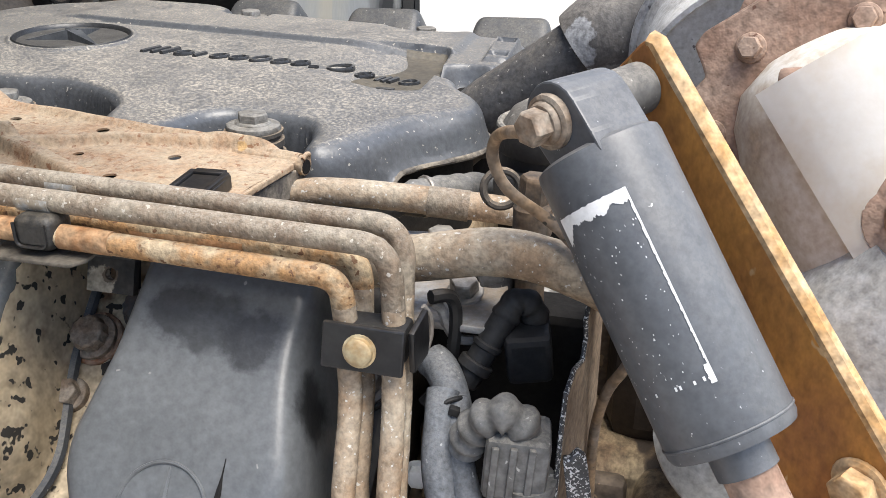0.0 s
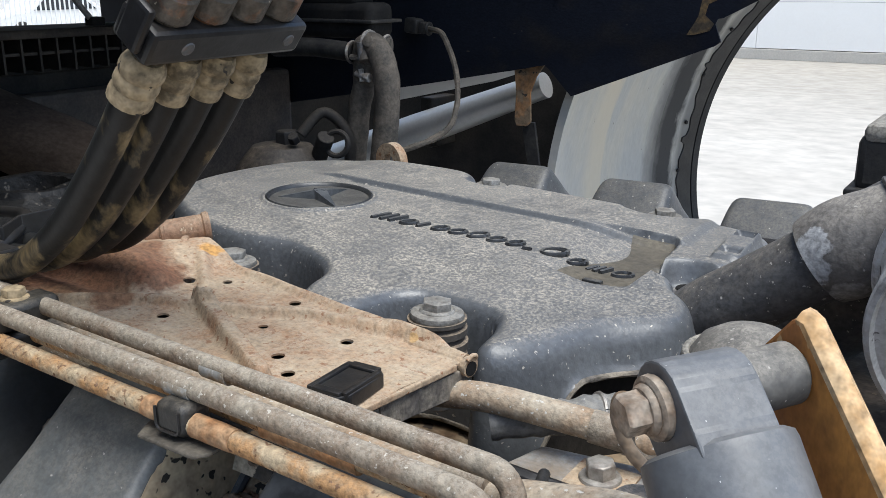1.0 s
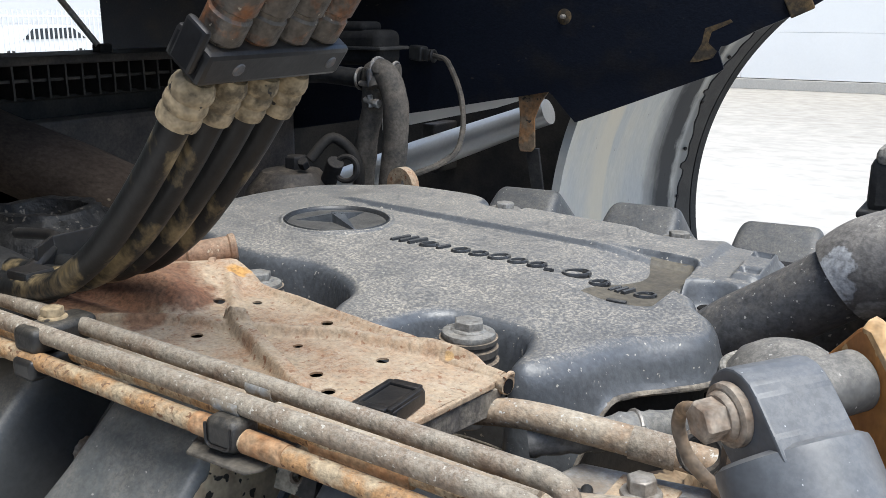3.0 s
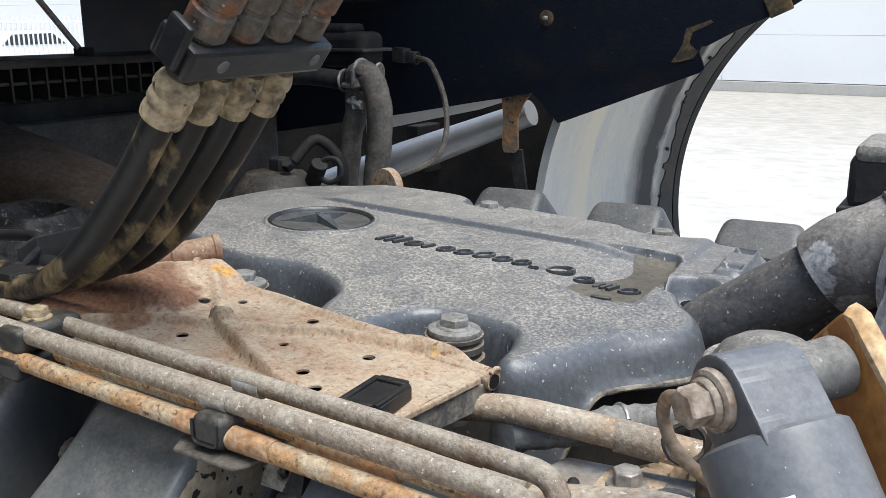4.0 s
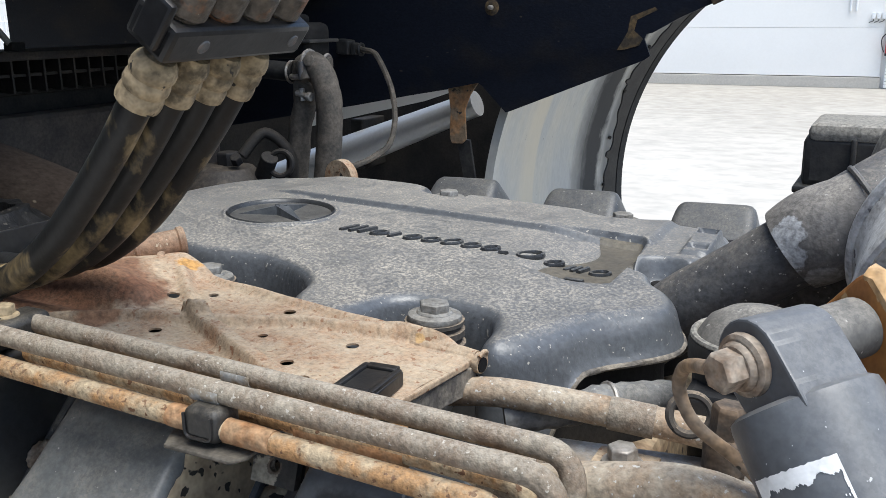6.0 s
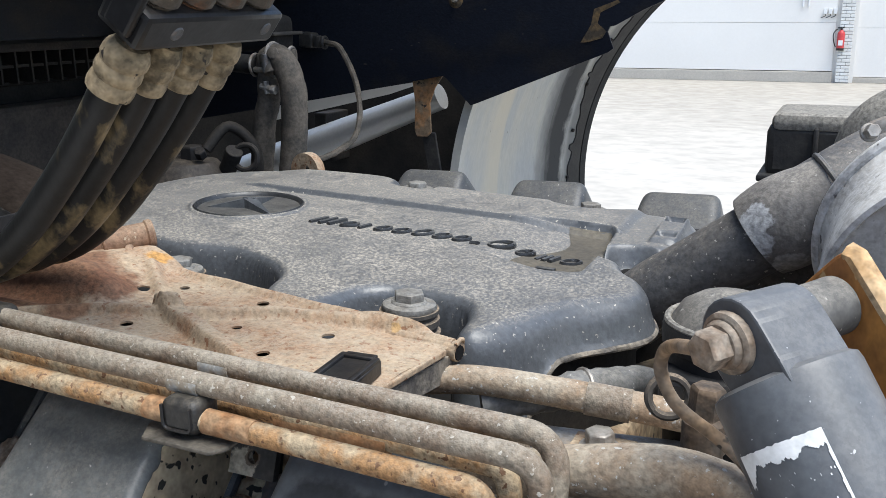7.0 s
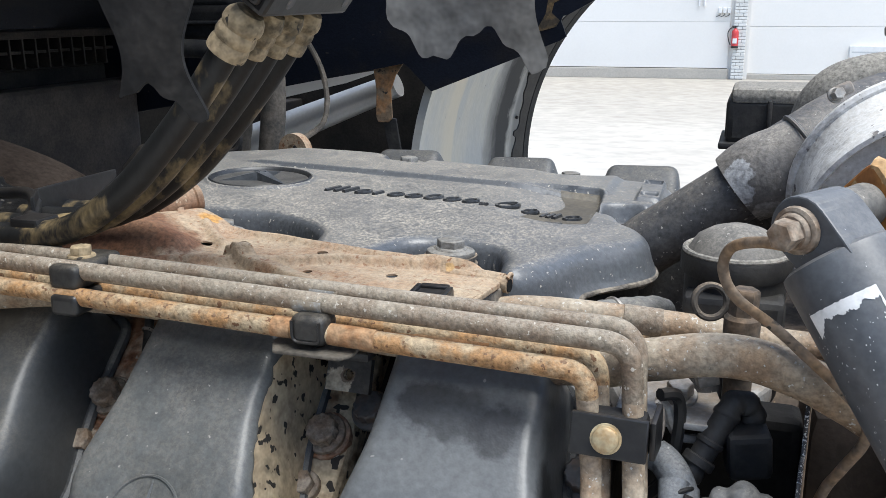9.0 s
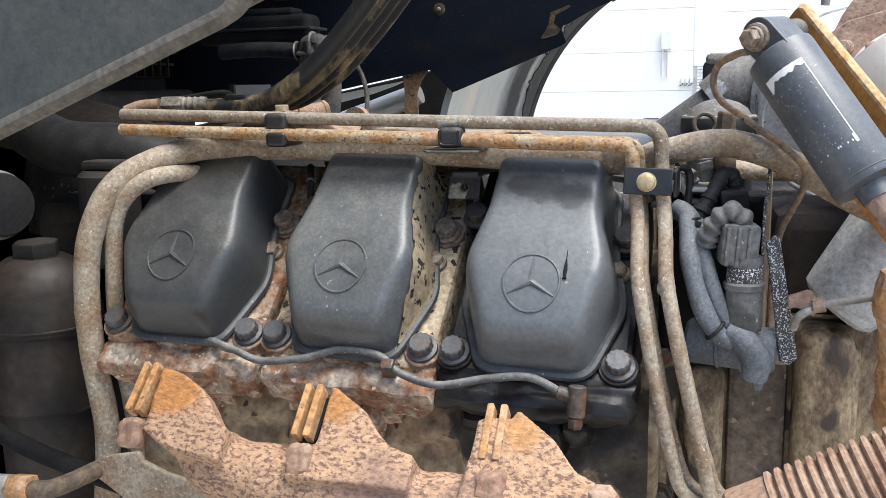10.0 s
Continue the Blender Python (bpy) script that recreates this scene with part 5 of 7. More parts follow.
lower = [Vector((x, y, cover_top(x) - 0.032 - 0.064 * float(soft(np.array((0.64 - y) / 0.05)) * soft(np.array((-0.178 - x) / 0.024))))) for x, y in outward(RIM, 0.0048)]
part("lower_bead", tube(lower + lower[:1], 0.0024, 8, False, wobble=0.25), lipdust_m, cov, "dust-caked lower lip")
# Black disc paints the dark inside the hole.
part("port_hole", rod((-0.172, 0.752, 1.424), (-0.172, 0.752, 1.443), 0.009), black_m, cov, "black disc painting the dark of a round hole")
part("inner_wall", slab([(x + (-0.43 - x) * 0.03, y + (0.72 - y) * 0.03) for x, y in RIM], 0.09, Matrix.Translation((0, 0, 1.345))), dark_m, cov)
disc = part("emblem_disc", lathe((-0.553, 0.742, cover_top(-0.553) - 0.006), (0.03, 0, 1), [(0.0545, 0), (0.0545, 0.0075), (0.053, 0.0088), (0.051, 0.0075), (0.050, 0.0048), (0, 0.0048)], 56), letter_m, cov, "black recessed emblem disc with a raised rim")
em = B()
for k in range(3):
    a = radians(-2 + 120 * k)
    tube([Vector((-0.553, 0.742, cover_top(-0.553) + 0.001)), Vector((-0.553 + 0.047 * math.sin(a), 0.742 + 0.047 * math.cos(a), cover_top(-0.553) - 0.0012))], lambda t: 0.0095 * (1.03 - t), 4, True, em)
part("emblem_bar", em, star_m, disc, "three grey emblem bars")
# Raised maker's mark, kept as plain slanted loops and bars.
MARKS = [("bars", 0.027, 0.023), ("loop", 0.0155, 0.0155), ("bar", 0.012, 0.0155), ("loop", 0.0145, 0.0155), ("loop", 0.0155, 0.0155), ("loop", 0.0165, 0.020), ("loop", 0.0155, 0.0155), ("loop", 0.0145, 0.0155), ("dash", 0.0095, 0.004), ("loop", 0.0225, 0.023), ("loop", 0.0155, 0.0155), ("bars", 0.0165, 0.0155), ("loop", 0.017, 0.0155)]
x = -0.4625
for kind, w, tall in MARKS:
    xm = x + w / 2
    y = 0.7185 + 0.022 * (x + 0.4625) + (tall - 0.0155) / 2
    pz = 0.0085 * float(soft(np.array((xm + 0.30) / 0.075)))
    m = Matrix.Translation((xm, y, cover_top(xm) - pz)) @ pose(0, 0, 0, 0, 0, 1.2) @ Matrix(((1, 0.34, 0, 0), (0, 1, 0, 0), (0, 0, 1.5, 0), (0, 0, 0, 1)))
    bm = B()
    if kind == "loop":
        tube([Vector((0.42 * w * math.cos(a), 0.43 * tall * math.sin(a), 0)) for a in (2 * math.pi * k / 18 for k in range(19))], 0.0019, 6, False, bm)
    elif kind == "dash":
        tube([Vector((-0.4 * w, -0.002, 0)), Vector((0.4 * w, -0.002, 0))], 0.0019, 6, True, bm)
    else:
        for px in ((-0.36 * w, 0.0, 0.36 * w) if kind == "bars" else (-0.15 * w,)):
            tube([Vector((px, -0.45 * tall, 0)), Vector((px, 0.45 * tall, 0))], 0.0020, 6, True, bm)
    bmesh.ops.transform(bm, matrix=m, verts=bm.verts)
    part("raised_mark", bm, letter_m, cov)
    x += w + 0.0036
part("raised_mark", block((0.016, 0.0055, 0.003), pose(-0.2265, 0.6885, cover_top(-0.2265) - 0.0055, 0, 0, 0), 0.0008), letter_m, cov)
for bx, by, bz, tall in ((-0.2755, 0.545, 1.466, True), (-0.4835, 0.557, 1.464, True), (-0.446, 0.903, 1.466, False), (-0.257, 0.930, 1.452, False)):
    cb = thing("cover_bolt", (bx, by, bz - 0.03), "hexagon bolt on a stacked rubber grommet" if tall else "hexagon bolt with a wide flange", "bolt", "bolts of the engine cover")
    part("head", hexbolt((bx, by, bz), (0.03, 0.02, 1), 0.0108, 0.0062, washer=0.0125 if tall else 0.0178), washer_m, cb)
    if tall:
        part("washer", lathe((bx, by, bz - 0.0045), (0.03, 0.02, 1), [(0.0186, 0), (0.0190, 0.0012), (0.0182, 0.0036), (0.0145, 0.0048)], 32), washer_m, cb, "dusty domed washer")
        part("grommet", lathe((bx, by, bz - 0.0385), (0, 0, 1), [(0.020, 0), (0.021, 0.008), (0.0185, 0.009), (0.0185, 0.012), (0.0215, 0.013), (0.0215, 0.018), (0.019, 0.019), (0.019, 0.022), (0.0208, 0.023), (0.0208, 0.0275), (0.0182, 0.028), (0.0182, 0.0305), (0.0205, 0.0315), (0.0205, 0.034)], 28), grommet_m, cb)
        part("sleeve", rod((bx, by, bz - 0.07), (bx, by, bz - 0.034), 0.012), bolt_dark_m, cb)
    else:
        part("spacer", rod((bx, by, bz - 0.03), (bx, by, bz), 0.013), grommet_m, cb)


# ---- rusty bracket ----
PLATE = [(-0.575, 0.415), (-0.55, 0.455), (-0.53, 0.50), (-0.512, 0.527), (-0.490, 0.540), (-0.468, 0.536), (-0.447, 0.532), (-0.388, 0.523), (-0.325, 0.5145), (-0.257, 0.5055), (-0.217, 0.499), (-0.2225, 0.482), (-0.2345, 0.395), (-0.58, 0.395)]
HOLES = [(-0.4189, 0.433, 0.0042), (-0.4279, 0.499, 0.0036), (-0.3601, 0.4968, 0.0042), (-0.3532, 0.459, 0.0034), (-0.2953, 0.4735, 0.0042), (-0.3136, 0.4312, 0.0042), (-0.293, 0.4176, 0.0042), (-0.4509, 0.4838, 0.0044)]


def plate_kept(gx, gy):
    d = inside(gx, gy, PLATE)
    for hx, hy, r in HOLES:
        d = np.minimum(d, np.hypot(gx - hx, gy - hy) - r)
    return d


def plate_height(gx, gy):
    z = 1.4655 - 0.03 * (gx + 0.35)
    z += 0.014 * soft((-0.44 - gx) / 0.06) * soft((gy - 0.43) / 0.05)
    ledge = np.interp(gx, [-0.52, -0.4906, -0.449, -0.396, -0.339, -0.303, -0.21], [0.385, 0.405, 0.436, 0.4545, 0.485, 0.491, 0.502])
    z += 0.0025 * soft((gy - ledge) / 0.003) + 0.0042 * soft(1.5 - 1.5 * np.abs(gy - ledge - 0.004) / 0.006)
    z += 0.0095 * soft(1.7 * bump_at(gx, gy, (-0.416, 0.463), (-0.300, 0.403), 0.0085))
    z += 0.005 * bump_at(gx, gy, (-0.47, 0.515), (-0.44, 0.488), 0.008)
    z -= 0.007 * soft((0.011 - np.hypot(gx + 0.424, (gy - 0.470))) / 0.009)
    z += 0.009 * bump_at(gx, gy, (-0.545, 0.47), (-0.465, 0.462), 0.022)
    z -= 0.005 * bump_at(gx, gy, (-0.56, 0.44), (-0.475, 0.44), 0.012)
    back_d = np.interp(gx, [-0.490, -0.468, -0.447, -0.388, -0.325, -0.257, -0.217], [0.540, 0.536, 0.532, 0.523, 0.5145, 0.5055, 0.499]) - gy
    back = soft((gx + 0.47) / 0.03)
    z += back * (0.0042 * soft(1 - np.abs(back_d - 0.0065) / 0.0065) - 0.006 * soft((0.004 - back_d) / 0.004))
    return z + 0.0007 * np.sin(gx * 90) * np.sin(gy * 110)


br = thing("rusty_bracket", (-0.40, 0.46, 1.45), "rusty pressed steel bracket plate covered in sandy dust", "bracket")
part("plate", sheet(-0.585, -0.2, 0.39, 0.55, 0.0014, plate_kept, plate_height, 0.0013), plate_m, br, sharp=50)
ED = Vector((0.026, 0.036, 0.004)).normalized()
EO = Vector((-0.5205, 0.5165, 1.4885))
part("tube_eye", lathe(EO, ED, [(0.0075, 0), (0.0112, 0.0), (0.0120, 0.001), (0.0120, 0.003), (0.0106, 0.0038), (0.0104, 0.033), (0.0118, 0.0342), (0.0121, 0.0375), (0.0110, 0.039), (0.0080, 0.039), (0.0080, 0.01), (0, 0.01)], 28), eye_m, br, "short rusty tube eye")
part("bushing", lathe(EO - ED * 0.012, ED, [(0.0060, 0), (0.0088, 0.0005), (0.0092, 0.002), (0.0092, 0.014)], 24), eye_m, br, "rusty bushing")
part("gusset", slab([(-0.024, -0.026), (0.040, -0.028), (0.020, 0.006), (0.010, 0.011), (-0.012, 0.011)], 0.006, axes((-0.5035, 0.5335, 1.4775), (0.585, -0.81, 0), (0, 0, 1)), 0.002), eye_m, br)
# Added black sheet: paints the shade seen through the plate's holes.
part("shade_sheet", slab([(-0.50, 0.41), (-0.46, 0.50), (-0.23, 0.488), (-0.24, 0.405)], 0.002, Matrix.Translation((0, 0, 1.4515))), black_m, br, "black sheet painting the shade under the plate")
part("rolled_edge", tube(curve([(-0.445, 0.5255, 1.4660), (-0.388, 0.5170, 1.4640), (-0.325, 0.5085, 1.4618), (-0.2155, 0.4925, 1.4585)]), 0.0064, 14), plate_m, br)
# Black end disc paints the dark inside the rolled edge.
part("edge_opening", tube([Vector((-0.2156, 0.4923, 1.4578)), Vector((-0.2149, 0.4922, 1.4578))], 0.0047, 12), black_m, br)
part("end_web", slab([(-0.232, 0.425), (-0.219, 0.491), (-0.2215, 0.493), (-0.2345, 0.427)], 0.016, Matrix.Translation((0, 0, 1.441)), 0.0006), lipdust_m, br, "dirty inner web under the edge")
part("front_fold", slab([(-0.2345, 0.397), (-0.2222, 0.484), (-0.2195, 0.484), (-0.2318, 0.395)], 0.0042, Matrix.Translation((0, 0, 1.4582)), 0.001), plate_m, br)
part("hook_lip", tube(curve([(-0.2165, 0.4985, 1.4600), (-0.2150, 0.4970, 1.4645), (-0.2150, 0.4925, 1.4660), (-0.2158, 0.4885, 1.4640)]), 0.0014, 8), plate_m, br, "bent end lip")
pad = thing("rubber_pad", (-0.243, 0.41, 1.462), "black rubber buffer block with a slot, on the bracket", "rubber pad")
pm = Matrix.Translation((-0.2485, 0.4165, 1.4625)) @ pose(0, 0, 0, 0, 0, 3)
bm = slab([(-0.0125, -0.017), (0.0095, -0.021), (0.0135, -0.014), (0.0125, 0.018), (0.009, 0.021), (-0.0125, 0.021)], 0.0086, pm, 0.001)
part("body", bm, clip_m, pad)
for dx, dy, wx, wy in ((-0.0105, 0.0, 0.004, 0.038), (0.0105, 0.0, 0.004, 0.034), (0.0, -0.0165, 0.019, 0.0055), (0.0, 0.0175, 0.019, 0.0065)):
    part("rim", block((wx, wy, 0.0045), pm @ Matrix.Translation((dx, dy, 0.0082)), 0.001), clip_m, pad)

# ---- thin steel lines with clips and clamp ----
R = 0.0056


def line(name_label, pts, mat, rad=0.032):
    ob = thing("steel_line", pts[-1], name_label, "pipe", "thin steel lines")
    way = bent(pts, rad, 9)
    turn = next(k for k, q in enumerate(way) if q.z < 1.455)
    part("tube", tube(way[:turn + 1], R, 16, wobble=0.05), mat, ob)
    part("down_tube", tube(way[turn:], R, 16, wobble=0.05), water_m, ob, "pale dusty upright run")
    return ob


la = line("dusty steel line with a grey weld mark", [(-0.619, 0.366, 1.495), (-0.113, 0.366, 1.481), (-0.1115, 0.354, 1.45), (-0.1070, 0.334, 1.41), (-0.1052, 0.322, 1.39), (-0.104, 0.310, 1.365), (-0.0926, 0.302, 1.312), (-0.0839, 0.302, 1.276), (-0.0731, 0.305, 1.2305), (-0.058, 0.31, 1.178), (0.02, 0.32, 1.168)], pipe_m, 0.030)
lb = line("dusty steel line with a grey weld mark", [(-0.617, 0.3405, 1.4965), (-0.113, 0.3405, 1.4825), (-0.1115, 0.341, 1.45), (-0.1070, 0.323, 1.41), (-0.1052, 0.311, 1.39), (-0.104, 0.298, 1.365), (-0.0926, 0.290, 1.312), (-0.0839, 0.290, 1.276), (-0.0731, 0.290, 1.2305), (-0.055, 0.290, 1.15)], pipe_m, 0.030)
lc = line("rust-streaked steel line below the others", [(-0.615, 0.3345, 1.4825), (-0.135, 0.3345, 1.4675), (-0.133, 0.336, 1.445), (-0.1280, 0.324, 1.41), (-0.1267, 0.312, 1.39), (-0.1255, 0.298, 1.365), (-0.1164, 0.290, 1.320), (-0.1075, 0.290, 1.2743), (-0.0968, 0.290, 1.228), (-0.086, 0.292, 1.186), (-0.03, 0.30, 1.175)], pipe_rust_m, 0.028)
ld = line("rusty steel line behind the lowest one", [(-0.610, 0.357, 1.4805), (-0.132, 0.357, 1.4675), (-0.1300, 0.350, 1.445), (-0.1257, 0.336, 1.41), (-0.1242, 0.324, 1.39), (-0.123, 0.311, 1.365), (-0.1138, 0.303, 1.320), (-0.105, 0.303, 1.2743), (-0.0943, 0.303, 1.228), (-0.083, 0.305, 1.19), (-0.03, 0.31, 1.182)], pipe_rust_m, 0.026)
for ob, x, y, z in ((la, -0.292, 0.366, 1.4848), (lb, -0.290, 0.3405, 1.4866)):
    part("weld_mark", tube([Vector((x - 0.009, y, z + 0.0002)), Vector((x + 0.009, y, z - 0.0003))], R + 0.0003, 16), zinc_m, ob, "grey zinc-painted weld")
for ob, pts in ((lc, ((-0.310, -0.298), (-0.248, -0.275))), (ld, ((-0.25, -0.19),))):
    for xa, xb in pts:
        yy, zz = (0.3345, 1.4825) if ob == lc else (0.357, 1.4805)
        part("rust_band", tube([Vector((x, yy, zz - 0.0311 * (x + 0.615))) for x in (min(xa, xb), (xa + xb) / 2, max(xa, xb))], R + 0.0004, 16, wobble=0.1), rust_ring_m, ob, "ring of orange rust")
part("end_nut", hexbolt((-0.60, 0.366, 1.4945), (1, 0, -0.02), 0.0078, 0.016), plate_m, la)

c1 = thing("pipe_clip", (-0.455, 0.35, 1.47), "black plastic double pipe clip with a rusty bolt", "clip", "pipe clips")
up_half = part("upper_half", span((-0.4625, 0.331, 1.4805), (-0.4405, 0.376, 1.4965), 0.0045, 3), dustyclip_m, c1)
part("lower_half", span((-0.4590, 0.3265, 1.4660), (-0.4390, 0.366, 1.4795), 0.0035, 3), clip_m, c1)
part("bolt", hexbolt((-0.4545, 0.3540, 1.4962), (0, 0, 1), 0.0068, 0.0058, washer=0.0088), ferrule_m, up_half, "dirt-caked hexagon bolt")
c2 = thing("pipe_clip", (-0.287, 0.335, 1.46), "black plastic pipe clip on a steel strip", "clip", "pipe clips")
bm = span((-0.297, 0.3265, 1.4655), (-0.2755, 0.346, 1.483), 0.0048, 4)
part("body", bm, dustyclip_m, c2)
part("raised_rim", tube(bent([(-0.2945, 0.3262, 1.4805), (-0.2945, 0.3262, 1.4685), (-0.2780, 0.3262, 1.4685), (-0.2780, 0.3262, 1.4805)], 0.004), 0.0009, 6), clip_m, c2)
part("strip", slab([(-0.305, 0.322), (-0.265, 0.322), (-0.26, 0.33), (-0.265, 0.40), (-0.31, 0.40), (-0.312, 0.335)], 0.0022, Matrix.Translation((0, 0, 1.4615)), 0.0008), lip_m, c2, "brown dusty steel strip")
tabp = thing("mounting_tab", (-0.289, 0.39, 1.41), "dirty black angled tab with a hole", "tab")
bm = sheet(-0.016, 0.016, -0.012, 0.012, 0.0015, lambda gx, gy: np.minimum(np.minimum(0.0145 - np.abs(gx), 0.0105 - np.abs(gy)), np.hypot(gx, gy) - 0.0036), lambda gx, gy: 0 * gx, 0.005, axes((-0.289, 0.384, 1.426), (1, 0, 0), (0, 0.35, 0.94)))
part("plate", bm, tab_m, tabp, "dirt-crusted plate with a hole")
part("arm", span((-0.302, 0.386, 1.434), (-0.276, 0.43, 1.440), 0.002), duct_m, tabp)
cl = thing("pipe_clamp", (-0.12, 0.34, 1.425), "black steel clamp with a yellow bolt holding upright lines", "clamp")
fpl = part("front_plate", block((0.038, 0.0035, 0.0215), axes((-0.1205, 0.3222, 1.4400), (1, 0.02, -0.03), (0, 1, -0.22)), 0.001), clip_m, cl)
part("side_wing", slab([(-0.010, -0.0105), (0.008, -0.0115), (0.0105, -0.004), (0.009, 0.0125), (-0.010, 0.0105)], 0.003, axes((-0.1005, 0.338, 1.4375), (0.08, 1, 0.05), (0, 0, 1)), 0.0008), clip_m, cl)
part("edge_curl", tube(curve([(-0.0985, 0.349, 1.4275), (-0.0972, 0.352, 1.434), (-0.0978, 0.353, 1.443), (-0.1005, 0.351, 1.4490)]), 0.0013, 8), alu_m, cl, "bright worn edge")
part("rubber_insert", span((-0.138, 0.3288, 1.4285), (-0.103, 0.346, 1.4465), 0.003), rubber_m, cl)
part("bolt", lathe((-0.1215, 0.3206, 1.4396), (0, -1, 0.2), [(0.0078, 0), (0.0078, 0.001), (0.0068, 0.0012), (0.0064, 0.0034), (0.005, 0.0046), (0, 0.005)], 24), brass_m, fpl, "yellow domed bolt")
part("bent_arm", tube(curve([(-0.100, 0.362, 1.448), (-0.092, 0.37, 1.445), (-0.090, 0.372, 1.43), (-0.094, 0.37, 1.40), (-0.105, 0.365, 1.385)]), 0.0035, 8), clip_m, cl)

# ---- large water pipe, its side branch and the fuel hose ----
wp = thing("coolant_pipe", (-0.63, 0.28, 1.1), "large dirty steel coolant pipe with a welded sleeve", "pipe")
WP = curve([(-0.632, 0.285, 1.02), (-0.629, 0.283, 1.12), (-0.621, 0.283, 1.20), (-0.629, 0.283, 1.27), (-0.631, 0.284, 1.33), (-0.622, 0.287, 1.39), (-0.598, 0.305, 1.438), (-0.55, 0.350, 1.462), (-0.48, 0.378, 1.462), (-0.33, 0.383, 1.458), (-0.155, 0.383, 1.4505), (-0.115, 0.382, 1.4575), (-0.070, 0.381, 1.4665), (-0.034, 0.381, 1.460), (0.0, 0.381, 1.4435), (0.045, 0.381, 1.418), (0.10, 0.383, 1.395), (0.18, 0.39, 1.37)], 8)
part("pipe", tube(WP, 0.0118, 20, wobble=0.03), water_m, wp)
part("sleeve", tube([Vector((-0.162, 0.383, 1.4508)), Vector((-0.136, 0.383, 1.4535))], 0.0132, 20), pipe_m, wp)
ip = thing("branch_pipe", (-0.62, 0.3, 1.15), "thinner dirty steel pipe beside the coolant pipe", "pipe")
part("pipe", tube(curve([(-0.53, 0.40, 1.42), (-0.545, 0.36, 1.438), (-0.572, 0.312, 1.438), (-0.602, 0.302, 1.410), (-0.612, 0.302, 1.356), (-0.614, 0.302, 1.284), (-0.606, 0.302, 1.227), (-0.602, 0.302, 1.17), (-0.60, 0.302, 1.1)]), 0.0082, 14, wobble=0.04), water_m, ip)
fh = thing("fuel_hose", (-0.15, 0.49, 1.44), "dusty brown hose with a steel sleeve passing under the bracket", "hose")
part("hose", tube(curve([(-0.36, 0.45, 1.432), (-0.29, 0.468, 1.438), (-0.24, 0.484, 1.4395), (-0.205, 0.488, 1.444), (-0.165, 0.491, 1.444), (-0.12, 0.497, 1.4405), (-0.07, 0.503, 1.436), (-0.02, 0.51, 1.43), (0.05, 0.52, 1.43)]), 0.0088, 16, wobble=0.03), water_m, fh)
part("sleeve", tube([Vector((-0.137, 0.494, 1.442)), Vector((-0.112, 0.498, 1.4395))], 0.0096, 16), pipe_m, fh)
sh = thing("crankcase_hose", (-0.15, 0.60, 1.40), "ribbed dusty hose end behind the cover", "hose")
part("hose", tube(curve([(-0.20, 0.49, 1.428), (-0.175, 0.505, 1.431), (-0.155, 0.525, 1.430), (-0.135, 0.55, 1.426), (-0.116, 0.577, 1.421)]), lambda t: 0.0105 + 0.0022 * (0.45 < t < 0.93) + 0.0007 * math.sin(t * 60), 18, wobble=0.06), cable_m, sh)
part("clamp", ring((-0.1495, 0.532, 1.4292), (0.7, 0.7, -0.15), 0.0125, 0.0018, 20), bolt_m, sh)
fp = thing("cover_plate", (-0.12, 0.48, 1.42), "dusty aluminium cover plate with a bright bolt", "plate")
part("plate", slab([(-0.19, 0.43), (-0.06, 0.425), (-0.04, 0.47), (-0.07, 0.515), (-0.17, 0.50)], 0.014, Matrix.Translation((0, 0, 1.404)), 0.003), alu_m, fp)
part("bolt", hexbolt((-0.125, 0.481, 1.419), (0, 0, 1), 0.0085, 0.009, washer=0.012), bolt_m, fp)
part("washer_plate", span((-0.142, 0.465, 1.4175), (-0.107, 0.497, 1.4195), 0.0008), plate_m, fp)

# ---- four hydraulic hoses ----
for k in range(4):
    y = 0.374 + 0.0247 * k
    big = 1.12 if k == 0 else 1.0
    hh = thing("hydraulic_hose", (-0.50, y, 1.49), "black hydraulic hose smeared with mud, with a corrugated ferrule", "hose", "hydraulic hoses")
    part("hose", tube(curve([(-0.56, y - 0.004, 1.5005), (-0.52, y - 0.002, 1.5005), (-0.478, y, 1.508), (-0.435, y, 1.534), (-0.400, y, 1.567), (-0.372, y, 1.598), (-0.350, y, 1.626)], 7), 0.0090, 18), hose_m, hh)
    d = Vector((0.62, 0, 0.78)).normalized()
    o = Vector((-0.3545, y, 1.6195))
    prof = [(0.0095, 0), (0.0108 * big, 0.001)]
    for j in range(3):
        prof += [(0.0110 * big, 0.0035 + 0.0085 * j), (0.0108 * big, 0.007 + 0.0085 * j), (0.0100 * big, 0.0095 + 0.0085 * j)]
    prof += [(0.0085, 0.030)]
    part("ferrule", lathe(o, d, prof, 20), ferrule_m, hh, "mud-caked crimped ferrule")
    q = o + d * 0.058
    cpl = part("coupling_nut", lathe(q, d, [(0.0105, 0), (0.0118, 0.001), (0.0118, 0.014), (0.0106, 0.0155), (0.0106, 0.018), (0.0122, 0.019), (0.0122, 0.034), (0.0095, 0.036)], 20), fitting_m, hh, "dirty plated coupling")
    part("swivel_nut", hexbolt(q + d * 0.036, d, 0.0128, 0.03), fitting_m, cpl)
    part("neck", rod(o + d * 0.038, o + d * 0.07, 0.0095), fitting_m, hh)
hc = thing("hose_clamp_block", (-0.325, 0.41, 1.64), "black clamp bar with two screws across four hoses", "clamp")
m = axes((-0.3255, 0.412, 1.6560), (0, 1, 0.01), (0.62, 0, 0.78))
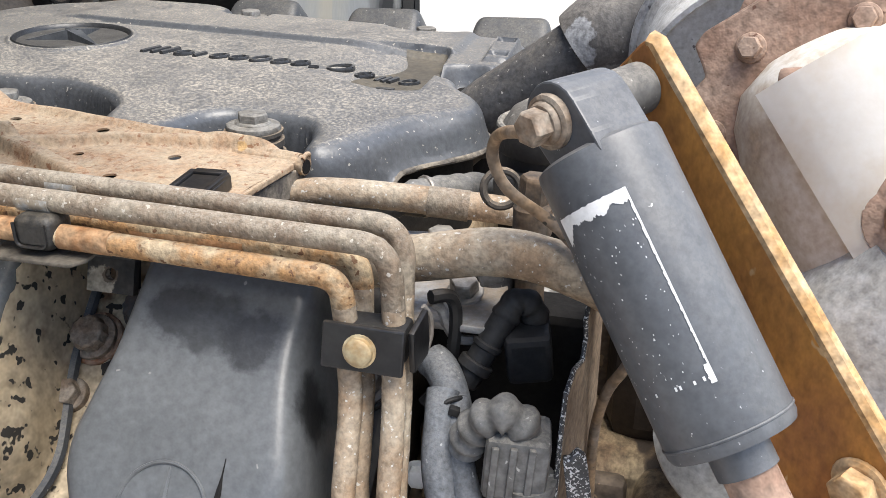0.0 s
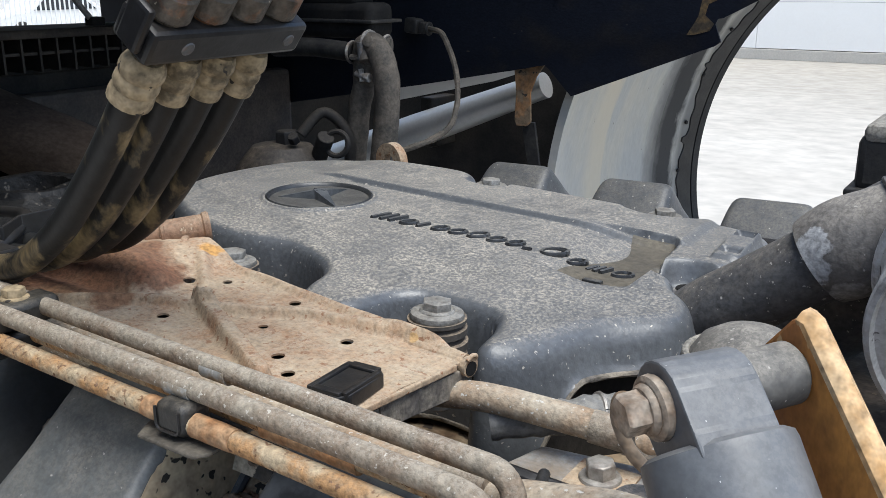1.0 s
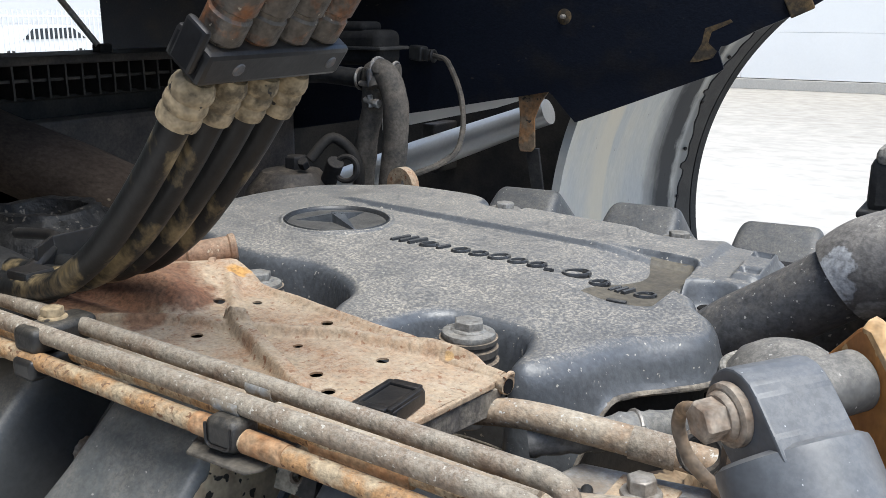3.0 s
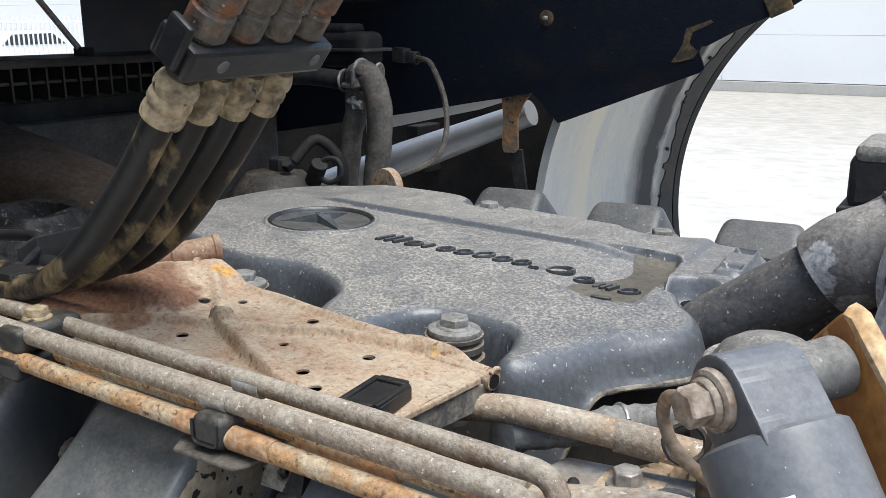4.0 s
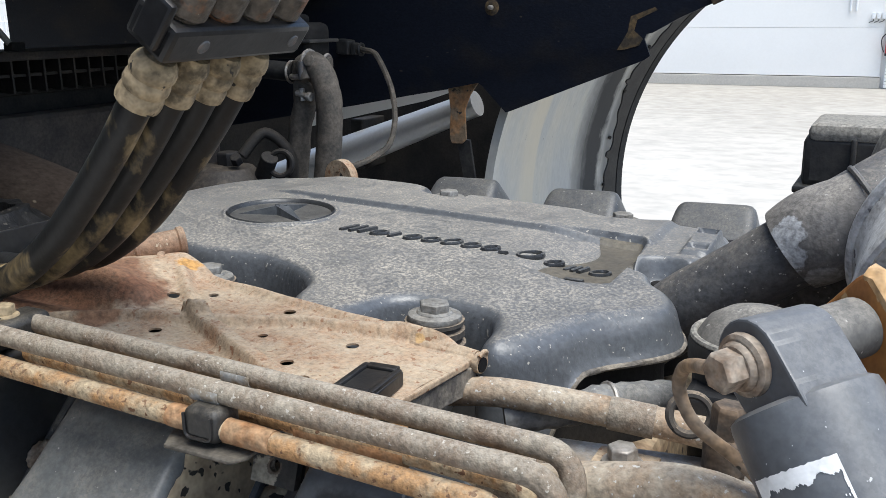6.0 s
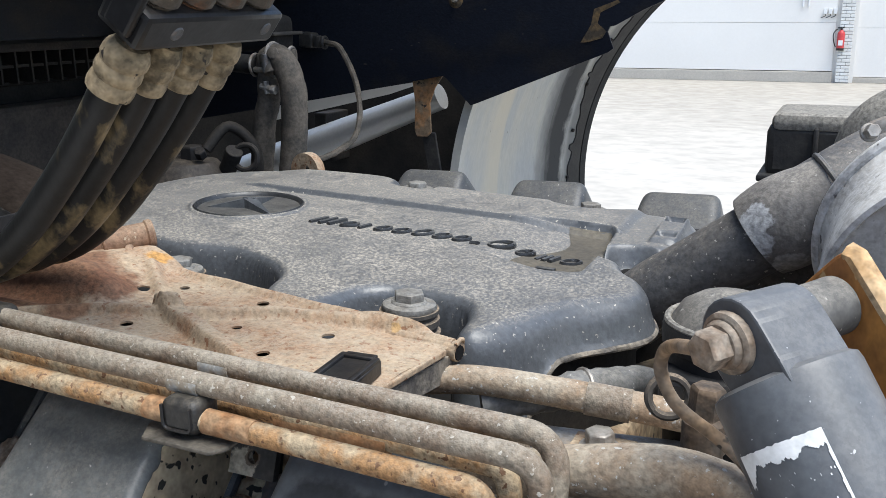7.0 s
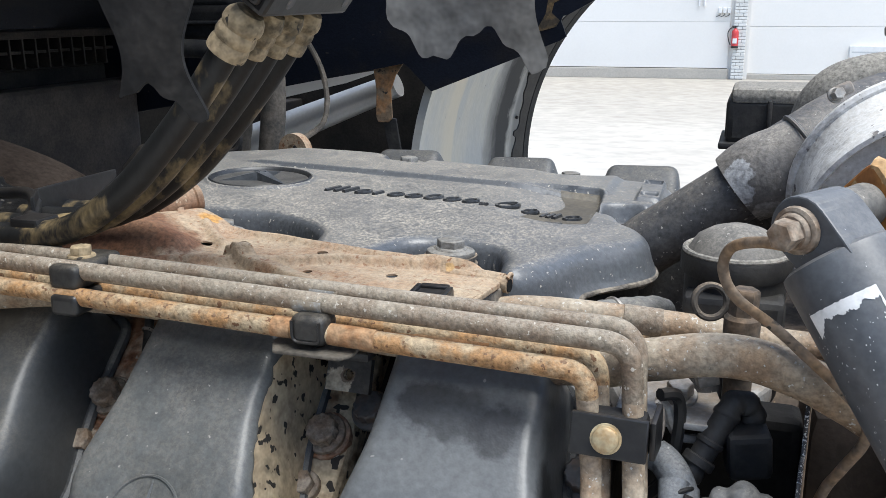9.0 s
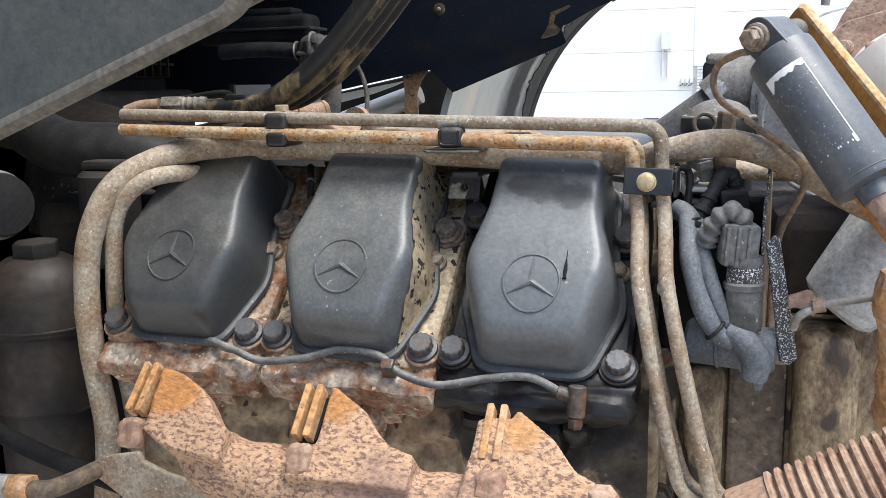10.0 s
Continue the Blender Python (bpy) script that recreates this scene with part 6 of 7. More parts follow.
part("bar", block((0.108, 0.020, 0.028), m, 0.003), clip_m, hc)
for dy in (-0.03, 0.042):
    part("screw", rod(m @ Vector((dy, 0.0, -0.0)), m @ Vector((dy, 0.0, 0.0146)), 0.0042), bolt_dark_m, hc)
part("end_bracket", block((0.005, 0.026, 0.016), m @ Matrix.Translation((-0.0565, 0.008, 0.002)), 0.002), clip_m, hc)
hb = thing("hose_block", (-0.545, 0.38, 1.49), "black plastic hose holder with a curved arm", "holder")
part("block", span((-0.5215, 0.3665, 1.489), (-0.4985, 0.388, 1.5135), 0.0022), clip_m, hb)
part("arm", tube(curve([(-0.520, 0.380, 1.508), (-0.535, 0.405, 1.512), (-0.575, 0.44, 1.513), (-0.64, 0.45, 1.505)]), 0.0045, 10), clip_m, hb)
part("frame_plate", slab([(-0.5216, 0.391), (-0.5412, 0.4165), (-0.5405, 0.50), (-0.5430, 0.50), (-0.5440, 0.4157), (-0.5230, 0.389)], 0.026, Matrix.Translation((0, 0, 1.4965)), 0.0005), clip_m, hb, "black upright plate")
part("plate_edge", tube([Vector((-0.5222, 0.390, 1.5097)), Vector((-0.5424, 0.4163, 1.5097)), Vector((-0.5417, 0.50, 1.5097))], 0.0008, 6), alu_m, hb, "worn bright plate edge")
uf = thing("union_fitting", (-0.56, 0.36, 1.50), "tan dirt-crusted threaded union on the steel lines", "fitting")
part("nut", hexbolt((-0.582, 0.358, 1.5045), (1, 0.15, 0), 0.0088, 0.019), lipdust_m, uf)
part("thread", lathe((-0.564, 0.361, 1.5045), (1, 0.3, 0), [(0.0072, 0.0), (0.0078, 0.002), (0.0066, 0.004), (0.0078, 0.007), (0.0066, 0.010), (0.0078, 0.013), (0.0066, 0.016), (0.0078, 0.019), (0.0070, 0.024)], 20), lipdust_m, uf, "ribbed thread")
part("elbow", tube(curve([(-0.586, 0.357, 1.5045), (-0.605, 0.354, 1.503), (-0.618, 0.348, 1.498)]), 0.0066, 12), eye_m, uf)

ik = thing("intake_elbow", (-0.84, 0.62, 1.38), "dusty black cast intake elbow with a round socket", "intake")
bm = lathe((-0.85, 0.61, 1.34), (0, 0, 1), [(0.10, 0), (0.099, 0.03), (0.098, 0.07), (0.093, 0.092), (0.085, 0.108), (0.072, 0.12), (0.058, 0.128), (0.056, 0.134), (0.050, 0.135), (0.044, 0.134), (0.042, 0.11), (0, 0.11)], 64)
for v in bm.verts:
    v.co += Vector((1, 1, 1)) * 0.0035 * noise.noise(v.co * 60)
part("casting", bm, elbow_m, ik)
part("branch", tube(curve([(-0.80, 0.62, 1.40), (-0.74, 0.64, 1.41), (-0.66, 0.66, 1.41)]), 0.055, 26, wobble=0.12), elbow_m, ik)

for u0 in HEADS:
    dh = thing("drain_hose", tuple(deck(u0 + 0.068, 0.11, 0.01)), "thin black hose looping beside a valve cover", "hose", "drain hoses")
    part("hose", tube(curve([deck(u0 + 0.060, 0.205, -0.01), deck(u0 + 0.070, 0.188, 0.010), deck(u0 + 0.078, 0.168, 0.012), deck(u0 + 0.080, 0.150, 0.004), deck(u0 + 0.078, 0.140, -0.012)]), 0.0034, 10), rubber_m, dh)
    part("clip", ring(deck(u0 + 0.078, 0.168, 0.012), TILT_V, 0.0038, 0.0012, 14), bolt_m, dh)
ss = thing("support_strap", (-0.17, 0.41, 1.43), "grimy curved steel strap with a hexagon bolt behind a valve cover", "strap")
part("strap", tube(curve([(-0.225, 0.415, 1.428), (-0.20, 0.412, 1.4355), (-0.16, 0.410, 1.4365), (-0.135, 0.408, 1.430), (-0.125, 0.405, 1.412)]), 0.0062, 8), coupler_m, ss)
part("bolt", hexbolt((-0.222, 0.402, 1.433), (0, -0.5, 0.85), 0.0072, 0.008, washer=0.009), drum_m, ss)
part("stay", tube([Vector((-0.262, 0.42, 1.437)), Vector((-0.228, 0.42, 1.4465))], 0.0034, 8), pipe_rust_m, ss, "thin rusty stay")


# ---- canister, orange plate ----
CA, CB = Vector((-0.0257, 0.3349, 1.5359)), Vector((0.0358, 0.2902, 1.4431))
AX = (CB - CA).normalized()
CR = 0.0254
CL = (CB - CA).length
cn = thing("spring_canister", tuple(CB), "dark grey painted canister with a worn white label", "canister")
barrel = part("barrel", lathe(CA, AX, [(CR - 0.003, -0.001), (CR - 0.0005, 0.0005), (CR, 0.003), (CR, CL - 0.003), (CR - 0.001, CL - 0.0005), (CR - 0.004, CL), (0.012, CL + 0.001), (0.012, CL + 0.012), (0, CL + 0.012)], 48), can_m, cn)
SIDE = Vector((0, -1, 0)) - AX * Vector((0, -1, 0)).dot(AX)
SIDE.normalize()
OUT = SIDE.cross(AX)


def on_can(a, h, lift=0.0003):
    """A place on the canister's skin: angle from the front, way down it."""
    a = radians(a)
    return CA + AX * h + (SIDE * math.cos(a) + OUT * math.sin(a)) * (CR + lift)


def skin(cells):
    bm = B()
    for a0, a1, h0, h1 in cells:
        n = max(1, int(abs(a1 - a0) / 5))
        for k in range(n):
            p, q = a0 + (a1 - a0) * k / n, a0 + (a1 - a0) * (k + 1) / n
            bm.faces.new([bm.verts.new(on_can(a, h)) for a, h in ((p, h0), (q, h0), (q, h1), (p, h1))])
    return bm


rng = random.Random(4)
cells = []
for k in range(210):
    a = -52 + 0.35 * k
    n1 = noise.noise(Vector((k * 0.033, 3.0, 0))) * 0.0030 + noise.noise(Vector((k * 0.21, 7.0, 0))) * 0.0007 + noise.noise(Vector((k * 0.75, 1.0, 0))) * 0.0004
    cells.append((a, a + 0.35, 0.0195 + 0.0004 * noise.noise(Vector((k * 0.1, 9.0, 0))), max(0.0205, 0.0245 + n1 + (0.006 * (1 - k / 48) if k < 48 else 0))))
for k in range(74):
    h = 0.0205 + 0.001 * k
    if noise.noise(Vector((k * 0.35, 1.0, 0))) > -0.55:
        cells.append((21.5 - 1.5 - 0.9 * rng.random() - (3.0 if k > 66 else 0), 21.5, h, h + 0.001))
for k in range(36):
    if noise.noise(Vector((k * 0.5, 5.0, 0))) > 0.0:
        cells.append((-50 + 2 * k, -48 + 2 * k, 0.0920 - 0.0008 * rng.random(), 0.0928))
for k in range(70):
    a, h = -60 + 78 * rng.random(), 0.028 + 0.06 * rng.random() ** 1.4
    cells.append((a, a + 0.35 + 0.7 * rng.random(), h, h + 0.0003 + 0.0005 * rng.random()))
part("worn_label", skin(cells), label_m, barrel, "white remains of a torn label edge")
part("weld_bead", ring(CA + AX * (CL - 0.006), AX, CR, 0.0006, 48), can_m, cn)
PIN0, PIN1 = Vector((-0.0463, 0.3216, 1.5486)), Vector((-0.0115, 0.3680, 1.5537))
PD = (PIN1 - PIN0).normalized()
UPD = -AX
lugo = [(0.0105, -0.0200)] + [(0.0150 * math.cos(a), 0.0150 * math.sin(a)) for a in (radians(5 + 17 * k) for k in range(11))] + [(-0.0165, -0.012), (-0.0172, -0.0200)]
part("lug", slab(lugo, 0.029, axes(PIN0 + PD * 0.006, UPD.cross(PD), UPD), 0.0009), can_m, cn)
part("pin", rod(PIN0 + PD * 0.03, PIN1, 0.0108, 28, 0.002), dome_m, cn, "dusty round pin")
part("washer", lathe(PIN0 + PD * 0.0062, -PD, [(0.0106, 0), (0.0110, 0.001), (0.0107, 0.0032), (0.0092, 0.0040)], 28), bolt_rust_m, cn, "dusty steel washer")
part("bolt", hexbolt(PIN0 + PD * 0.0025, -PD, 0.0071, 0.0085, washer=0.0086), bolt_rust_m, cn, "rusty hexagon bolt")
part("lower_rod", rod(CB + AX * 0.008, CB + AX * 0.14, 0.0105), drum_m, cn, "rusty rod below the canister")

op = thing("orange_plate", (0.05, 0.40, 1.3), "orange rusted flat steel arm behind the canister", "steel arm")
D = (AX - PD * AX.dot(PD)).normalized()
W = PD.cross(D)
m = axes(PIN1, D, W)
outl = [(-0.0120, 0.0160), (-0.0152, -0.0085), (-0.0150, -0.0120), (-0.0130, -0.0134), (0.17, -0.0185), (0.28, -0.0215), (0.29, 0.0), (0.28, 0.045), (0.05, 0.045), (-0.0115, 0.0185)]
part("arm", slab(outl, 0.0085, m, 0.0014), orange_m, op)
part("worn_edge", tube([m @ Vector((-0.0138, -0.0112, 0.0042)), m @ Vector((-0.0118, -0.0130, 0.0042)), m @ Vector((0.17, -0.0183, 0.0042)), m @ Vector((0.278, -0.0212, 0.0042))], 0.0045, 8, wobble=0.12), edge_m, op, "sandy worn edge")
part("end_bolt", hexbolt(m @ Vector((0.178, -0.002, 0.0)), -PD, 0.009, 0.009, washer=0.012), edge_m, op)

# ---- air duct, coupler, turbo ----
du = thing("air_duct", (-0.12, 0.74, 1.42), "dusty black air duct with a grey worn coupler", "duct")
part("duct", tube(curve([(-0.19, 0.745, 1.3895), (-0.151, 0.742, 1.4270), (-0.114, 0.740, 1.4540), (-0.049, 0.736, 1.5020)], 5), 0.0285, 30), duct_m, du)
part("duct_lip", tube([Vector((-0.170, 0.743, 1.409)), Vector((-0.158, 0.742, 1.4205))], 0.0305, 30), duct_m, du)
part("coupler", tube(curve([(-0.0715, 0.737, 1.4865), (-0.0625, 0.737, 1.4935), (-0.0385, 0.735, 1.510), (-0.018, 0.736, 1.522)], 6), lambda t: 0.0335 + 0.003 * math.sin(min(t * 1.4, 1) * math.pi) , 30), coupler_m, du, "worn grey rubber coupler")
part("elbow", tube(curve([(-0.045, 0.733, 1.505), (-0.02, 0.742, 1.522), (0.012, 0.768, 1.540), (0.05, 0.80, 1.552)], 6), lambda t: 0.033 + 0.002 * t, 28), duct_m, du)
part("clamp_band", ring((-0.0175, 0.736, 1.5225), (0.8, 0.2, 0.55), 0.0345, 0.0022, 36), duct_m, du)

tu = thing("turbocharger", (0.09, 0.64, 1.42), "dirty turbocharger with grey compressor ring and rusted turbine flange", "turbocharger")
TC = Vector((0.077, 0.652, 1.475))
TA = Vector((0.065, -0.933, -0.352)).normalized()
part("compressor_ring", lathe(TC, TA, [(0.06, -0.085), (0.092, -0.075), (0.100, -0.065), (0.102, -0.058), (0.099, -0.05), (0.102, -0.02), (0.1035, -0.008), (0.1045, -0.004), (0.1035, 0.0), (0.100, 0.001), (0.0975, -0.003)], 72), volute_m, tu, "grey cast compressor ring")
part("inner_flare", lathe(TC, TA, [(0.0985, -0.0035), (0.097, -0.004), (0.094, -0.03), (0.075, -0.045), (0, -0.045)], 72), flare_m, tu, "brown sooty inner flare")
part("scroll", tube(curve([(-0.13, 0.83, 1.34), (-0.085, 0.83, 1.415), (-0.03, 0.82, 1.455), (0.04, 0.80, 1.47)], 6), 0.045, 26), duct_m, tu, "dusty black inlet scroll")
part("v_band", ring(TC - TA * 0.064, TA, 0.102, 0.005, 72), volute_m, tu)
part("band_bolt", merge(hexbolt((-0.004, 0.697, 1.574), (0.3, -0.9, 0.3), 0.0050, 0.008, washer=0.0065), block((0.016, 0.010, 0.010), pose(0.002, 0.703, 1.578, 0, -25, 0), 0.003)), alu_m, tu)
part("upper_hose", tube(curve([(-0.006, 0.87, 1.48), (-0.004, 0.865, 1.532), (0.008, 0.86, 1.559), (0.034, 0.86, 1.572), (0.08, 0.86, 1.577), (0.16, 0.86, 1.578)]), 0.026, 22), lid_m, tu)
part("clamp_screw", merge(rod((0.045, 0.745, 1.60), (0.048, 0.742, 1.635), 0.005), rod((0.032, 0.742, 1.622), (0.066, 0.742, 1.626), 0.004)), alu_m, tu)
# Turbine side: rusted plate with bolts inside the ring.
FP = Vector((0.039, 0.502, 1.544))
FN = Vector((-0.25, -0.93, 0.25)).normalized()
FX = Vector((0.965, -0.26, 0.0)).normalized()
fm = axes(FP, FX, FN.cross(FX))
plate_o = [(-0.026, 0.006), (-0.030, -0.002), (-0.024, -0.012), (-0.021, -0.018), (-0.027, -0.026), (-0.028, -0.045), (-0.02, -0.075), (0.0, -0.11), (0.06, -0.14), (0.16, -0.10), (0.17, 0.02), (0.12, 0.055), (0.055, 0.045), (0.03, 0.034), (0.0, 0.026)]
part("turbine_plate", slab(plate_o, 0.012, fm @ Matrix.Translation((0, 0, -0.012)), 0.0015), drum_m, tu, "brown rusted turbine plate")
for px, py in ((0.0, 0.0), (0.052, 0.020), (-0.012, -0.048), (0.11, 0.03)):
    part("flange_bolt", hexbolt(fm @ Vector((px, py, 0.0)), FN, 0.0062, 0.007, washer=0.0082), drum_m, tu)
part("turbine_body", lathe(FP + FX * 0.07 - FN * 0.10, FN, [(0.075, 0), (0.085, 0.03), (0.085, 0.085)], 40), drum_m, tu)
hs = thing("heat_shield", (0.15, 0.46, 1.40), "pale sheet metal heat shield stained with rust", "heat shield")
HA = Vector((0.072, -0.052, -0.121)).normalized()
HO = Vector((0.072, 0.497, 1.538))
SF = Vector((0, -1, 0)) - HA * Vector((0, -1, 0)).dot(HA)
SF.normalize()
SR = SF.cross(HA)
if SR.x < 0:
    SR = -SR
part("casting", lathe(HO, HA, [(0.0, -0.012), (0.022, -0.010), (0.040, -0.001), (0.050, 0.014), (0.0545, 0.035), (0.056, 0.08), (0.055, 0.19), (0.0, 0.20)], 44), casing_m, hs, "dirty pale casting")


def shell_part(a0, a1, h0, h1, r, tilt):
    bm = B()
    rows = []
    for k in range(19):
        a0k = a0 + (a1 - a0) * k / 18
        rows.append([bm.verts.new(HO + HA * (h0 + tilt * k / 18 + (h1 - h0) * q / 5) + (SF * math.cos(radians(a0k + 20 * (1 - k / 18) * q / 5)) + SR * math.sin(radians(a0k + 20 * (1 - k / 18) * q / 5))) * r) for q in range(6)])
    for a, b in zip(rows, rows[1:]):
        for k in range(5):
            bm.faces.new((a[k], a[k + 1], b[k + 1], b[k]))
    bmesh.ops.solidify(bm, geom=list(bm.faces), thickness=0.0025)
    return bm


part("sheet", shell_part(-30, 110, 0.006, 0.17, 0.0608, -0.012), shield_m, hs, "bright sheet metal cover")
q = HO + HA * 0.088 + (SF * math.cos(radians(12)) + SR * math.sin(radians(12))) * 0.0585
part("boss", lathe(q, SF, [(0.026, -0.004), (0.024, 0.003), (0.015, 0.005), (0.0125, 0.015), (0.010, 0.017), (0, 0.017)], 24), drum_m, hs, "rust-stained boss with a bolt")
q = HO + HA * 0.006 + SF * 0.053 - SR * 0.012
part("clip", rough_block((0.014, 0.010, 0.009), axes(q, SR + HA * 0.5, HA), 0.003, 0.0015, 120.0, 2), drum_m, hs)

ab = thing("valve_box", (-0.05, 1.02, 1.46), "black plastic box with a dusty lid at the far side", "box")
part("case", span((-0.092, 0.965, 1.493), (0.001, 1.06, 1.545), 0.008), rubber_m, ab)
part("lid", span((-0.088, 0.963, 1.538), (0.006, 1.065, 1.556), 0.007), lid_m, ab)
part("foot_rim", span((-0.098, 0.955, 1.489), (-0.024, 1.07, 1.496), 0.002), rubber_m, ab)
part("rib", span((-0.049, 0.958, 1.498), (-0.044, 0.968, 1.543), 0.002), rubber_m, ab)
part("post", rod((-0.05, 1.02, 1.30), (-0.05, 1.02, 1.50), 0.02), dark_m, ab)

# ---- filter housing and the banjo pipe ----
fi = thing("fuel_filter", (-0.068, 0.545, 1.38), "black filter housing with a dusty domed cap", "filter")
cap = part("cap", lathe((-0.068, 0.545, 1.466), (0, 0, 1), [(0.036, 0), (0.0372, 0.002), (0.0372, 0.0125), (0.0365, 0.0145), (0.034, 0.0150)], 40), rubber_m, fi, "black cap wall")
part("cap_rim", ring((-0.068, 0.545, 1.4815), (0, 0, 1), 0.0345, 0.0022, 40), lid_m, cap, "dust-caked raised rim")
part("cap_dome", lathe((-0.068, 0.545, 1.466), (0, 0, 1), [(0.0335, 0.0145), (0.032, 0.0165), (0.027, 0.0245), (0.018, 0.030), (0.008, 0.033), (0, 0.0335)], 40), dome_m, cap, "dusty dark dome")
part("bowl", rod((-0.068, 0.545, 1.37), (-0.068, 0.545, 1.466), 0.034, 36), rubber_m, fi)
part("shoulder", span((-0.10, 0.505, 1.43), (-0.035, 0.56, 1.458), 0.005), rubber_m, fi)
part("handle", ring((-0.080, 0.43, 1.4795), (0.35, -1, 0.25), 0.0095, 0.0021, 26), grommet_m, fi)
po = thing("pipe_post", (-0.066, 0.405, 1.43), "dirty brown pipe fitting with a nut on top", "post")
part("post", lathe((-0.062, 0.423, 1.440), (0, 0, 1), [(0.0085, 0), (0.0098, 0.002), (0.0098, 0.012), (0.0090, 0.0135), (0.0090, 0.018), (0.0102, 0.0195), (0.0102, 0.034), (0.0085, 0.036)], 20), post_m, po)
part("nut", hexbolt((-0.062, 0.423, 1.475), (0.05, 0, 1), 0.0080, 0.016), post_m, po)
part("neck", rod((-0.062, 0.423, 1.40), (-0.062, 0.423, 1.46), 0.008), post_m, po)
part("collar", rod((-0.062, 0.423, 1.4655), (-0.062, 0.423, 1.4685), 0.0095, 16), bolt_rust_m, po)
bp = thing("thin_brake_pipe", (0.0, 0.40, 1.35), "thin rusty pipe curling from the canister bolt", "pipe")
part("pipe", tube(curve([(-0.042, 0.333, 1.5395), (-0.058, 0.346, 1.5375), (-0.0705, 0.364, 1.529), (-0.0735, 0.372, 1.515), (-0.066, 0.374, 1.5005), (-0.0475, 0.377, 1.4865), (-0.0315, 0.372, 1.4745), (-0.0155, 0.365, 1.4625), (-0.0050, 0.363, 1.4525), (-0.0005, 0.365, 1.4425), (-0.0012, 0.370, 1.430), (-0.008, 0.378, 1.412), (-0.0155, 0.384, 1.393), (-0.020, 0.392, 1.36), (-0.020, 0.402, 1.30)], 7), 0.0028, 12, wobble=0.08), dirtypipe_m, bp)
part("banjo", rod(PIN0 + PD * 0.0025, PIN0 + PD * 0.0062, 0.0106, 24, 0.0015), bolt_rust_m, bp, "dirty banjo ring")

# ---- sensor cluster ----
se = thing("solenoid_unit", (-0.05, 0.34, 1.29), "grey pump and solenoid unit with ribbed cable boots", "solenoid unit")
part("pump_barrel", rod((-0.088, 0.345, 1.306), (-0.018, 0.335, 1.303), 0.0185, 26, 0.003), sleeve_m, se)
part("end_flange", rod((-0.034, 0.332, 1.295), (-0.027, 0.331, 1.295), 0.024, 26, 0.002), sleeve_m, se)
part("end_plug", tube(curve([(-0.055, 0.319, 1.322), (-0.046, 0.316, 1.318), (-0.0375, 0.3145, 1.308), (-0.0340, 0.3145, 1.297), (-0.0350, 0.316, 1.286)], 6), lambda t: 0.0092 + 0.0020 * math.sin(t * 2.6), 18), sleeve_m, se, "grey elbow boot")
part("pump_ring", rod((-0.064, 0.341, 1.305), (-0.060, 0.3405, 1.305), 0.0198, 28, 0.001), sleeve_m, se)
part("sensor_body", lathe((-0.0450, 0.325, 1.322), (0, 0, 1), [(0.0125, 0), (0.0145, 0.003), (0.0145, 0.033), (0.0160, 0.0345), (0.0160, 0.0385), (0.0135, 0.040), (0.0125, 0.052), (0.0135, 0.054), (0.0135, 0.060)], 24), cable_m, se)
cnb = part("connector", block((0.029, 0.026, 0.033), pose(-0.0505, 0.326, 1.3915, 0, 4, 8), 0.0035), cable_m, se, "dusty square connector")
for dx in (-0.008, 0.0, 0.008):
    part("connector_rib", block((0.0035, 0.003, 0.030), pose(-0.0505 + dx, 0.3125 + dx * 0.14, 1.391, 0, 4, 8), 0.001), cable_m, cnb)
bm = tube(curve([(-0.0465, 0.326, 1.401), (-0.0485, 0.324, 1.411), (-0.056, 0.322, 1.4165), (-0.065, 0.323, 1.411), (-0.0715, 0.326, 1.400), (-0.0745, 0.329, 1.391)], 12), lambda t: 0.0084 + 0.0013 * math.sin(t * 38), 18)
part("ribbed_boot", bm, cable_m, se, "dusty ribbed cable boot")
part("cable_sleeve", tube(curve([(-0.0895, 0.345, 1.408), (-0.0885, 0.335, 1.398), (-0.0850, 0.322, 1.372), (-0.0765, 0.316, 1.343), (-0.0640, 0.315, 1.321), (-0.0520, 0.317, 1.314)], 8), lambda t: 0.0080 - 0.0005 * math.sin(t * 16), 16), sleeve_m, se, "grey woven cable sleeve")
part("second_sleeve", tube(curve([(-0.0830, 0.345, 1.405), (-0.0800, 0.333, 1.392), (-0.0735, 0.324, 1.372), (-0.0670, 0.320, 1.352), (-0.0590, 0.320, 1.332), (-0.0520, 0.322, 1.322)], 8), 0.0066, 14), sleeve_m, se)
part("white_band", lathe((-0.0450, 0.325, 1.3615), (0, 0, 1), [(0.0130, 0), (0.0136, 0.001), (0.0136, 0.0115), (0.0130, 0.0125)], 24), strip_m, se, "white speckled band")
part("sleeve_tie", ring((-0.0655, 0.3155, 1.3235), (0.75, 0.05, -0.65), 0.0092, 0.0016, 18), rubber_m, se)
part("black_plug", merge(rod((-0.0835, 0.362, 1.402), (-0.0655, 0.378, 1.436), 0.0066, 18), merge(rod((-0.080, 0.365, 1.409), (-0.0775, 0.3672, 1.4135), 0.0088, 18), rod((-0.0745, 0.370, 1.419), (-0.073, 0.3713, 1.422), 0.0076, 18))), rubber_m, se)
part("plug_boot", tube(curve([(-0.067, 0.377, 1.433), (-0.063, 0.381, 1.4395), (-0.057, 0.384, 1.439), (-0.053, 0.386, 1.43), (-0.053, 0.388, 1.41)]), lambda t: 0.0070 + 0.0006 * math.sin(t * 40), 16), rubber_m, se)
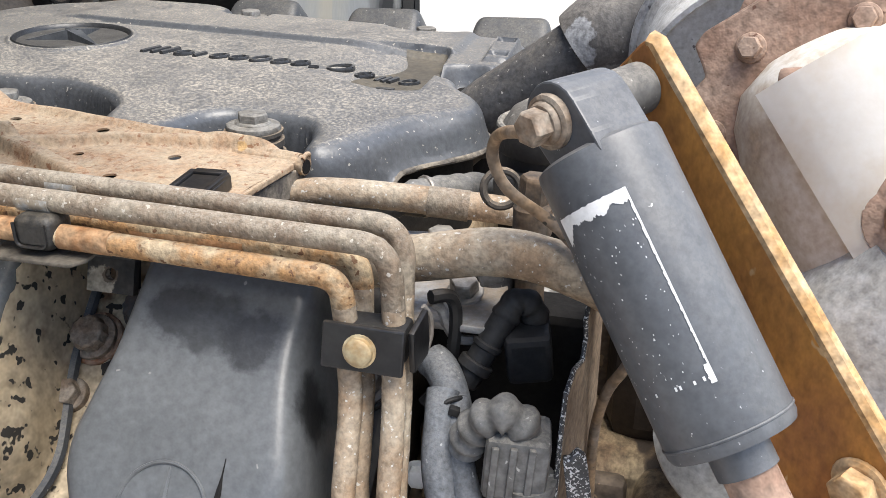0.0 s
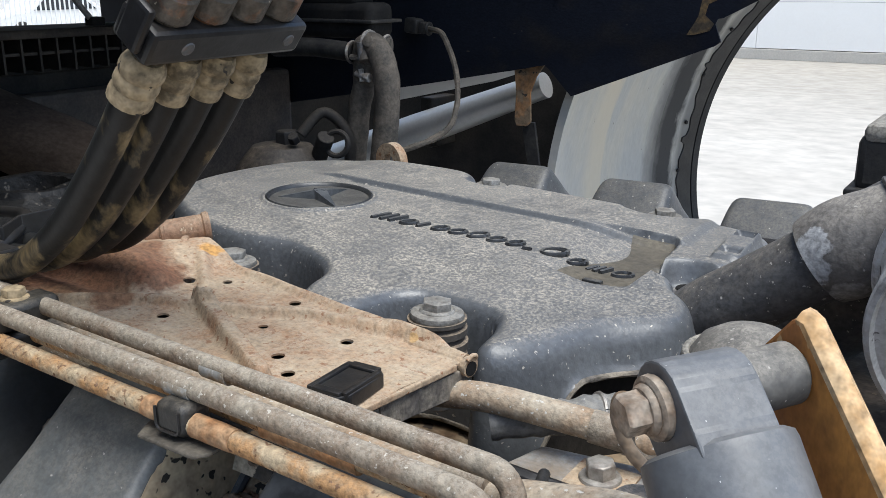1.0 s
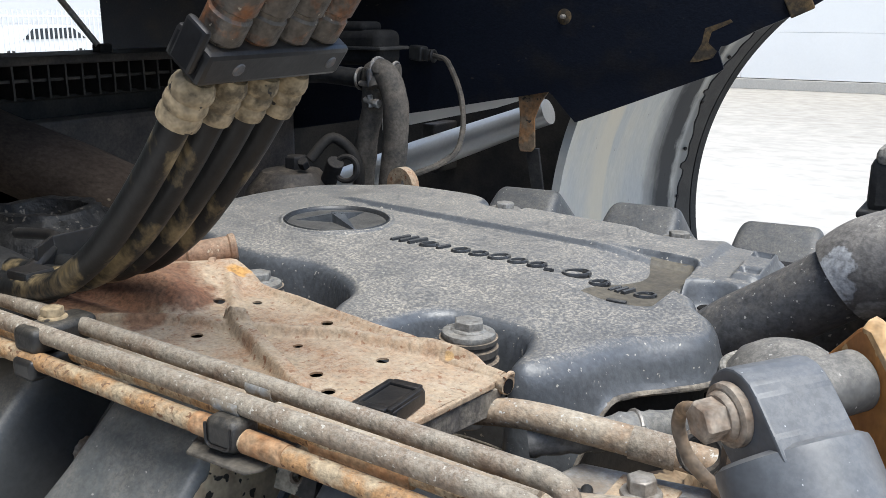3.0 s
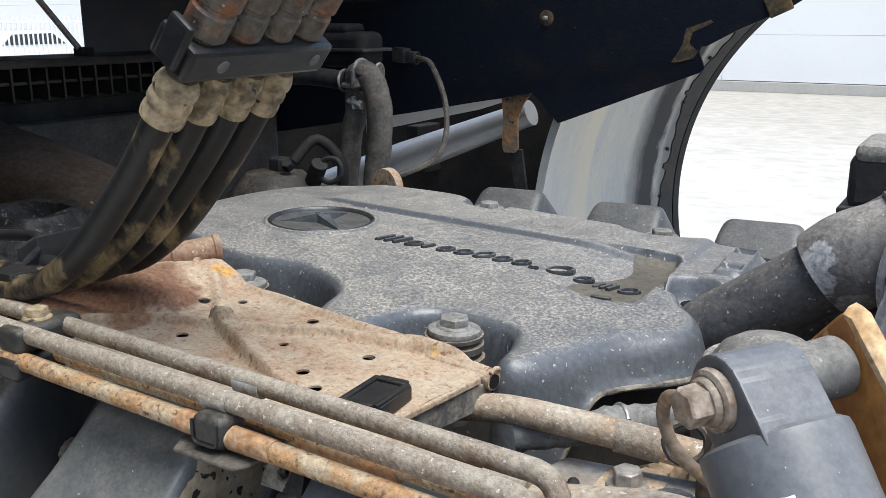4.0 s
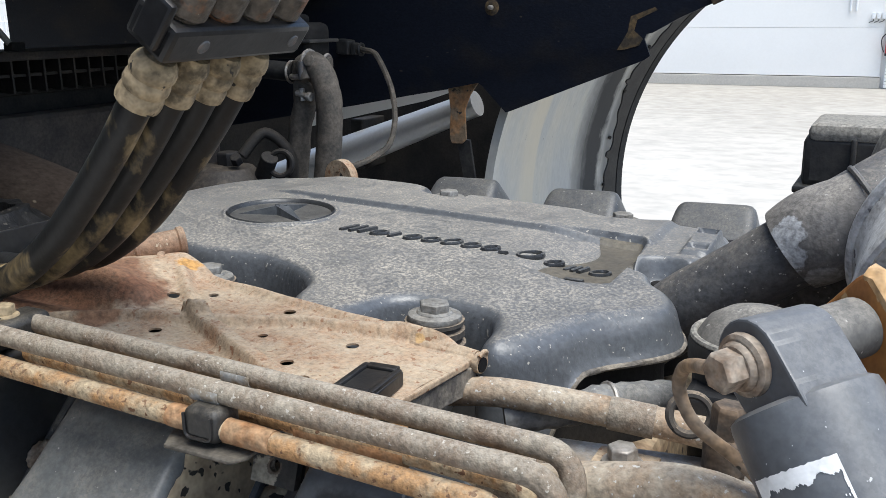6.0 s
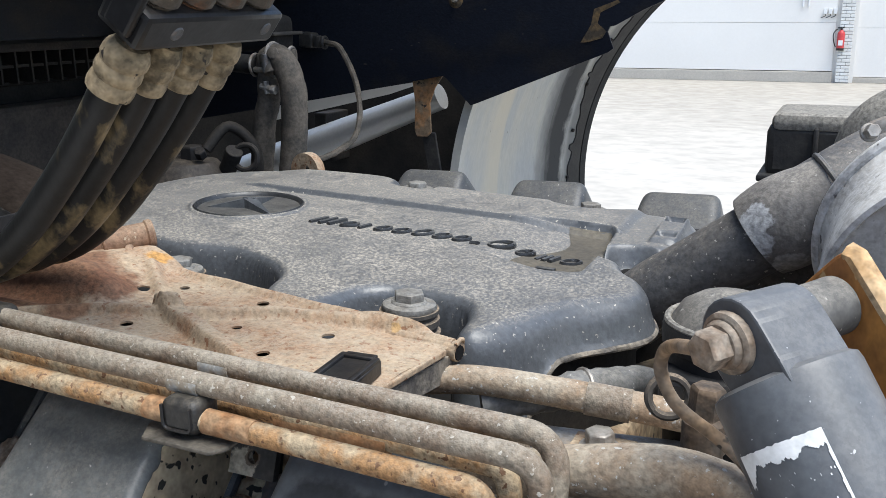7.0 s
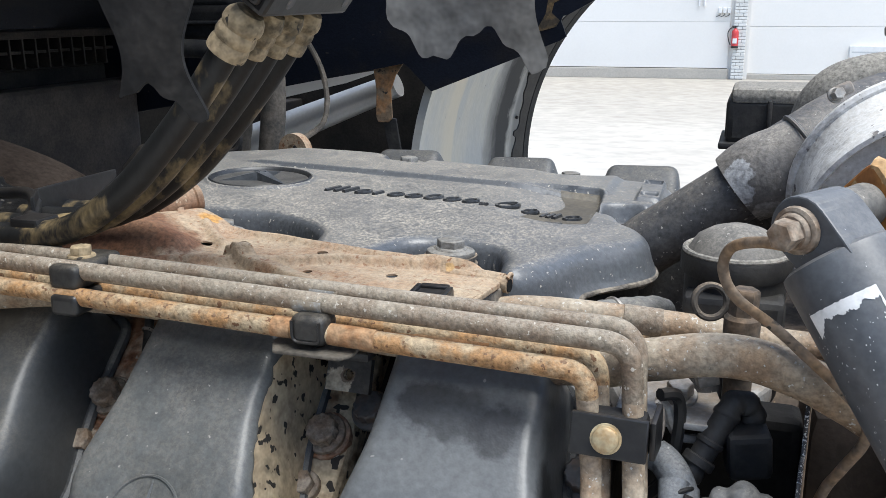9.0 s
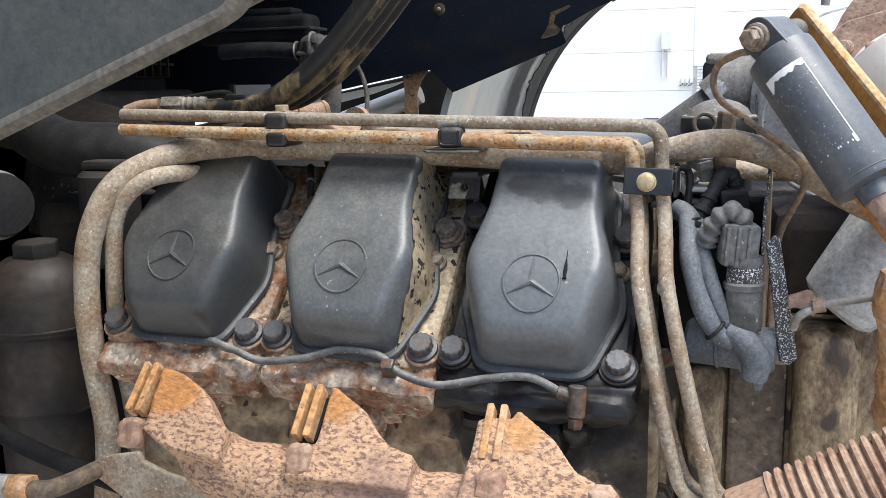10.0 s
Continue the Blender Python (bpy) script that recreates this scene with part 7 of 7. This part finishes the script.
part("plug_body", block((0.023, 0.020, 0.027), pose(-0.0545, 0.378, 1.4155, 6, -6, 12), 0.0035), rubber_m, se, "blue-black square plug")
part("grey_cable", tube(curve([(-0.1005, 0.364, 1.4125), (-0.0945, 0.360, 1.4105), (-0.088, 0.352, 1.405), (-0.083, 0.345, 1.394)]), 0.0088, 14), sleeve_m, se)
part("cable_tie", merge(ring((-0.0865, 0.342, 1.4015), (0.55, -0.6, -0.6), 0.0092, 0.0013, 16), block((0.005, 0.004, 0.004), pose(-0.0815, 0.334, 1.4055, 0, 20, 10), 0.0006)), rubber_m, se)
part("tube_barrel", rod((-0.0825, 0.425, 1.395), (-0.0825, 0.425, 1.452), 0.0125, 24, 0.002), duct_m, se, "dirty dark barrel")
part("bright_bracket", tube(curve([(-0.101, 0.366, 1.4435), (-0.097, 0.370, 1.438), (-0.0945, 0.372, 1.428), (-0.090, 0.375, 1.4195), (-0.080, 0.380, 1.417)]), 0.0026, 8), alu_m, se, "curved bright bracket edge")
part("screw", hexbolt((-0.092, 0.40, 1.432), (0, -0.3, 1), 0.0075, 0.008, washer=0.010), bolt_m, se)
part("bracket_sheet", slab([(-0.125, 0.37), (-0.072, 0.37), (-0.068, 0.395), (-0.075, 0.43), (-0.125, 0.43)], 0.004, Matrix.Translation((0, 0, 1.426)), 0.001), alu_m, se)
part("white_clip", block((0.012, 0.008, 0.007), pose(-0.078, 0.395, 1.446, 0, -15, 20), 0.0012), alu_m, se)
part("base_bolt", hexbolt((-0.106, 0.36, 1.345), (0, -1, 0), 0.006, 0.006, washer=0.008), label_m, se)
# Added black slab that paints the deep shade behind the sensors.
part("shade_backing", span((-0.115, 0.41, 1.27), (-0.025, 0.44, 1.42), 0.006), black_m, se)
st = thing("guard_strip", (-0.02, 0.345, 1.28), "black steel guard strip speckled with white on a brown plate", "guard strip")
gm = axes((-0.0325, 0.331, 0), (0.10, 1, 0), (0, 0, 1)) @ Matrix.Translation((-0.331, 0, 0))
part("side_plate", slab([(0.336, 1.422), (0.352, 1.425), (0.372, 1.418), (0.378, 1.428), (0.374, 1.440), (0.384, 1.452), (0.40, 1.455), (0.415, 1.45), (0.425, 1.295), (0.331, 1.295), (0.326, 1.37)], 0.0022, gm, 0.0006), sideplate_m, st, "brown dusty side plate")
part("bright_rim", tube([gm @ Vector((y, z, 0.0008)) for y, z in ((0.415, 1.4505), (0.40, 1.4555), (0.384, 1.4522), (0.3735, 1.440), (0.3775, 1.428), (0.372, 1.4182), (0.352, 1.4252), (0.336, 1.4222), (0.330, 1.40), (0.3262, 1.37))], 0.0012, 6), strip_m, st, "worn bright edge")
ms = axes((-0.0275, 0.331, 1.394), (0.155, -0.02, -0.985), (0.95, 0.2, 0.1))
part("strip", slab([(0.0, 0.000), (-0.004, 0.004), (0.0, 0.0075), (0.050, 0.0085), (0.096, 0.0095), (0.100, 0.002), (0.097, -0.004), (0.0, -0.003)], 0.005, ms, 0.001), strip_m, st)
part("lower_stay", rod((-0.022, 0.337, 1.302), (-0.006, 0.337, 1.302), 0.010, 20, 0.002), alu_m, st, "pale round stay")

# ---- exhaust manifold and bellows ----
ma = thing("exhaust_manifold", (-0.3, 0.21, 1.18), "flaking rusty exhaust manifold with clamped flanges", "exhaust manifold")
log = tube(curve([(-0.486, 0.232, 1.228), (-0.481, 0.225, 1.224), (-0.470, 0.217, 1.218), (-0.450, 0.209, 1.211), (-0.41, 0.203, 1.207), (-0.34, 0.199, 1.203), (-0.25, 0.198, 1.201), (-0.17, 0.197, 1.198), (-0.10, 0.196, 1.196), (-0.02, 0.20, 1.215)], 8), lambda t: 0.0285 * min(1.0, 0.62 + 4.5 * t) + 0.0012 * math.sin(t * 40), 26, wobble=0.06)
# Each port: the foot of its clamp, the step between its fins, and the outline of the arm beside them.
PORTS = (
    (Vector((-0.5282, 0.204, 1.2509)), 0.0093, [(0.0145, 0.042), (0.036, 0.037), (0.0605, 0.0242), (0.071, 0.013), (0.080, 0.002), (0.094, -0.008), (0.094, -0.035), (0.048, -0.030), (0.020, -0.016)]),
    (Vector((-0.3776, 0.204, 1.2436)), 0.0100, [(0.0185, 0.0446), (0.0225, 0.0440), (0.0534, 0.0249), (0.067, 0.009), (0.079, -0.001), (0.100, -0.007), (0.100, -0.035), (0.0, -0.035), (0.0195, -0.0027)]),
    (Vector((-0.2264, 0.204, 1.2402)), 0.0105, [(0.0190, 0.0411), (0.0225, 0.0405), (0.0512, 0.0199), (0.0685, -0.0024), (0.085, -0.010), (0.085, -0.035), (-0.014, -0.035), (-0.0095, 0.0044), (-0.0088, 0.030), (-0.004, 0.033), (0.018, 0.033)]),
)
UP = Vector((0, 0.731, 0.682))
for foot, step, outline in PORTS:
    merge(log, slab(outline, 0.024, axes(foot - UP.cross(Vector((-1, 0, 0))) * 0.012, (1, 0, 0), UP)))
lg = part("log", log, manifold_m, ma)
md = lg.modifiers.new("cast", "REMESH")
md.mode, md.voxel_size, md.use_smooth_shade = "VOXEL", 0.0024, True
md = lg.modifiers.new("round", "SMOOTH")
md.factor, md.iterations = 0.5, 2
for foot, step, outline in PORTS:
    for dx, wide in ((0.0, 0.0030), (step, 0.0030)):
        part("clamp_fin", slab([(-wide, -0.004), (wide, -0.004), (wide, 0.039), (wide * 0.4, 0.0415), (-wide, 0.0405)], 0.014, axes(foot + Vector((dx, 0.002, 0.002)), (1, 0, 0), UP), 0.0010), flange_m, ma)
    # Black fill paints the shade between the two fins.
    part("fin_gap_shade", slab([(-0.003, 0.0), (step + 0.005, 0.0), (step + 0.006, 0.038), (-0.003, 0.038)], 0.008, axes(foot + Vector((0.0, 0.004, -0.004)), (1, 0, 0), UP), 0.001), black_m, ma, "black slab painting the shade between the fins")
    part("clamp_nut", rough_block((0.0205, 0.016, 0.024), axes(foot + Vector((0.010, -0.020, -0.007)), (1, 0, 0), (0, 1, -0.55)), 0.004, 0.0024, 120.0, 5), bellows_m, ma, "rusted clamp nut")
part("sensor_boss", merge(rod((-0.135, 0.176, 1.222), (-0.135, 0.170, 1.238), 0.012), hexbolt((-0.135, 0.170, 1.238), (0, -0.3, 1), 0.010, 0.008)), bellows_m, ma)
be = thing("exhaust_bellows", (0.02, 0.2, 1.2), "rusty corrugated exhaust bellows", "bellows")
prof = []
for k in range(14):
    prof += [(0.027, 0.0075 * k), (0.032, 0.0075 * k + 0.0022), (0.032, 0.0075 * k + 0.0045), (0.027, 0.0075 * k + 0.0068)]
part("bellows", lathe((-0.018, 0.208, 1.222), (0.88, 0.02, 0.47), prof, 36), bellows_m, be)
part("collar", rod((-0.045, 0.207, 1.209), (-0.015, 0.208, 1.225), 0.029, 30, 0.003), bellows_m, be)
part("tailpipe", tube(curve([(0.07, 0.21, 1.268), (0.12, 0.212, 1.285), (0.2, 0.22, 1.29)]), 0.028, 26), bellows_m, be)

# ---- left end ----
of = thing("oil_filter", (-0.765, 0.37, 1.1), "brown-black oil filter housing with a hexagon cap", "oil filter")
part("housing", lathe((-0.765, 0.375, 1.08), (0, 0, 1), [(0.050, 0), (0.053, 0.01), (0.053, 0.10), (0.0585, 0.106), (0.0585, 0.186), (0.063, 0.19), (0.063, 0.206), (0.060, 0.212), (0.058, 0.232), (0.048, 0.255), (0.030, 0.266)], 40), oily_m, of)
part("cap", hexbolt((-0.765, 0.375, 1.345), (0, 0, 1), 0.0245, 0.018), dark_m, of)
part("rib", ring((-0.765, 0.375, 1.275), (0, 0, 1), 0.0632, 0.0016, 40), oily_m, of)
pu = thing("pulley", (-0.80, 0.38, 1.40), "bright worn belt pulley at the front end", "pulley")
part("rim", lathe((-0.815, 0.37, 1.40), (0.9, -0.35, 0.1), [(0.01, 0), (0.032, 0.002), (0.034, 0.008), (0.028, 0.014), (0.028, 0.022), (0.034, 0.028), (0.032, 0.034), (0.01, 0.036)], 36), dark_m, pu)
part("worn_flank", ring((-0.80, 0.364, 1.402), (0.9, -0.35, 0.1), 0.0335, 0.0042, 36), bolt_m, pu, "bright worn flank")
ds = thing("dark_housing", (-0.74, 0.52, 1.2), "dark grimy front housing of the engine", "housing")
part("body", span((-0.84, 0.45, 1.1), (-0.66, 0.62, 1.40), 0.03), dark_m, ds)
part("cap", rod((-0.70, 0.42, 1.33), (-0.70, 0.42, 1.435), 0.032, 26, 0.006), dark_m, ds)
part("cap_lever", span((-0.72, 0.40, 1.435), (-0.675, 0.43, 1.446), 0.004), dark_m, ds)
part("hose", tube(curve([(-0.86, 0.50, 1.47), (-0.78, 0.46, 1.455), (-0.70, 0.46, 1.45), (-0.64, 0.47, 1.43)]), 0.032, 18), rubber_m, ds)
lb2 = thing("pipe_bracket", (-0.57, 0.25, 1.16), "dirty steel bracket holding the coolant pipe", "bracket")
part("plate", slab([(-0.616, 1.178), (-0.605, 1.186), (-0.5646, 1.1945), (-0.560, 1.186), (-0.536, 1.177), (-0.50, 1.170), (-0.46, 1.160), (-0.46, 1.10), (-0.55, 1.125), (-0.600, 1.158), (-0.614, 1.166)], 0.006, Matrix.Translation((0, 0.256, 0)) @ pose(0, 0, 0, 90, 0, 0), 0.0015), water_m, lb2)
dp = thing("low_hose", (-0.75, 0.27, 1.17), "dark grimy hose low beside the oil filter", "hose")
part("hose", tube(curve([(-0.92, 0.30, 1.235), (-0.80, 0.28, 1.205), (-0.70, 0.27, 1.175), (-0.60, 0.27, 1.15)]), 0.009, 14), black_m, dp)
lp = thing("low_pipe", (-0.65, 0.2, 1.17), "bright union on a rusty low pipe", "pipe")
part("pipe", tube(curve([(-0.90, 0.2, 1.158), (-0.75, 0.2, 1.1665), (-0.645, 0.2, 1.172), (-0.622, 0.212, 1.172), (-0.611, 0.257, 1.172)]), 0.0085, 14), post_m, lp)
part("union", rod((-0.70, 0.2, 1.1695), (-0.662, 0.2, 1.1715), 0.0125, 6), alu_m, lp, "bright metal union")
part("nut", rod((-0.661, 0.2, 1.1716), (-0.640, 0.2, 1.1728), 0.0135, 6), flange_m, lp)

# Leak-off line that runs along the heads.
lo_pts = [deck(-0.50, -0.018, 0.004), deck(-0.47, -0.028, 0.008), deck(-0.44, -0.036, 0.008), deck(-0.40, -0.030, 0.010), deck(-0.37, -0.020, 0.012), deck(-0.335, -0.022, 0.012), deck(-0.315, -0.034, 0.008), deck(-0.28, -0.042, 0.008), deck(-0.24, -0.034, 0.012), deck(-0.205, -0.030, 0.014), deck(-0.18, -0.038, 0.010)]
lk = thing("leak_off_line", tuple(lo_pts[5]), "thin grimy leak-off line along the cylinder heads", "pipe")
part("tube", tube(curve(lo_pts), 0.0034, 10), cable_m, lk)
part("end_fitting", merge(rod(lo_pts[-1] + Vector((-0.002, 0, 0)), lo_pts[-1] + Vector((0.010, 0, -0.003)), 0.0055), merge(rod(lo_pts[-1] + Vector((0.014, 0, 0.006)), lo_pts[-1] + Vector((0.013, -0.004, -0.018)), 0.0072, 16), hexbolt(lo_pts[-1] + Vector((0.013, -0.004, -0.018)), (0, 0, -1), 0.0060, 0.009))), fitting_m, lk, "dark upright union")
part("bracket", block((0.012, 0.010, 0.018), axes(deck(-0.325, -0.03, 0.006), (1, 0, 0), TILT_V), 0.002), fitting_m, lk)

# ---- gearbox side at the rear ----
gb = thing("gearbox", (0.05, 0.55, 0.9), "grimed cream gearbox casing behind the engine", "gearbox")
part("casing", span((-0.11, 0.44, 0.80), (0.40, 0.90, 1.30), 0.02), gear_m, gb)
part("upper_casing", span((-0.10, 0.52, 1.28), (0.40, 0.92, 1.385), 0.025), pan_m, gb)
# Added dark box that paints a shaded recess.
part("shade_pan", span((-0.02, 0.475, 1.29), (0.40, 0.60, 1.40), 0.02), brown_m, gb)
part("bell_rim", span((-0.125, 0.42, 0.80), (-0.095, 0.95, 1.33), 0.008), gear_m, gb)
part("cast_pocket", span((0.004, 0.40, 1.10), (0.052, 0.46, 1.302), 0.014, 3), gear_m, gb)
part("cast_pocket", span((-0.09, 0.405, 1.02), (-0.055, 0.46, 1.26), 0.012, 3), gear_m, gb)
# Darker slab stands in for shade between the pockets.
part("pocket_shade", span((-0.052, 0.43, 1.0), (0.0, 0.446, 1.30), 0.006), pan_m, gb)
part("rib", span((0.005, 0.425, 0.85), (0.018, 0.45, 1.29), 0.004), gear_m, gb)
part("rib", span((0.045, 0.42, 0.85), (0.058, 0.45, 1.285), 0.004), gear_m, gb)
for z in (1.27, 1.20, 1.13):
    part("bolt", hexbolt((-0.11, 0.42, z), (0, -1, 0), 0.009, 0.010, washer=0.012), fitting_m, gb)
tl = thing("shift_linkage", (0.02, 0.33, 1.34), "small rusty linkage with a bright rod", "linkage")
part("bracket", slab([(-0.013, -0.0055), (0.001, 0.0), (0.0045, -0.002), (0.0095, -0.010), (0.0060, -0.021), (0.001, -0.016), (-0.008, -0.014), (-0.013, -0.016)], 0.006, Matrix.Translation((0.0, 0.315, 1.36)) @ pose(0, 0, 0, 90, 0, 0), 0.0015), drum_m, tl)
part("rod", rod((0.006, 0.309, 1.3485), (0.062, 0.31, 1.360), 0.0030), alu_m, tl, "bright thin rod")
part("rod_nut", hexbolt((0.0045, 0.309, 1.3482), (0.98, 0, 0.2), 0.0060, 0.009), drum_m, tl)
part("hook", tube(curve([(-0.0085, 0.31, 1.329), (-0.0065, 0.308, 1.337), (-0.001, 0.308, 1.343), (0.006, 0.31, 1.3455)]), 0.0034, 10), bolt_m, tl)
part("exhaust_cone", lathe((0.038, 0.43, 1.322), (0.62, -0.05, 0.78), [(0.0, -0.004), (0.030, -0.004), (0.035, 0.0), (0.037, 0.01), (0.052, 0.10), (0.052, 0.16)], 36), cone_m, tl, "pale grey exhaust cone")
part("strut", merge(rough_block((0.026, 0.026, 0.125), pose(0.062, 0.295, 1.318, 0, -3, 0), 0.011, 0.004, 70.0, 8), rough_block((0.032, 0.03, 0.04), pose(0.060, 0.293, 1.362, 0, 4, 0), 0.010, 0.003, 90.0, 5)), flange_m, tl, "lumpy rusty strut")
part("cover", lathe((0.075, 0.46, 1.33), (0.1, -1, 0.3), [(0.034, -0.03), (0.032, 0.0), (0.02, 0.008), (0, 0.010)], 28), alu_m, tl, "pale dirty cover")

# ---- chassis frame under the engine ----
fr = thing("chassis_rail", (-0.4, 0.2, 0.7), "dark grimy chassis rail", "chassis rail", "chassis rails")
part("web", span((-2.2, 0.34, 0.72), (2.2, 0.35, 0.98), 0.002), dark_m, fr)
part("upper_flange", span((-2.2, 0.28, 0.98), (2.2, 0.35, 0.988), 0.002), dark_m, fr)
fr2 = thing("chassis_rail", (-0.4, 1.15, 0.7), "dark grimy chassis rail", "chassis rail", "chassis rails")
part("web", span((-2.2, 1.12, 0.72), (2.2, 1.13, 0.98), 0.002), dark_m, fr2)
part("upper_flange", span((-2.2, 1.12, 0.98), (2.2, 1.19, 0.988), 0.002), dark_m, fr2)
part("crossmember", span((-0.9, 0.352, 0.74), (-0.8, 1.118, 0.86), 0.004), dark_m, fr2)
